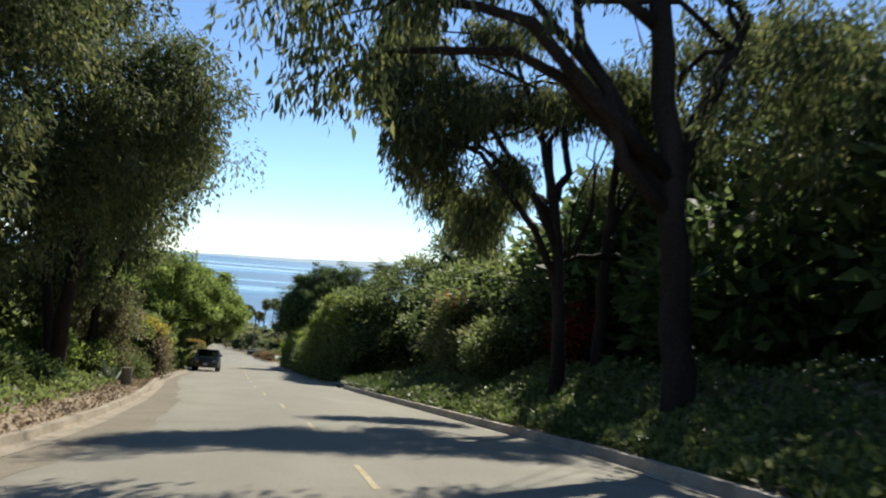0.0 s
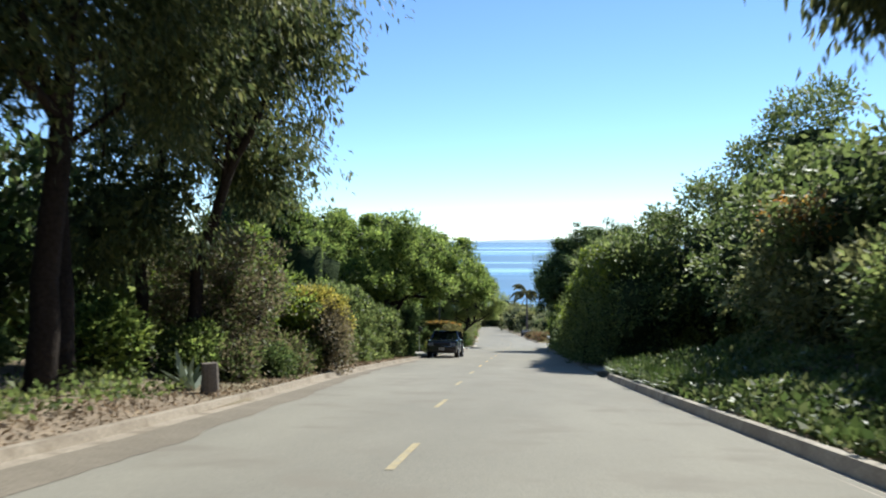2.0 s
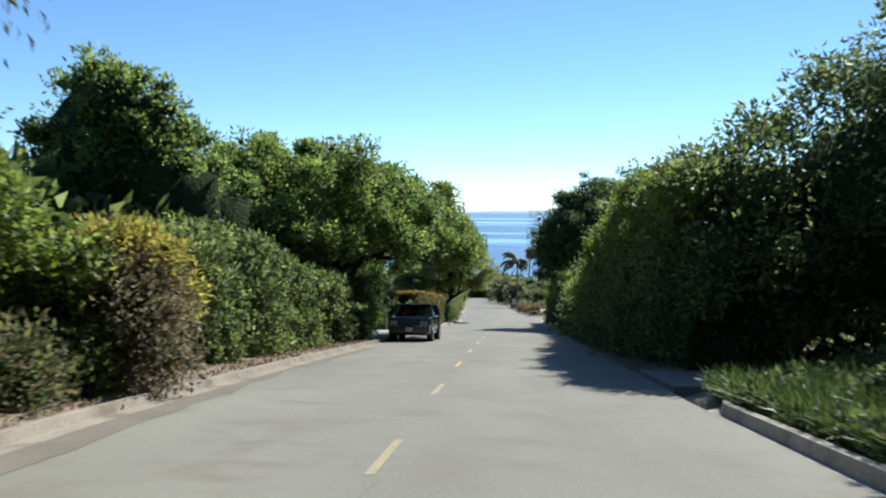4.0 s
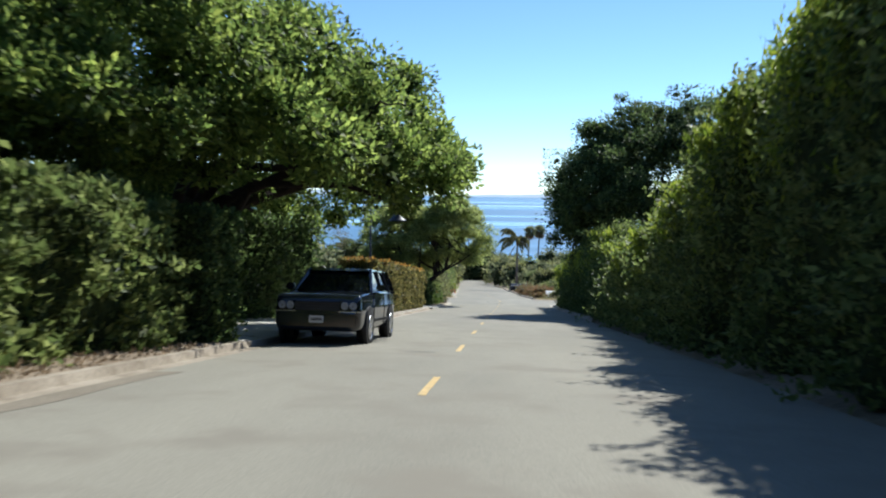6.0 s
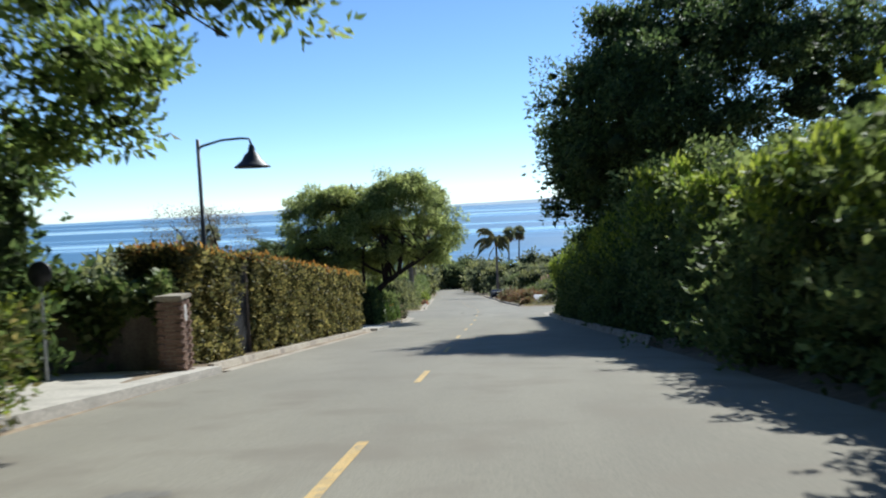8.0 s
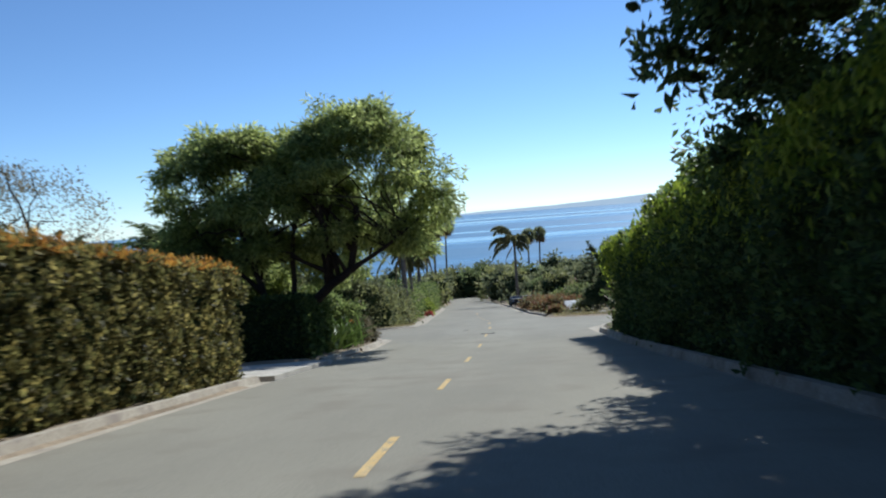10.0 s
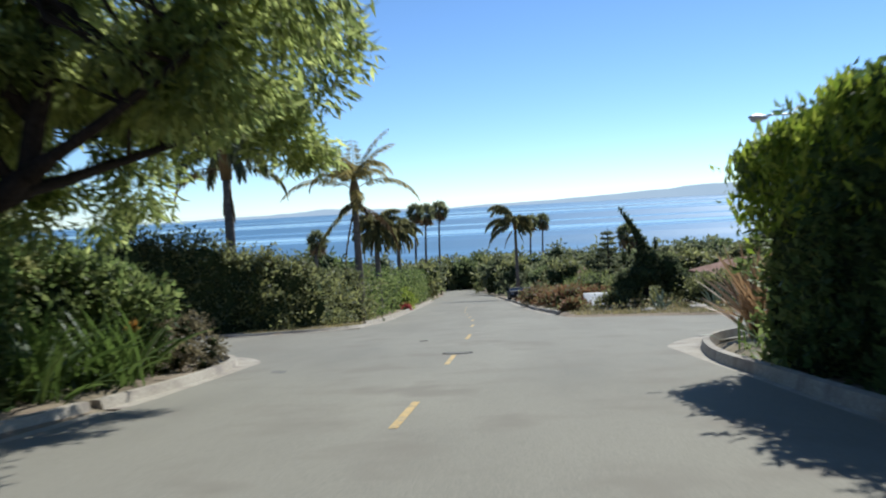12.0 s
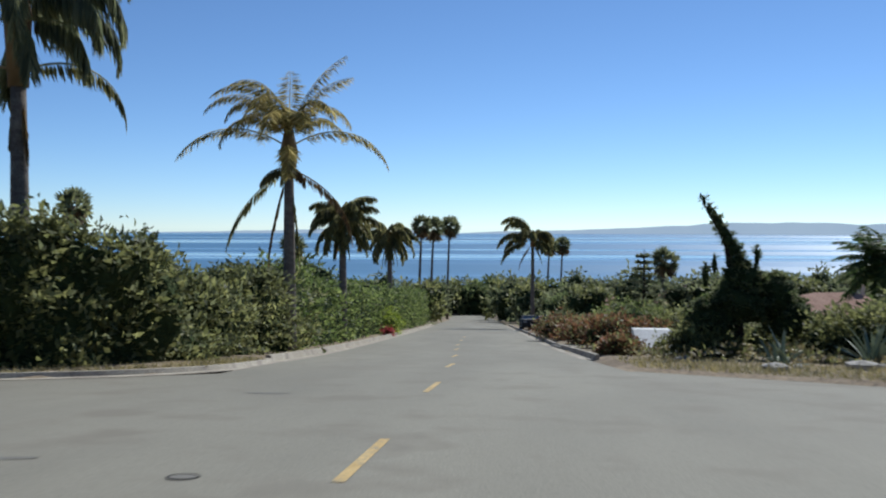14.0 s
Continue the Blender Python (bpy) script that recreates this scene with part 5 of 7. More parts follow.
    # slats darkened in colour too, for the shade on the car front
    for k in range(3):
        part("grille_slat", box(bmesh.new(), (-0.48, -2.465, 0.785 + 0.06 * k), (0.48, -2.448, 0.81 + 0.06 * k), 0.004), IRON, gr)
    part("bumper", box(bmesh.new(), (-0.9, -2.5, 0.42), (0.9, -2.36, 0.7), 0.05), paint, root)
    pl = part("number_plate", box(bmesh.new(), (-0.155, -2.515, 0.5), (0.155, -2.5, 0.65), 0.004), WHITEPAINT, root, "white plate with plain dark bars")
    for k in range(6):
        part("bar", box(bmesh.new(), (-0.12 + 0.042 * k, -2.519, 0.54), (-0.09 + 0.042 * k, -2.514, 0.61)), TRIMBLACK, pl)
    for a, b in (((-0.5, -1.02, 1.15), (0.3, -0.72, 1.33)),):
        child("wiper", mesh_of("wiper", *tube([a, b], [0.012, 0.008], 6), [TRIMBLACK]), root)
    return root


off_roader("black off-road car parked facing uphill under the tree", -2.3, 70.4, -1, PAINTBLACK, 1.73)
off_roader("dark estate car parked beside the road downhill", 2.7, 212, 4, TRIMBLACK, 1.55, "estate_car")
off_roader("silver car parked further down beside the verge", 4.4, 214, 6, PAINTSILVER, 1.5, "estate_car")


# ---- street furniture ----
def lamp_post():
    root = thing("lamp_post", at(-4.55, 88.3), "black iron gooseneck lamp post with a bell shade", "street lamp")
    child("pole", mesh_of("pole", *tube([(0, 0, -0.2), (0, 0, 0.3), (0, 0, 0.32), (0, 0, 3.2), (0, 0, 3.22), (0, 0, 5.05)], [0.07, 0.07, 0.055, 0.05, 0.042, 0.042], 10), [IRON], shade=True), root)
    arm = [(0, 0, 4.85), (0.12, 0, 4.9), (0.55, -0.05, 5.0), (1.0, -0.08, 5.02), (1.2, -0.1, 5.0), (1.24, -0.1, 4.85)]
    child("arm", mesh_of("arm", *tube(arm, [0.03, 0.03, 0.026, 0.026, 0.026, 0.03], 8), [IRON], shade=True), root)
    prof = [(4.86, 0.05), (4.8, 0.07), (4.72, 0.08), (4.64, 0.16), (4.52, 0.23), (4.43, 0.33), (4.38, 0.4), (4.355, 0.4), (4.38, 0.36), (4.5, 0.2)]
    n = 20
    v = [(1.24 + r * math.cos(2 * math.pi * k / n), -0.1 + r * math.sin(2 * math.pi * k / n), z) for z, r in prof for k in range(n)]
    f = [(i * n + k, i * n + (k + 1) % n, (i + 1) * n + (k + 1) % n, (i + 1) * n + k) for i in range(len(prof) - 1) for k in range(n)]
    sh = child("shade", mesh_of("shade", v, f, [IRON], shade=True), root, "black bell-shaped lamp shade")
    bm = bmesh.new()
    bmesh.ops.create_uvsphere(bm, u_segments=12, v_segments=8, radius=0.09, matrix=Matrix.Translation((1.24, -0.1, 4.54)))
    part("bulb", bm, LENS, sh, "unlit glass bulb", True)


lamp_post()


def street_lamp():
    x, y = 13.0, 139.1
    root = thing("street_lamp", at(x, y), "grey steel cobra-head street lamp behind the hedge", "street lamp")
    child("pole", mesh_of("pole", *tube([(0, 0, -0.2), (0, 0, 3), (0, 0, 6.1)], [0.1, 0.085, 0.065], 10), [STEEL], shade=True), root)
    child("arm", mesh_of("arm", *tube([(0, 0, 5.9), (-0.4, -0.15, 6.3), (-1.4, -0.8, 6.62), (-2.4, -1.5, 6.6), (-2.7, -1.7, 6.55)], [0.05, 0.045, 0.04, 0.035, 0.035], 8), [STEEL], shade=True), root)
    bm = bmesh.new()
    bmesh.ops.create_uvsphere(bm, u_segments=16, v_segments=8, radius=1, matrix=Matrix.Translation((-3.0, -1.9, 6.5)) @ Matrix.Rotation(radians(33), 4, "Z") @ Matrix.Diagonal((0.42, 0.17, 0.1, 1)))
    part("lamp_head", bm, STEEL, root, "grey oval lamp head", True)
    bm = bmesh.new()
    bmesh.ops.create_uvsphere(bm, u_segments=12, v_segments=6, radius=1, matrix=Matrix.Translation((-3.08, -1.95, 6.43)) @ Matrix.Rotation(radians(33), 4, "Z") @ Matrix.Diagonal((0.24, 0.13, 0.1, 1)))
    part("lens", bm, LENS, root, "clear bowl lens", True)


street_lamp()


def pillar():
    root = thing("gate_pillar", at(-4.06, 84.9), "weathered brick gate pillar with a flat cap", "pillar")
    part("mortar", box(bmesh.new(), (-0.2, -0.2, -0.2), (0.2, 0.2, 1.42)), CONC, root)
    bm = box(bmesh.new(), (-0.105, -0.05, -0.032), (0.105, 0.05, 0.032), 0.006)
    me = bpy.data.meshes.new("brick")
    bm.to_mesh(me)
    bm.free()
    me.materials.append(BRICK)
    for c in range(18):
        for s in range(4):
            for k in (-1, 1):
                ob = child("brick", me, root)
                ob.matrix_basis = pose(0, 0, 0.04 + 0.077 * c, 0, 0, 90 * s) @ pose(k * 0.112 + (0.05 if c % 2 else -0.05), -0.165, 0)
    part("cap", box(bmesh.new(), (-0.27, -0.27, 1.42), (0.27, 0.27, 1.5), 0.015), CONC, root, "grey concrete cap")
    part("lamp_plate", box(bmesh.new(), (0.22, -0.05, 1.0), (0.235, 0.05, 1.3), 0.003), WHITEPAINT, root, "small white enamel plate")


pillar()


def mirror_sign():
    root = thing("traffic_mirror", at(-5.65, 83.2), "round black-backed convex mirror on a thin post", "mirror")
    child("post", mesh_of("post", *tube([(0, 0, -0.1), (0, 0, 1.8)], [0.03, 0.03], 8), [STEEL]), root)
    v, f = disc_ring([(-0.03, 0.0), (-0.03, 0.2), (0.0, 0.22), (0.03, 0.2), (0.05, 0.0)], 24)
    child("disc", mesh_of("disc", [(b, a, c + 1.9) for a, b, c in v], f, [IRON], shade=True), root)


mirror_sign()


def slab(name, pts, lift, label, mat=None):
    """A paved piece of a driveway with real thickness; pts in road places."""
    n = len(pts)
    v = [at(x, y, lift) for x, y in pts] + [at(x, y, lift - 0.2) for x, y in pts]
    f = [tuple(range(n))] + [(i, i + n, (i + 1) % n + n, (i + 1) % n) for i in range(n)]
    return tagged(new(name, mesh_of(name, v, f, [mat or DRIVE])), label, "driveway", kind="structure")


slab("driveway_upper", [(-3.55, 67.2), (-3.5, 85.8), (-9, 84.2), (-14, 82), (-14, 69), (-5, 67)], 0.07, "pale concrete driveway apron under the tree")
slab("driveway_lower", [(-3.5, 108.7), (-3.55, 115.2), (-6.6, 114), (-14, 113), (-14, 108.7)], 0.07, "pale sunlit concrete driveway beside the hedge")
slab("driveway_east", [(5.6, 47.2), (5.6, 52), (14, 53), (14, 47.5)], 0.06, "shaded asphalt driveway between the shrubs", ASPHALT)


CRACKM = two_scale("sealed_crack", (0.172, 0.16, 0.134), (0.208, 0.193, 0.16), 2, 40, 0.88, 0.3, 0.3, 0.004)
PATCHM = two_scale("tar_patch", (0.15, 0.14, 0.118), (0.2, 0.185, 0.155), 2, 40, 0.85, 0.3, 0.3, 0.004)


def iron_cover(x, y, name, label, scale, lid):
    root = thing(name, at(x, y, surf(x, y) - 0.008), label, "iron cover")
    root.rotation_euler = (radians(-SLOPE), 0, 0)
    root.scale = (scale, scale, 1)
    n = 28
    def ring(r0, r1, z0, z1):
        v = [(r * math.cos(2 * math.pi * k / n), r * math.sin(2 * math.pi * k / n), z) for r, z in ((r0, z0), (r1, z1)) for k in range(n)]
        return v, [(k, (k + 1) % n, (k + 1) % n + n, k + n) for k in range(n)]
    v, f = ring(0.0, 0.3, 0.012, 0.012)
    child("lid", mesh_of("lid", v, f, [lid]), root)
    v2, f2 = joined([ring(0.31, 0.31, 0.0, 0.016), ring(0.31, 0.335, 0.016, 0.016), ring(0.335, 0.35, 0.016, 0.0)])
    child("frame", mesh_of("frame", v2, f2, [RUBBER]), root, "worn iron rim")


iron_cover(-0.37, 132.8, "valve_cover", "small dark iron valve cover set in the asphalt", 0.36, PATCHM)
iron_cover(0.85, 128.1, "manhole_cover", "round dark iron manhole cover in the road", 1.0, PATCHM)


def patch(x, y, w, l, yaw, seed):
    """A tarred patch or crack in the asphalt, of uneven outline."""
    rng = np.random.default_rng(seed)
    n = 22
    v = []
    for k in range(n):
        a = 2 * math.pi * k / n
        r = 1 + rng.normal(0, 0.14)
        u, s = math.cos(a) * w * r, math.sin(a) * l * r
        c, q = math.cos(radians(yaw)), math.sin(radians(yaw))
        px, py = x + u * c - s * q, y + u * q + s * c
        v.append(at(px, py, surf(px, py) + 0.004))
    child("tar_patch", mesh_of("tar_patch", v, [tuple(range(n))], [PATCHM]), road, "dark tar repair in the asphalt")


for k, a in enumerate(((-2.4, 125.5, 0.16, 0.35, 20), (-0.4, 74.5, 0.22, 0.12, 0), (0.1, 66.5, 0.3, 0.1, 10), (-1.35, 130.55, 0.13, 0.09, 0), (7.4, 131.8, 0.33, 0.06, -16), (5.07, 128.66, 0.12, 0.06, 0), (-2.2, 133.4, 0.3, 0.08, 10), (-1.8, 139.5, 0.35, 0.1, 0))):
    patch(*a, 50 + k)


def crack(pts, w, seed):
    """A thin wandering crack sealed with tar."""
    rng = np.random.default_rng(seed)
    v = []
    for i, (x, y) in enumerate(pts):
        a, b = pts[max(i - 1, 0)], pts[min(i + 1, len(pts) - 1)]
        d = Vector((b[0] - a[0], b[1] - a[1])).normalized()
        ww = w * rng.uniform(0.5, 1.3)
        v += [at(x - d.y * ww, y + d.x * ww, surf(x, y) + 0.004), at(x + d.y * ww, y - d.x * ww, surf(x, y) + 0.004)]
    child("tar_crack", mesh_of("tar_crack", v, [(2 * i, 2 * i + 1, 2 * i + 3, 2 * i + 2) for i in range(len(pts) - 1)], [CRACKM]), road, "thin tar-sealed crack")


def wander(x0, y0, x1, y1, seed):
    rng = np.random.default_rng(seed)
    n = max(6, int(abs(y1 - y0) + abs(x1 - x0)) * 2)
    off = np.cumsum(rng.normal(0, 0.04, n + 1))
    return [(x0 + (x1 - x0) * i / n + off[i], y0 + (y1 - y0) * i / n + 0.1 * rng.normal()) for i in range(n + 1)]


for k, a in enumerate(((0.24, 70.2, 0.3, 71.6), (0.3, 71.6, 0.68, 71.8), (1.26, 33.4, 1.3, 37.5), (2.9, 122.8, 3.0, 125.6), (0.9, 168, -3, 169.5), (2.2, 165, -2.6, 166))):
    crack(wander(*a, 70 + k), 0.009 if k < 4 else 0.025, 90 + k)

# low wall with ivy behind the gate pillar, its shade put into a dark brown
wall = thing("garden_wall", at(-4.3, 85.2), "low garden wall in a shade-dark brown, overgrown with ivy", "wall")
v, f = joined([prism([(0, -0.3), (0, 1.42), (0.22, 1.42), (0.22, -0.3)], -5.0, 0.02)])
child("wall_body", mesh_of("wall_body", v, f, [WOOD]), wall)
rng = np.random.default_rng(88)
n = 15000
ix = rng.uniform(-5, 0.0, n)
rise = 0.12 * np.sin(ix * 2.1) + 0.1 * np.sin(ix * 5.3 + 1) + 0.1
ip = np.stack([ix, rng.uniform(-0.32, 0.5, n), 1.5 + rise * rng.uniform(0.3, 1.6, n) + rng.normal(0, 0.12, n)], -1)
hangs = rng.uniform(size=n) < 0.42
ip[hangs, 1] = -0.1 - np.abs(rng.normal(0, 0.12, hangs.sum()))
ip[hangs, 2] = 1.55 - np.abs(rng.normal(0, 0.26, hangs.sum())) * (1 + 0.8 * np.sin(ix[hangs] * 3.7))
child("ivy", quads_mesh("ivy", leaves(ip, rng.normal(size=(n, 3)) + np.array((0, -0.4, 0.1)), 0.16, 0.8, rng), LEAF["ivy"]), wall, "glossy green ivy over the wall top")
shrub("shrub", "small round shrub with yellow-green leaves at the driveway edge", (-3.95, 78.2), [((0, 0, 0.55), (0.5, 0.6, 0.6)), ((0.1, 0.3, 0.85), (0.35, 0.4, 0.4)), ((-0.2, -0.3, 0.4), (0.4, 0.4, 0.4))], 3200, 0.12, [LEAF["bright"], LEAF["hedge"], LEAF["mid"]], 878, clumps=90, spread=0.14, core=0.0, inner=400)

# narrow gate added as the dark panel in the gap of the clipped hedge
gate = thing("garden_gate", at(-4.45, 89.35), "narrow dark wooden gate filling the gap between the hedges", "gate")
for yb in (0.0, 1.62):
    part("gate_post", box(bmesh.new(), (-0.06, yb - 0.05, -0.3), (0.06, yb + 0.07, 2.15), 0.01), WOOD, gate)
for k in range(9):
    part("board", box(bmesh.new(), (-0.02, 0.08 + 0.166 * k, 0.05 - 0.12 * 0.166 * k), (0.015, 0.235 + 0.166 * k, 2.05 - 0.12 * 0.166 * k), 0.006), TRIMBLACK, gate)
for zb in (0.4, 1.6):
    part("rail", box(bmesh.new(), (-0.06, 0.07, zb - 0.05), (-0.02, 1.58, zb + 0.05), 0.006), TRIMBLACK, gate)

# ---- undergrowth of the upper road ----
shrub("shrub", "rounded light green shrub on the verge", (-6.6, 33), [((0, 0, 0.8), (1.1, 1.2, 0.9))], 7000, 0.14, LEAF["oak"], 41, clumps=70, spread=0.2, core=0.7, solid=0.7)
shrub("shrub", "tall twiggy half-bare shrub beside the kerb", (-5.0, 37.6), [((0, 0, 2.4), (1.1, 1.3, 2.3)), ((0.3, 1.6, 2.0), (1.1, 1.3, 1.9)), ((-0.5, -0.8, 1.2), (0.9, 1, 1.2)), ((-1.5, 0.4, 2.5), (1.2, 1.3, 2.3))], 15000, 0.13, [LEAF["mid"], LEAF["twig"], LEAF["twig"]], 42, stems=30, clumps=150, spread=0.24, core=0.0, limbs=2, split=6, shell=0.3)
shrub("shrub", "tall yellow-green loose shrub", (-5.6, 41.5), [((0, 0, 2.4), (1.3, 1.5, 2.4)), ((0.4, 1.4, 1.5), (1.0, 1.2, 1.5)), ((-1.9, 0.3, 2.6), (1.5, 1.5, 2.5))], 24000, 0.16, [LEAF["mid"], LEAF["oak"], LEAF["bright"]], 43, stems=14, clumps=150, spread=0.26, core=0.3, split=6, shell=0.25)
shrub("flowering_shrub", "grey twiggy shrub below yellow flowers", (-4.3, 43.6), [((0, 0, 1.1), (1.0, 1.1, 1.2)), ((0.1, 0.5, 0.9), (1, 1, 1))], 9000, 0.12, LEAF["twig"], 44, stems=12, clumps=120, spread=0.25, core=0.4)
shrub("flowering_shrub", "bright yellow flowering shrub above the hedge", (-4.45, 44.1), [((0, 0, 2.35), (1.0, 1.0, 0.45)), ((0.5, 0.6, 1.8), (0.5, 0.6, 0.7))], 5200, 0.13, LEAF["yellow"], 45, stems=4, clumps=80, spread=0.2, core=0.3)
hedge("hedge", "dark narrow clipped hedge end beside the driveway", [(-4.2, 66.3), (-3.9, 67.4)], 2.7, 1.2, 5000, 0.13, LEAF["dark"], 46, rough=0.1)
hedge("hedge", "tall dark hedge in deep shade behind the driveway", [(-9.6, 66), (-8.6, 76), (-5.9, 83.8)], [3.7, 3.8, 3.6], 1.4, 16000, 0.21, LEAF["dark"], 47, rough=0.3)
shrub("shrub", "sunlit yellow-green shrub at the end of the driveway", (-6.8, 83.4), [((0, 0, 0.9), (0.7, 0.8, 1.0)), ((-0.6, 0.8, 1.6), (0.8, 0.8, 1.3))], 6000, 0.15, LEAF["bright"], 48, clumps=70, spread=0.22, core=0.5)
rosette("agave", "grey-green agave with pointed leaves on the dirt verge", -4.5, 32.4, 20, 0.95, 0.13, LEAF["agave"], 49, 0.3, 1.4, 0.3, 0.05)


def stump(x, y):
    root = thing("tree_stump", at(x, y), "cut grey wooden stump standing on the verge", "stump")
    child("stump_wood", mesh_of("stump_wood", *tube([(0, 0, -0.15), (0, 0, 0.05), (0.01, 0, 0.4), (0.0, 0.01, 0.68)], [0.24, 0.2, 0.18, 0.17], 12), [WOOD]), root)


stump(-3.95, 32.2)
for k, (x, y, s) in enumerate(((-5.6, 21, 1.0), (-6.6, 18, 1.2), (-5.2, 24.5, 0.7), (-7.6, 22, 1.3), (-6.3, 26, 0.9), (-4.8, 15.5, 0.8), (-7.8, 29, 1.1))):
    shrub("shrub", "low mixed green shrub in dappled shade", (x, y), [((0, 0, 0.45 * s), (0.9 * s, 0.9 * s, 0.6 * s)), ((0.4 * s, 0.5 * s, 0.3 * s), (0.6 * s, 0.6 * s, 0.4 * s))], 4200, 0.13, LEAF[("mid", "oak", "dark")[k % 3]], 60 + k, clumps=50, spread=0.2, core=0.7, solid=0.6, group="low shrubs on the verge")
for k, (x, y) in enumerate(((-5.8, 16.5), (-6.4, 19.5), (-7.2, 25.2))):
    rosette("bird_of_paradise", "strappy green plant with paddle leaves", x, y, 26, 1.3, 0.14, LEAF["strap"], 70 + k, 0.5, 1.45, 0.5, 0.2)
for k, (x, y, s) in enumerate(((-4.5, 36.0, 0.7), (-5.3, 35.2, 0.9), (-4.35, 38.6, 0.65), (-4.4, 40.6, 0.75), (-4.5, 42.6, 0.8), (-6.2, 36.6, 1.0), (-6.6, 39, 1.1), (-6.3, 44.2, 1.2))):
    shrub("shrub", "loose low shrub crowding the kerb", (x, y), [((0, 0, 0.5 * s), (0.7 * s, 0.9 * s, 0.7 * s)), ((0.1 * s, 0.6 * s, 0.8 * s), (0.5 * s, 0.6 * s, 0.7 * s))], 3600, 0.12, [LEAF["mid"], LEAF[("twig", "oak", "dark")[k % 3]]], 150 + k, clumps=60, spread=0.22, core=0.3, shell=0.3, group="low shrubs along the kerb")
# planting that closes the view behind the verge, east trees added for shade
for k, (x, y, h, leaf) in enumerate(((-12, 14, 6, "dark"), (-13, 24, 7, "dark"), (-12.5, 33, 6, "dark"), (-13, 42, 5, "mid"), (-12, 52, 5, "mid"), (-14, 60, 5, "dark"), (-13, 4, 7, "dark"), (19, 12, 10, "dark"), (18.5, 24, 9.5, "dark"), (18, 36, 8, "dark"), (14.5, 31, 7, "dark"), (14.5, 19, 5, "dark"), (13.5, 9, 6, "dark"), (15.5, 27, 7.5, "dark"), (17, 48, 7, "mid"), (17, 4, 8, "dark"), (14, 62, 6, "dark"), (15, 76, 5, "mid"), (15, 88, 5, "dark"))):
    shrub("screen_tree", "dense dark screening tree beyond the verge", (x, y), [((0, 0, h * 0.35), (3.2, 4.2, h * 0.42)), ((0.5, 2.5, h * 0.6), (2.6, 3.2, h * 0.4)), ((-0.6, -2.6, h * 0.55), (2.6, 3.2, h * 0.4))], 8000, 0.52, LEAF[leaf], 80 + k, "tree", clumps=260, spread=0.6, core=0.0, solid=0.55, group="screening trees")
shrub("bougainvillea", "red-flowered climbing bougainvillea in the shade", (11.6, 27.2), [((0, 0, 1.0), (0.8, 1.0, 0.9)), ((0.2, -0.8, 1.8), (0.6, 0.7, 0.6))], 2600, 0.12, LEAF["red"], 101, clumps=80, spread=0.3, core=0.0)
rosette("yucca", "dark spiky yucca on a bare stem", 11.3, 26.0, 60, 0.9, 0.06, LEAF["dark"], 102, -0.4, 1.5, 0.4, 0.1, z=4.3)
child("stem", mesh_of("stem", *tube([(0, 0, -4.6), (0.05, 0, -2), (0, 0, 0.1)], [0.14, 0.11, 0.09], 8), [BARK]), bpy.data.objects["yucca"])


def cover(name, label, n, xy, size, leaf, seed, lift=0.25, aspect=0.7, up=0.6):
    """Low leafy ground cover; xy(rng, n) gives the places."""
    rng = np.random.default_rng(seed)
    x, y = xy(rng, n)
    mound = 0.5 + 0.5 * np.sin(x * 1.7 + 1.3 * np.sin(y * 0.8)) * np.sin(y * 1.3 + seed)
    z = height(x, y) + 0.06 + lift * mound * rng.uniform(0.2, 1.0, n)
    pos = np.stack([bend(x, y), y * CS, -y * SN + z], -1)
    ax = rng.normal(size=(n, 3))
    ax[:, 2] += up
    me = quads_mesh(name, leaves(pos, ax, size, aspect, rng), leaf)
    return tagged(new(name, me), label, "ground cover", kind="stuff")


def east_bank(rng, n):
    y = rng.uniform(2, 46, n)
    return edge(RIGHT, y) + 0.35 + np.abs(rng.normal(0, 1.0, n)) * 2.4, y


def west_verge(rng, n):
    y = rng.uniform(2, 66, n)
    return edge(LEFT, y) - 0.6 - np.abs(rng.normal(0, 1, n)) * 1.8, y


cover("ivy_cover", "glossy ivy and ground cover over the bank", 42000, east_bank, 0.14, LEAF["ivy"], 111, 0.5)
cover("leaf_litter", "dry fallen leaves and twigs along the verge", 12000, west_verge, 0.09, LEAF["litter"], 112, 0.03, 0.5, 0.1)
cover("verge_plants", "patchy low green plants on the dirt verge", 4200, lambda r, n: (lambda y: (edge(LEFT, y) - 1.6 - np.abs(r.normal(0, 1, n)) * 1.6, y))(r.uniform(2, 32, n)), 0.13, LEAF["mid"], 113, 0.4)
gy = lambda r, n: (lambda y: (edge(RIGHT, y) + 0.5 + np.abs(r.normal(0, 1, n)) * 0.7, y))(r.uniform(34, 46, n))
rng = np.random.default_rng(114)
x, y = gy(rng, 9000)
me = blades_mesh("bank_grass", np.stack([bend(x, y), y * CS, -y * SN + height(x, y)], -1), rng.uniform(0, 6.28, 9000), rng.uniform(0.6, 1.5, 9000), rng.uniform(0.3, 0.75, 9000), np.full(9000, 0.025), rng.uniform(0.3, 1.4, 9000), LEAF["strap"], 3, rng)
tagged(new("bank_grass", me), "long soft green grass at the kerb", "grass", kind="stuff")

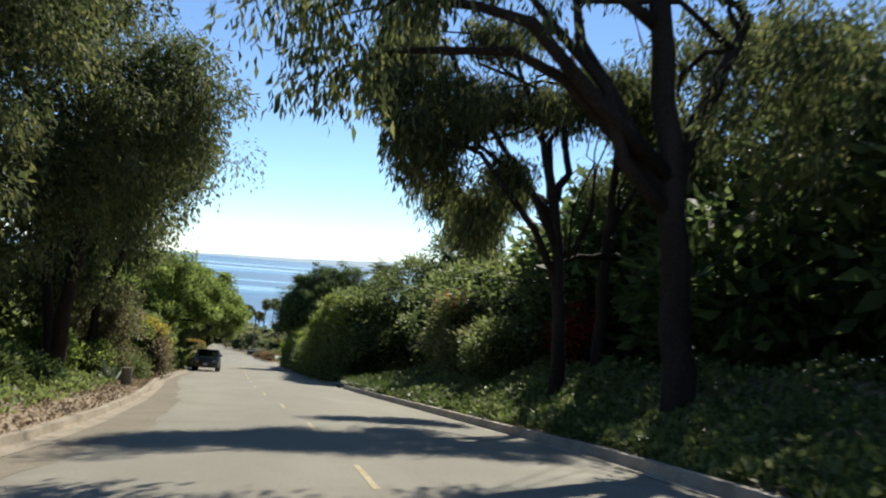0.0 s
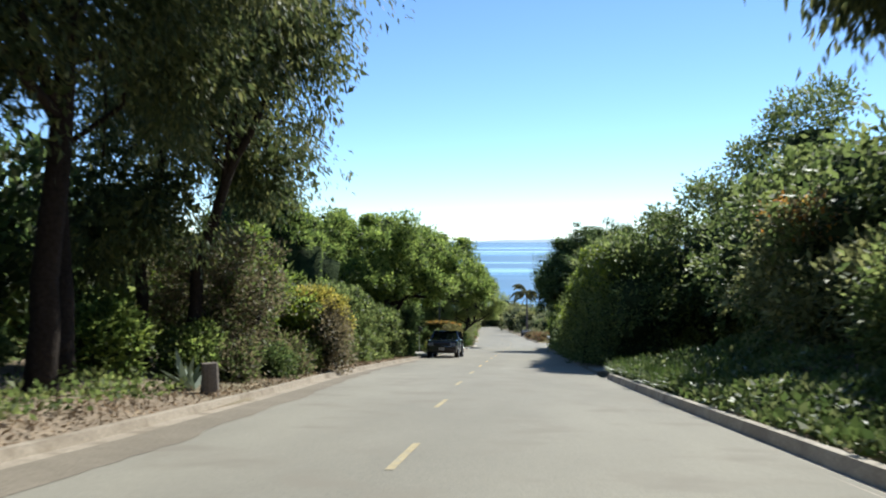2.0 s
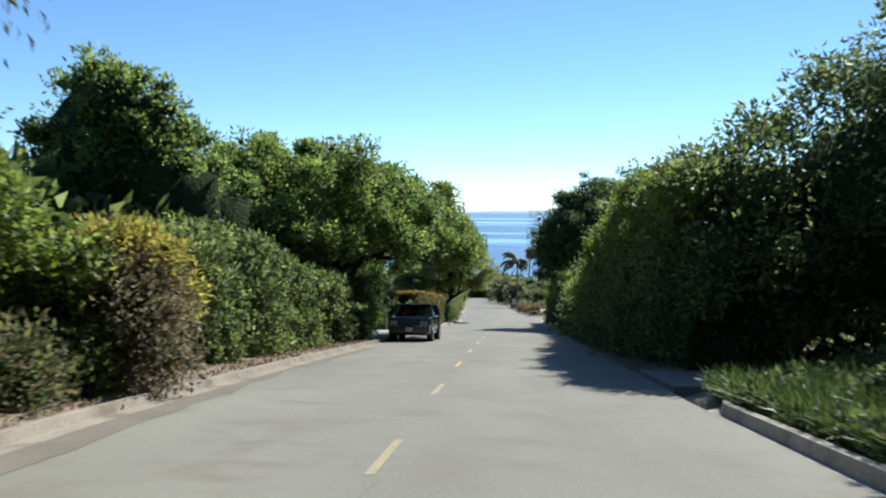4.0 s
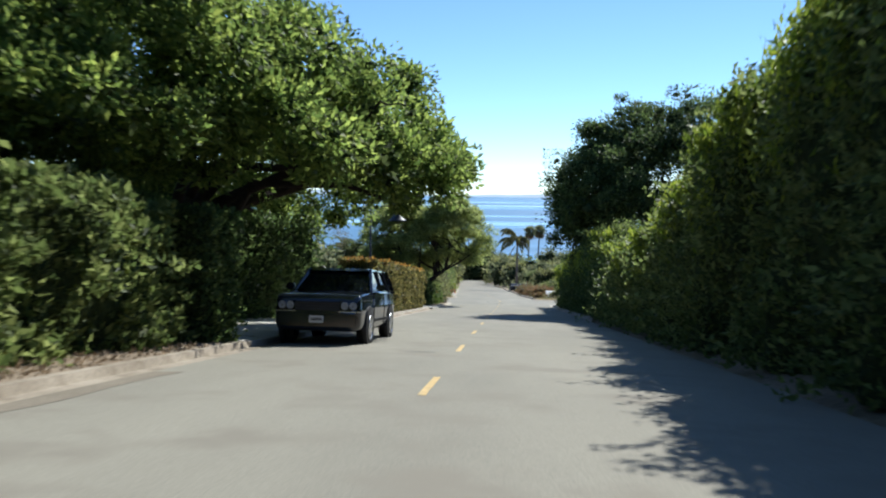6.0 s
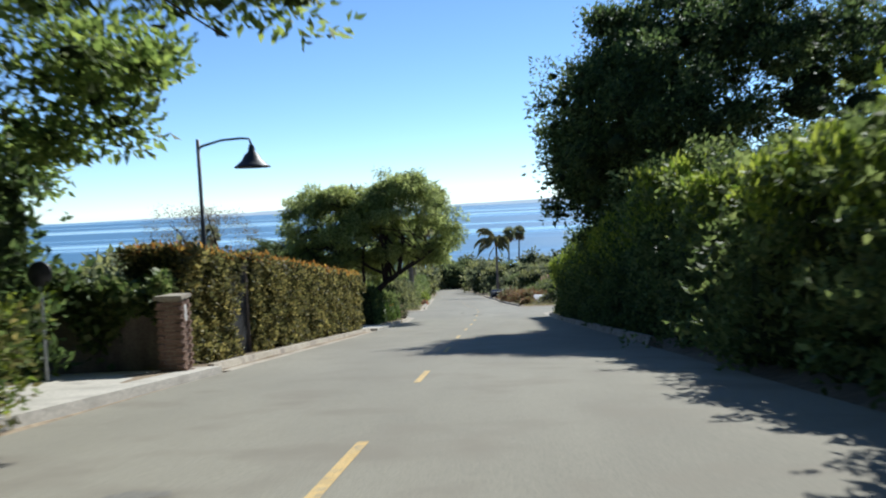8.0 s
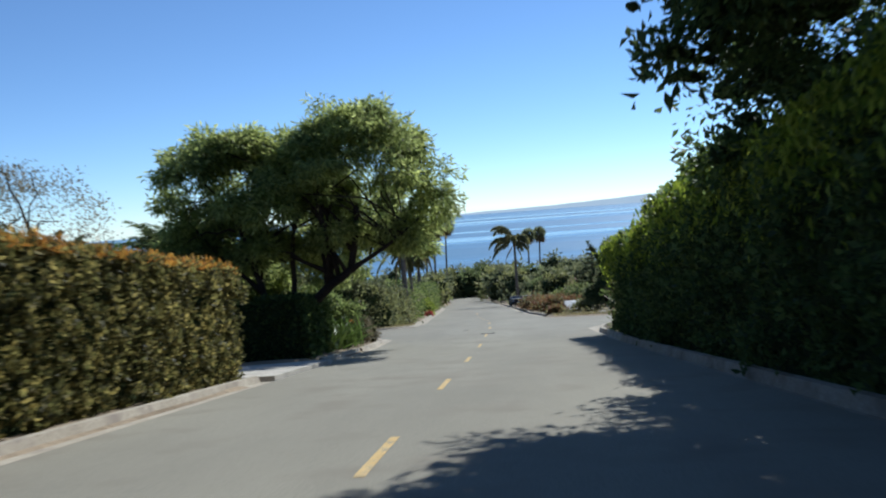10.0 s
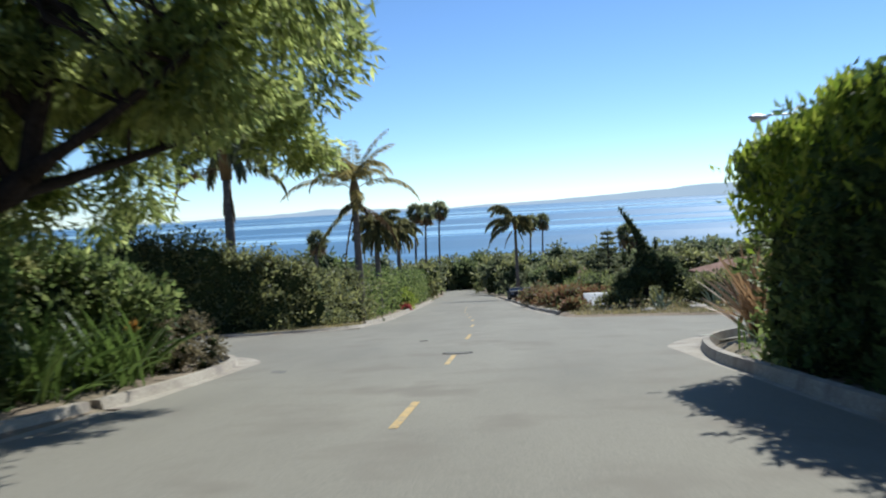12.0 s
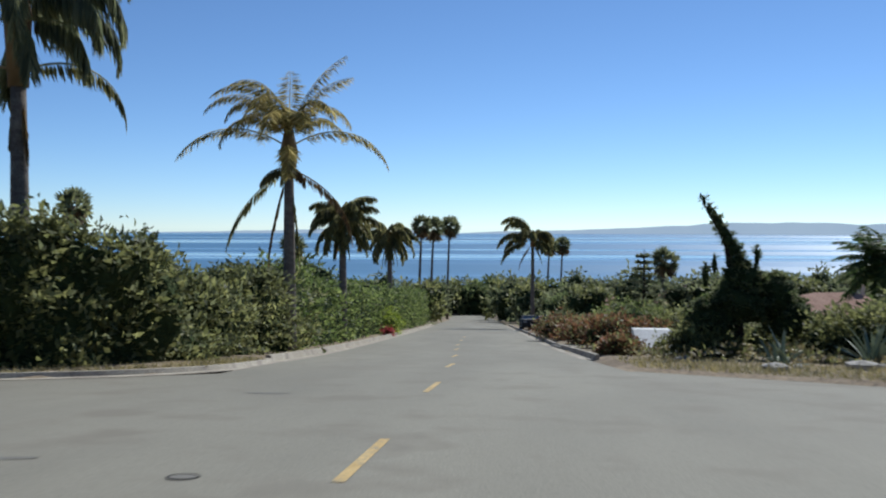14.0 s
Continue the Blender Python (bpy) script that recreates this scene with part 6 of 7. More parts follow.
# ---- the crossing and the lower road ----
shrub("shrub", "rust-tinged shrub above the ivy bank", (9.8, 34.6), [((0, 0, 1.6), (1.5, 1.8, 1.7)), ((0.4, 1.2, 1.2), (1.2, 1.4, 1.3))], 11000, 0.15, [LEAF["olive"]], 103, clumps=150, spread=0.26, core=0.5, solid=0.6)
shrub("shrub", "orange-tipped new shoots over the bank shrub", (9.7, 34.5), [((0, 0, 3.0), (1.1, 1.3, 0.4))], 1800, 0.13, [LEAF["rust"], LEAF["olive"], LEAF["twig"]], 104, stems=3, clumps=50, spread=0.22, core=0.0)
shrub("shrub", "rounded pale green shrub on the ivy bank", (9.6, 28.2), [((0, 0, 1.0), (1.3, 1.4, 1.1))], 8000, 0.14, LEAF["mid"], 105, clumps=100, spread=0.24, core=0.6, solid=0.6)
tree("bare_tree", "sparse half-bare twiggy tree behind the clipped hedge", (-13.6, 116, 0), [([(-13.6, 116, -0.2), (-13.5, 116, 2), (-13.2, 116, 4)], 0.14, 0.06), ([(-13.6, 116, 0.8), (-14.6, 116, 3), (-15.2, 116, 5)], 0.1, 0.04)],
     [((-13.4, 116, 5), (2.4, 2.2, 1.8)), ((-15.4, 116, 5.2), (2.0, 2.0, 1.8))], 5000, 0.11, LEAF["twig"], 106, clumps=160, spread=0.3, core=0.0, limbs=14)
shrub("shrub", "leafy green shrub at the street corner", (-5.4, 125.6), [((0, 0, 0.9), (0.9, 1.0, 1.0)), ((-0.8, 0.2, 1.3), (0.9, 1.0, 1.1))], 7000, 0.15, LEAF["mid"], 107, clumps=90, spread=0.22, core=0.5, solid=0.5)
for k, (x, y, h) in enumerate(((-10.5, 122.6, 4.6), (-12.5, 126, 3.6), (-8.6, 124.2, 3.4), (-14.4, 122, 4.6))):
    shrub("shrub", "tall mixed green shrub behind the corner planting", (x, y), [((0, 0, h * 0.4), (1.6, 1.6, h * 0.45)), ((0.8, 0.6, h * 0.65), (1.2, 1.2, h * 0.35))], 6000, 0.18, LEAF[("mid", "oak", "olive", "dark")[k]], 115 + k, clumps=100, spread=0.3, core=0.6, solid=0.6, group="corner shrubs")
rosette("flax", "large bronze flax clump with stiff striped blades", 7.6, 128.8, 110, 2.15, 0.085, LEAF["flax"], 121, 0.5, 1.5, 0.45, 0.2)
rosette("flax", "small green strap plant at the kerb corner", 6.6, 126.2, 24, 0.8, 0.05, LEAF["strap"], 122, 0.3, 1.4, 0.7, 0.15)
for k, (x, y) in enumerate(((-4.9, 121.5), (-4.6, 123), (-5.6, 122.6), (-4.9, 124.4), (-5.9, 124.6), (-6.5, 121.8))):
    clivia = rosette("strap_plant", "lush strappy green clivia at the corner", x, y, 70, 1.6, 0.075, LEAF["strap"], 130 + k, 0.55, 1.45, 0.95, 0.24, group="corner strap plants")
    if k in (3, 5):
        r2 = np.random.default_rng(150 + k)
        fp = np.array((0.3, -0.2, 1.0)) + r2.normal(0, 0.03, (60, 3))
        child("flower", quads_mesh("flower", leaves(fp, r2.normal(size=(60, 3)) + np.array((0, 0, 0.6)), 0.1, 0.5, r2), LEAF["rust"]), clivia, "orange flower head")
shrub("shrub", "sunlit pale green shrub behind the corner planting", (-6.8, 125), [((0, 0, 1.2), (1.3, 1.4, 1.2)), ((-1, -1, 2.0), (1.1, 1.2, 1.0))], 9000, 0.15, LEAF["mid"], 137, clumps=110, spread=0.25, core=0.5, solid=0.5)
shrub("shrub", "low brown-green shrub at the kerb tip", (-4.75, 126.4), [((0, 0, 0.4), (0.85, 1.0, 0.55))], 3600, 0.1, LEAF["twig"], 138, clumps=40, spread=0.15, core=0.6)
rng = np.random.default_rng(140)
n = 14000
x = rng.uniform(4.9, 30, n)
y = np.array([street_edges(a)[1] for a in x]) + 0.1 + rng.uniform(0, 1, n) ** 1.4 * 6.5
me = blades_mesh("dry_grass", np.stack([x, y * CS, -y * SN + height(x, y) + 0.03], -1), rng.uniform(0, 6.28, n), rng.uniform(0.4, 1.5, n), rng.uniform(0.08, 0.3, n), np.full(n, 0.02), rng.uniform(0.2, 1.2, n), LEAF["grass"], 2, rng)
tagged(new("dry_grass", me), "dry yellow grass strip along the side street", "grass", kind="stuff")

n = 2600
y = rng.uniform(141.6, 149, n)
x = np.interp(y, [141.6, 143.3, 145, 149], [-7.5, -5.6, -4.6, -4.5]) - np.abs(rng.normal(0, 0.5, n)) - 0.25
me = blades_mesh("dry_grass", np.stack([x, y * CS, -y * SN + height(x, y) - 0.02], -1), rng.uniform(0, 6.28, n), rng.uniform(0.4, 1.5, n), rng.uniform(0.08, 0.25, n), np.full(n, 0.02), rng.uniform(0.2, 1.2, n), LEAF["grass"], 2, rng)
tagged(new("dry_grass", me), "dry yellow grass tuft below the oleander hedge", "grass", kind="stuff")
shrub("bougainvillea", "small pink bougainvillea beside the lower kerb", (-7.4, 186), [((0, 0, 0.25), (0.35, 0.5, 0.28))], 700, 0.12, LEAF["red"], 141, clumps=30, spread=0.18, core=0.5)
shrub("shrub", "yellow-green shrub beside the lower kerb", (-8.2, 190), [((0, 0, 0.8), (1.1, 1.3, 0.9))], 4000, 0.16, LEAF["bright"], 142, clumps=60, spread=0.25, core=0.5, solid=0.6)
slab("driveway_verge", [(3.85, 167.6), (3.55, 171.8), (7.0, 173), (7.0, 169)], 0.05, "pale concrete driveway apron on the lower verge")


def rock(x, y, s, seed):
    rng = np.random.default_rng(seed)
    v, f = lump((0, 0, s * 0.25), (s, s * 0.8, s * 0.5), rng, 1.0, 2)
    tagged(new("rock", mesh_of("rock", v, [tuple(q) for q in f], [ROCK])), "pale garden boulder on the dry grass", "rock", "garden boulders").location = at(x, y)


for k, (x, y, s) in enumerate(((8.0, 147.5, 0.34), (10.4, 148.6, 0.42), (6.9, 153, 0.3), (13.5, 149.5, 0.3), (9.0, 149, 0.2), (16, 150, 0.3), (7.4, 156.5, 0.35), (11.4, 149.8, 0.22))):
    rock(x, y, s, 150 + k)
# wind-shaped cypress: a leaning, twisted spire above a dense skirt
spire = [((8.1, 156.0, 6.10), (0.04, 0.04, 0.13)), ((8.22, 156.0, 5.90), (0.08, 0.08, 0.18)), ((8.38, 156.0, 5.65), (0.12, 0.12, 0.2)), ((8.54, 156.0, 5.40), (0.14, 0.14, 0.22)), ((8.7, 156.0, 5.15), (0.18, 0.17, 0.24)), ((8.84, 156.0, 4.87), (0.19, 0.19, 0.26)), ((9.0, 156.0, 4.57), (0.21, 0.2, 0.28)), ((9.18, 156.0, 4.25), (0.26, 0.26, 0.3)), ((9.32, 156.0, 3.85), (0.36, 0.36, 0.36)),
         ((9.4, 156.0, 3.25), (0.7, 0.65, 0.6)), ((9.3, 156.0, 2.45), (1.15, 0.95, 0.8)), ((10.5, 156.1, 2.75), (0.75, 0.8, 0.8)), ((9.92, 156.0, 3.95), (0.09, 0.1, 0.42)), ((8.5, 155.9, 3.75), (0.1, 0.1, 0.36)), ((8.2, 155.9, 3.35), (0.13, 0.14, 0.42)), ((10.9, 156.3, 1.95), (1.0, 0.9, 0.8)), ((8.4, 155.9, 1.95), (0.95, 0.8, 0.7))]
tree("cypress", "dark wind-twisted cypress with a leaning spire", (9.2, 156, 0.5), [([(9.2, 156, 0.3), (9.3, 156, 2.7), (8.8, 156, 4.8), (8.3, 156, 5.7)], 0.2, 0.03)], spire, 16000, 0.1, [LEAF["dark"], LEAF["far"], LEAF["far"]], 160, clumps=800, spread=0.045, aspect=0.4, core=0.9, solid=0.85, limbs=0)
for k, (x, y, s, leaf) in enumerate(((6.2, 166, 1.1, "redshrub"), (7.6, 165, 0.9, "redshrub"), (5.6, 172, 1.1, "redshrub"), (5.6, 158.5, 0.45, "redshrub"), (4.6, 180, 1.2, "redshrub"), (7.9, 155.5, 0.75, "olive"), (12.4, 154, 1.3, "olive"), (14.6, 154, 1.5, "mid"), (17.2, 157, 2.2, "olive"), (20, 157, 2.0, "olive"), (23, 158, 2.2, "mid"), (12, 160, 1.2, "olive"), (10, 166, 1.4, "olive"), (9.4, 184, 1.8, "mid"), (27, 160, 2.0, "olive"))):
    shrub("shrub", "dusty rounded shrub on the lower verge" if leaf != "redshrub" else "reddish brown flowering shrub on the lower verge", (x, y), [((0, 0, 0.6 * s), (1.2 * s, 1.2 * s, 0.75 * s)), ((0.7 * s, 0.5 * s, 0.5 * s), (0.9 * s, 0.9 * s, 0.6 * s)), ((-0.6 * s, 0.3 * s, 0.5 * s), (0.9 * s, 0.9 * s, 0.6 * s))], 5500, 0.13 + 0.02 * s, [LEAF[leaf], LEAF["olive"], LEAF[leaf]], 170 + k, clumps=90, spread=0.24 * s ** 0.5, core=0.6, solid=0.6, group="lower verge shrubs")
for k, (x, y, s) in enumerate(((11.8, 151.5, 1.2), (13, 151.8, 1.0), (9.2, 151, 0.9), (15.2, 152, 1.0))):
    rosette("agave", "spiky blue-grey agave beside the cypress", x, y, 30, 1.2 * s, 0.1, LEAF["agave"], 190 + k, 0.2, 1.45, 0.4, 0.1, group="lower verge agaves")
# white wedge in place of a sloping driveway, tilted to catch the sun
root = thing("driveway_wedge", at(7.05, 159.5), "white wedge standing in for a pale sloping driveway", "wall")
child("wall_body", mesh_of("wall_body", *prism([(0, -0.3), (0, 0.3), (1.1, 0.85), (1.6, 0.85), (1.6, -0.3)], -0.7, 0.75), [WHITEPAINT]), root)

feather_palm("tall queen palm with long drooping fronds behind the hedge", -10.1, 146.5, 7.3, 201, green="palmgrey", r0=0.22, shaft=2.7, hang=1.6, pairs=140, leaflet=0.9, wide=0.09,
             plan=[(180 + d, e, ln * (0.86 if 110 < d < 250 else 0.97), bd) for d, e, ln, bd in ((-4, 1.0, 4.6, 2.3), (12, 1.25, 4.4, 3.0), (200, 1.2, 4.6, 3.1), (175, 1.0, 4.3, 2.9), (150, 1.3, 4.2, 2.8), (225, 1.25, 4.3, 3.0), (260, 1.15, 4.2, 3.0), (285, 1.3, 4.2, 2.9), (100, 1.2, 4.2, 2.9), (70, 1.3, 4.0, 2.7), (40, 1.15, 4.3, 3.0), (-40, 1.2, 4.3, 3.0), (-70, 1.1, 4.1, 3.0), (-20, 0.75, 4.2, 2.7), (24, 0.7, 4.2, 2.7), (190, 0.75, 4.3, 2.8), (165, 0.6, 4.1, 2.6), (215, 0.55, 4.0, 2.6), (60, 0.6, 3.9, 2.6), (120, 0.6, 3.9, 2.6), (-60, 0.55, 3.9, 2.6), (-95, 0.6, 3.9, 2.6), (0, 1.45, 3.8, 1.7), (180, 1.42, 3.7, 1.9), (90, 1.48, 3.6, 1.5), (-80, 1.4, 3.6, 2.0), (8, 0.2, 3.2, 2.0), (172, 0.2, 3.2, 2.0), (-50, 0.1, 3.0, 1.9), (130, 0.1, 3.0, 1.9))],
             dead_plan=[(4, 0.35, 3.6, 2.1), (-25, -1.35, 2.2, 0.15), (200, -1.4, 1.8, 0.1), (176, 0.35, 3.4, 2.1)])
feather_palm("queen palm with arching golden-green fronds", -6.34, 157, 6.95, 202, green="palmgold", r0=0.21, shaft=1.5, hang=0.6, pairs=120, leaflet=0.56, wide=0.075,
             plan=[(180, 0.55, 4.7, 1.6), (4, 0.55, 4.3, 1.9), (172, 1.3, 4.2, 2.1), (160, 1.4, 3.9, 1.9), (195, 1.2, 3.9, 2.3), (8, 1.28, 3.7, 0.8), (-5, 1.2, 3.4, 1.2), (90, 1.0, 3.6, 2.0), (270, 0.9, 3.5, 2.2), (240, 1.0, 3.2, 2.5), (300, 1.0, 3.2, 2.5), (130, 1.0, 3.3, 2.4), (50, 1.0, 3.3, 2.4), (285, 0.3, 3.0, 1.9), (90, 1.52, 2.4, 0.15), (150, 1.3, 3.4, 2.6), (30, 1.25, 3.3, 2.7), (210, 1.3, 3.3, 2.8), (330, 1.3, 3.2, 2.8), (255, 1.35, 3.2, 2.6), (110, 1.3, 3.2, 2.6), (185, 0.95, 3.4, 2.6)],
             dead_plan=[(184, -0.55, 3.9, 0.9), (200, -1.25, 3.9, 0.3), (-8, -1.4, 3.7, 0.15), (10, -0.4, 3.8, 1.2), (225, 0.0, 1.4, 1.2), (315, 0.0, 1.4, 1.2), (270, 0.0, 1.3, 1.2)])
feather_palm("bushy queen palm further down the road", -7.6, 172, 6.9, 203, 30, 2.4, 0.2, 9, -0.5, 1.4, 2.2, hang=1.1, pairs=80, leaflet=0.6, wide=0.13)
feather_palm("queen palm with wide fronds further down", -10.3, 205, 9.7, 205, 26, 3.2, 0.24, 6, -0.6, 1.3, 2.2, hang=1.1, pairs=80, leaflet=0.75, wide=0.15)
feather_palm("queen palm on the far side of the road", 3.0, 224, 11.1, 206, r0=0.22, shaft=1.2, hang=1.2, pairs=90, leaflet=1.0, wide=0.16,
             plan=[(180, 1.35, 5.0, 2.4), (170, 1.25, 4.6, 2.6), (185, 0.6, 5.0, 2.1), (190, 0.0, 4.8, 1.5), (160, 0.4, 4.4, 2.0), (0, 0.9, 3.4, 2.8), (20, 0.6, 3.4, 2.6), (-30, 0.9, 3.4, 2.8), (60, 1.0, 3.4, 2.8), (-90, 1.0, 3.4, 2.8), (110, 1.0, 3.6, 2.8), (-130, 1.0, 3.6, 2.8), (10, 0.1, 3.0, 1.8), (-60, 0.2, 3.0, 1.8)], dead_plan=[(0, -0.9, 2.6, 0.6), (180, -0.8, 3.4, 0.7), (270, -0.9, 2.6, 0.6)])
feather_palm("squat date palm with a wide grey-green crown", 24.4, 182, 5.2, 207, 44, 3.5, 0.4, 0, -0.4, 1.45, 1.3, "date_palm", hang=0.4, wide=0.14, green="dark")
feather_palm("tall date palm rising behind the hedge", 14.8, 90, 10.0, 209, 36, 2.6, 0.3, 0, -0.3, 1.45, 1.2, "date_palm", hang=0.3, green="farmid")
feather_palm("date palm behind the clipped hedge", -12.3, 125, 3.9, 208, 30, 2.3, 0.3, 0, -0.2, 1.4, 1.1, "date_palm", hang=0.3, green="farmid")
for k, (x, y, top, r) in enumerate(((-13.4, 298, 22.4, 2.0), (-14.4, 277, 19.4, 1.9), (-15.4, 268, 18.8, 1.7), (7.0, 316, 20.4, 1.9), (10.2, 324, 21.2, 1.9), (17.4, 225, 9.6, 1.5), (-47, 215, 14.4, 1.8), (-20, 205, 9.2, 1.2))):
    fan_palm("tall thin fan palm against the sea", x, y, top, 220 + k, r, 0.25)


def norfolk(x, y, top):
    rng = np.random.default_rng(240)
    g = float(height(x, y))
    h = top - g
    root = thing("norfolk_pine", at(x, y), "tiered dark pine standing among the far trees", "tree")
    child("trunk", mesh_of("trunk", *tube([(0, 0, -0.2), (0, 0, h * 0.5), (0, 0, h)], [0.25, 0.15, 0.03], 8), [BARK]), root)
    pos, ax = [], []
    for i in range(9):
        z = h * (0.3 + 0.075 * i)
        r = 2.4 * (1 - i / 9.5)
        for b in range(6):
            a = b * 1.047 + i * 0.5
            for k in range(26):
                q = rng.uniform(0.1, 1)
                pos.append((math.cos(a) * r * q + rng.normal() * 0.1, math.sin(a) * r * q + rng.normal() * 0.1, z + 0.1 * q + rng.normal() * 0.06))
                ax.append((math.cos(a) + rng.normal() * 0.6, math.sin(a) + rng.normal() * 0.6, 0.2))
    child("crown", quads_mesh("crown", leaves(np.array(pos), np.array(ax), 0.4, 0.4, rng), LEAF["far"]), root)


norfolk(13.6, 211, 9.6)


def house(x, y, w, d, h, yaw, seed):
    root = thing("house", at(x, y), "pale stucco house with a clay tile hip roof", "house", "houses below the road")
    root.rotation_euler = (0, 0, radians(yaw))
    child("walls", mesh_of("walls", *prism([(-d / 2, -1.5), (-d / 2, h), (d / 2, h), (d / 2, -1.5)], -w / 2, w / 2), [STUCCO]), root)
    a, b, e = w / 2 + 0.6, d / 2 + 0.6, max(w, d) / 2 - d / 2 + 0.3
    v = [(-a, -b, h), (a, -b, h), (a, b, h), (-a, b, h), (-e, 0, h + d * 0.2), (e, 0, h + d * 0.2), (-a, -b, h - 0.15), (a, -b, h - 0.15), (a, b, h - 0.15), (-a, b, h - 0.15)]
    roof = child("roof", mesh_of("roof", v, [(0, 1, 5, 4), (1, 2, 5), (2, 3, 4, 5), (3, 0, 4), (0, 1, 7, 6), (1, 2, 8, 7), (2, 3, 9, 8), (3, 0, 6, 9), (6, 7, 8, 9)], [TILE]), root, "faded clay tile roof")
    part("chimney", box(bmesh.new(), (w * 0.2, -0.4, h), (w * 0.2 + 0.7, 0.3, h + d * 0.2 + 0.6), 0.03), STUCCO, roof)
    for k in range(4):
        xx = -w / 2 + w * (k + 0.5) / 4
        win = part("window", box(bmesh.new(), (xx - 0.6, -d / 2 - 0.05, h - 1.7), (xx + 0.6, -d / 2 + 0.05, h - 0.5), 0.02), WHITEPAINT, root)
        part("pane", box(bmesh.new(), (xx - 0.52, -d / 2 - 0.065, h - 1.62), (xx + 0.52, -d / 2 - 0.04, h - 0.58)), WINDOW, win)


house(26, 196, 9, 6.5, 2.3, 14, 1)
house(38, 186, 14, 9, 3.4, -8, 2)
house(19, 236, 14, 9, 3.0, 20, 3)
house(-32, 214, 15, 10, 3.0, -12, 4)
house(34, 262, 14, 9, 3.2, 5, 5)

# ---- woods between the road and the sea ----
templates = []
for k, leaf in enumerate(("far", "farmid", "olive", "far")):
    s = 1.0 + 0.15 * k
    t0 = tree("tree", "rounded haze-pale green tree on the slope to the sea", (-60.0 - 6 * k, 300, 3.8), [([(-60.0 - 6 * k, 300, 3.4), (-60 - 6 * k, 300, 6.4)], 0.2, 0.1)],
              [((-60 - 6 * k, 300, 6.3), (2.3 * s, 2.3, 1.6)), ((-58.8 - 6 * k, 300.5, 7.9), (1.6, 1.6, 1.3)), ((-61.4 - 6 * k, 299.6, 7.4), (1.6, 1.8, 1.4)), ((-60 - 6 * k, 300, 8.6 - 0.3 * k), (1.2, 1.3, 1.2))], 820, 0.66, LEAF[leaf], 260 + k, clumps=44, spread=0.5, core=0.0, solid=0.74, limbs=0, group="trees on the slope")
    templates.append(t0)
rng = np.random.default_rng(300)
count = 0
while count < 190:
    y = 165 + 240 * rng.uniform() ** 1.1
    x = rng.uniform(-0.62, 0.6) * (y - 75)
    lo, hi = edge(LEFT, y), edge(RIGHT, y)
    if y < 205 and -12 < x < 12.5 or lo - 3 < x < hi + 3 and y < 335:
        continue
    if 15 < x < 46 and 176 < y < 201:
        continue
    s = rng.uniform(0.6, 1.15) * (0.75 if y < 200 else 1.5)
    roof = 5.3 + (y - 180) * 0.08 - float(height(x, y)) + rng.uniform(-2.4, 0.6)
    s = min(s, roof / 6.0)
    if s < 0.3:
        continue
    copy_thing(templates[rng.integers(4)], Matrix.Translation(at(x, y, -0.2)) @ pose(0, 0, 0, 0, 0, rng.uniform(0, 360)) @ Matrix.Diagonal((s * rng.uniform(0.9, 1.25), s * 1.1, s * rng.uniform(0.8, 1.15), 1)))
    count += 1


def scrub(rng, n):
    y = 186 + 260 * rng.uniform(size=n) ** 1.4
    x = rng.uniform(-0.7, 0.7, n) * (y - 70)
    lo, hi = edge(LEFT, y), edge(RIGHT, y)
    x = np.where((x > lo - 1.5) & (x < hi + 1.2), np.where(rng.uniform(size=n) < 0.5, lo - 1.5 - np.abs(rng.normal(0, 8, n)), hi + 1.5 + np.abs(rng.normal(0, 8, n))), x)
    return x, y


# gardens seen over the clipped hedge
for k in range(36):
    y = rng.uniform(100, 127) if k % 2 else rng.uniform(148, 185)
    x = -12 - rng.uniform(0, 1) ** 1.3 * (0.35 * y - 12)
    s = rng.uniform(0.42, 0.66) * (1.1 if y < 130 else 1.3)
    copy_thing(templates[rng.integers(4)], Matrix.Translation(at(x, y, -0.4 * s)) @ pose(0, 0, 0, 0, 0, rng.uniform(0, 360)) @ Matrix.Diagonal((s * 1.3, s * 1.3, s, 1)))

for k, (x, y, s) in enumerate(((-13.2, 112, 0.74), (-15.6, 118, 0.8), (-18.6, 119, 0.84), (-12.4, 104, 0.64), (-14.6, 108, 0.68), (-21.4, 122, 0.92), (-17.2, 113, 0.75), (-11.6, 99, 0.52))):
    copy_thing(templates[k % 4], Matrix.Translation(at(x, y, -0.2)) @ pose(0, 0, 0, 0, 0, k * 67) @ Matrix.Diagonal((s * 1.15, s * 1.15, s, 1)))

# trees that flank and close the lower end of the road
for x, y, s in ((0.6, 268, 1.3), (3.4, 255, 1.0), (-0.4, 285, 1.5), (-15.2, 262, 1.25), (-14.4, 246, 1.0), (-16.5, 288, 1.5), (-10.5, 340, 1.6), (-14, 345, 1.7), (-6.5, 346, 1.8), (-18, 335, 1.6), (-1.5, 318, 1.7), (4, 300, 1.5), (5.6, 238, 0.85), (-13.6, 232, 0.9), (7, 230, 0.8)):
    copy_thing(templates[int(abs(x * 7)) % 4], Matrix.Translation(at(x, y, -1.6 * s)) @ pose(0, 0, 0, 0, 0, x * 50) @ Matrix.Diagonal((s * 1.05, s, s * 1.15, 1)))

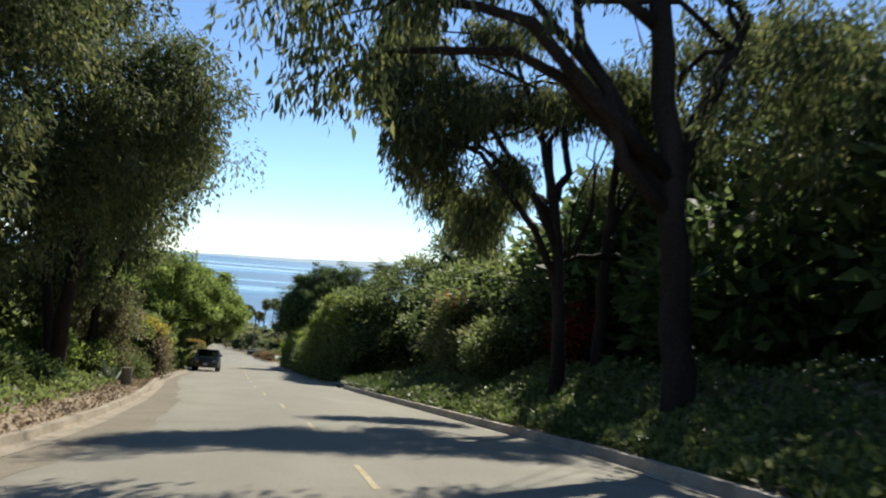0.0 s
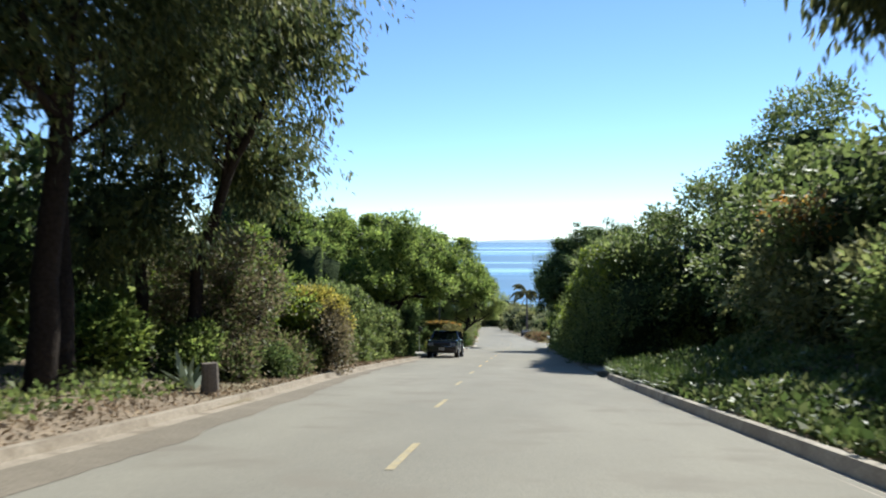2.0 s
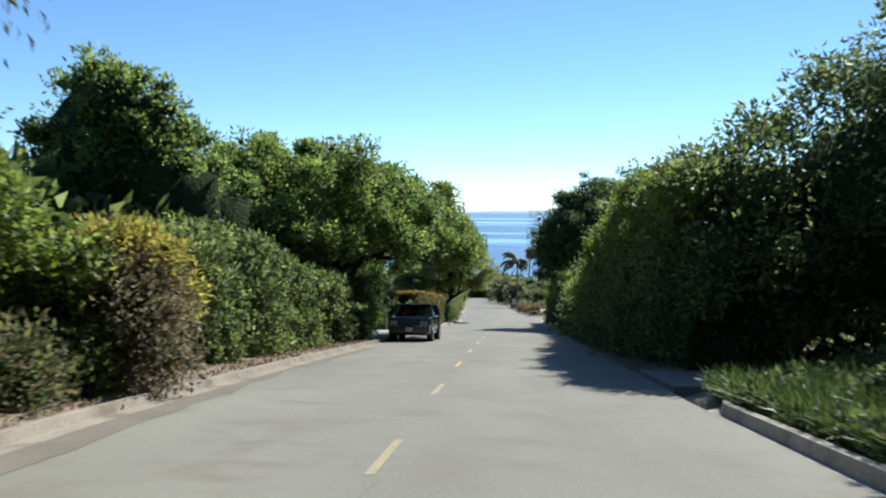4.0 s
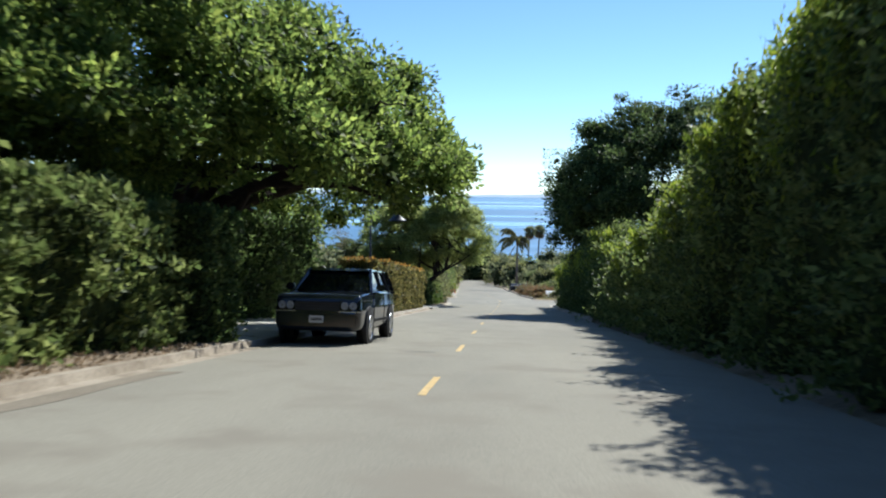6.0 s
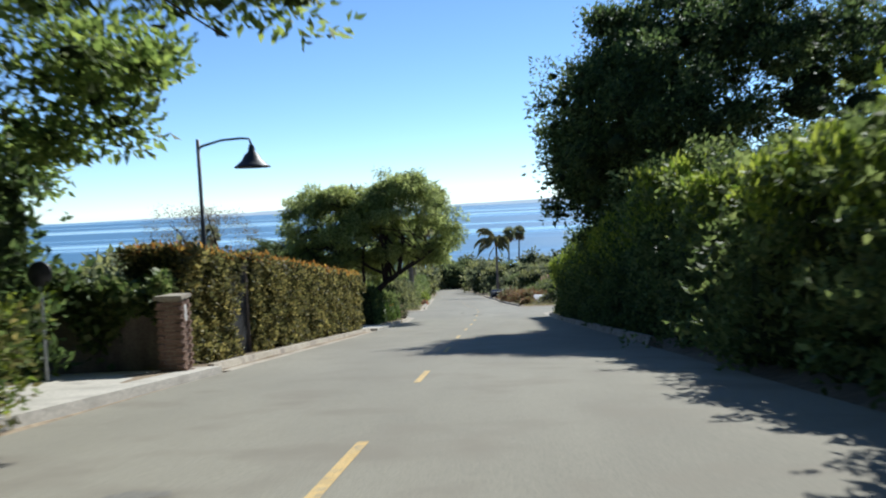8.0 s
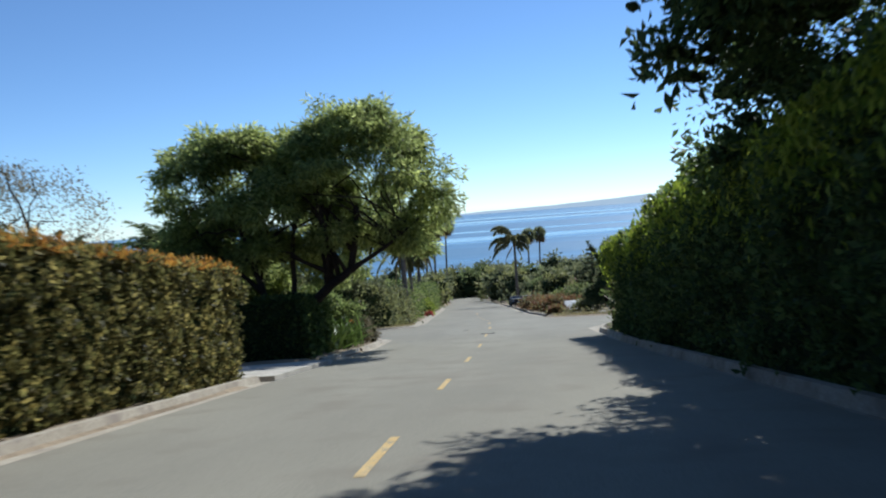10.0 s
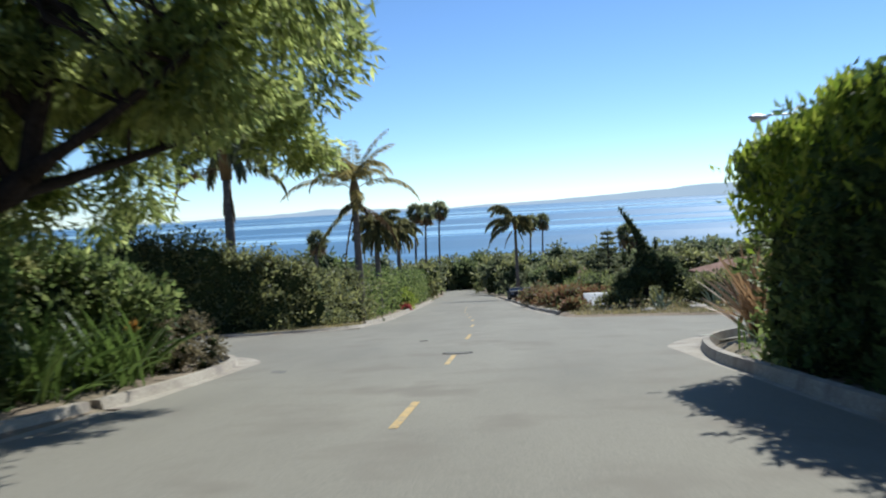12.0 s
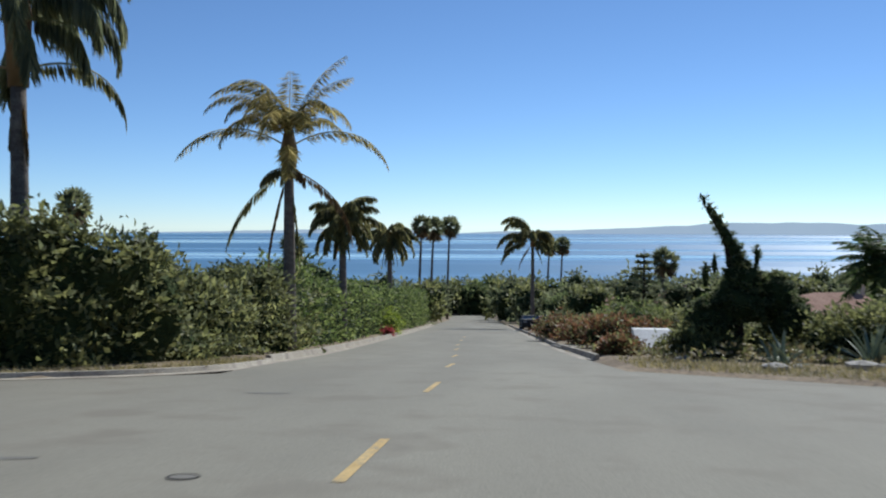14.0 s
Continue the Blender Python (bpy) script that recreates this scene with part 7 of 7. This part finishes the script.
# gardens on both sides of the upper road, out of the camera's sight but for gaps
count = 0
while count < 46:
    y, side = rng.uniform(-15, 140), rng.choice((-1, 1))
    x = side * rng.uniform(21, 75)
    if 124 < y < 146:
        continue
    s = rng.uniform(0.5, 0.85)
    copy_thing(templates[rng.integers(4)], Matrix.Translation(at(x, y, -0.2)) @ pose(0, 0, 0, 0, 0, rng.uniform(0, 360)) @ Matrix.Diagonal((s * 1.15, s * 1.1, s * rng.uniform(0.8, 1.1), 1)))
    count += 1
cover("garden_weeds", "patchy dry weeds and low plants behind the hedges", 26000, lambda r, n: (lambda y, s: (np.where(s < 0.5, edge(LEFT, y) - 6 - np.abs(r.normal(0, 22, n)), edge(RIGHT, y) + 7 + np.abs(r.normal(0, 22, n))), y))(r.uniform(-20, 126, n), r.uniform(size=n)), 0.35, [LEAF["olive"], LEAF["grass"], LEAF["mid"]], 312, 0.35, 0.4)
cover("scrub", "low haze-pale scrub between the far trees", 30000, scrub, 0.75, LEAF["far"], 310, 2.0, 0.5)
cover("scrub", "low dusty scrub and dry weeds below the crossing", 26000, lambda r, n: (lambda y, s: (np.where(s < 0.45, edge(LEFT, y) - 3 - np.abs(r.normal(0, 9, n)), edge(RIGHT, y) + 1.6 + np.abs(r.normal(0, 10, n)) + np.where(y < 152, 3, 0)), y))(r.uniform(150, 192, n), r.uniform(size=n)), 0.2, [LEAF["olive"], LEAF["grass"], LEAF["twig"]], 311, 0.6, 0.4)
for k, (x, y, s) in enumerate(((-11, 150.5, 1.1), (-16, 151, 1.2), (-21, 152, 1.1), (-9, 160, 1.0), (-13, 128.0, 1.2), (-22, 118, 1.5), (-18, 104, 1.3), (-14, 96, 1.2), (-24, 108, 1.4), (-30, 126, 1.4))):
    shrub("shrub", "mixed olive green garden shrub behind the hedge", (x, y), [((0, 0, 0.9 * s), (1.5 * s, 1.6 * s, 1.0 * s)), ((1.2 * s, 0.4, 0.8 * s), (1.3 * s, 1.2 * s, 0.9 * s))], 5000, 0.2, LEAF[("olive", "mid", "twig")[k % 3]], 320 + k, clumps=90, spread=0.32, core=0.6, solid=0.6, group="garden shrubs")
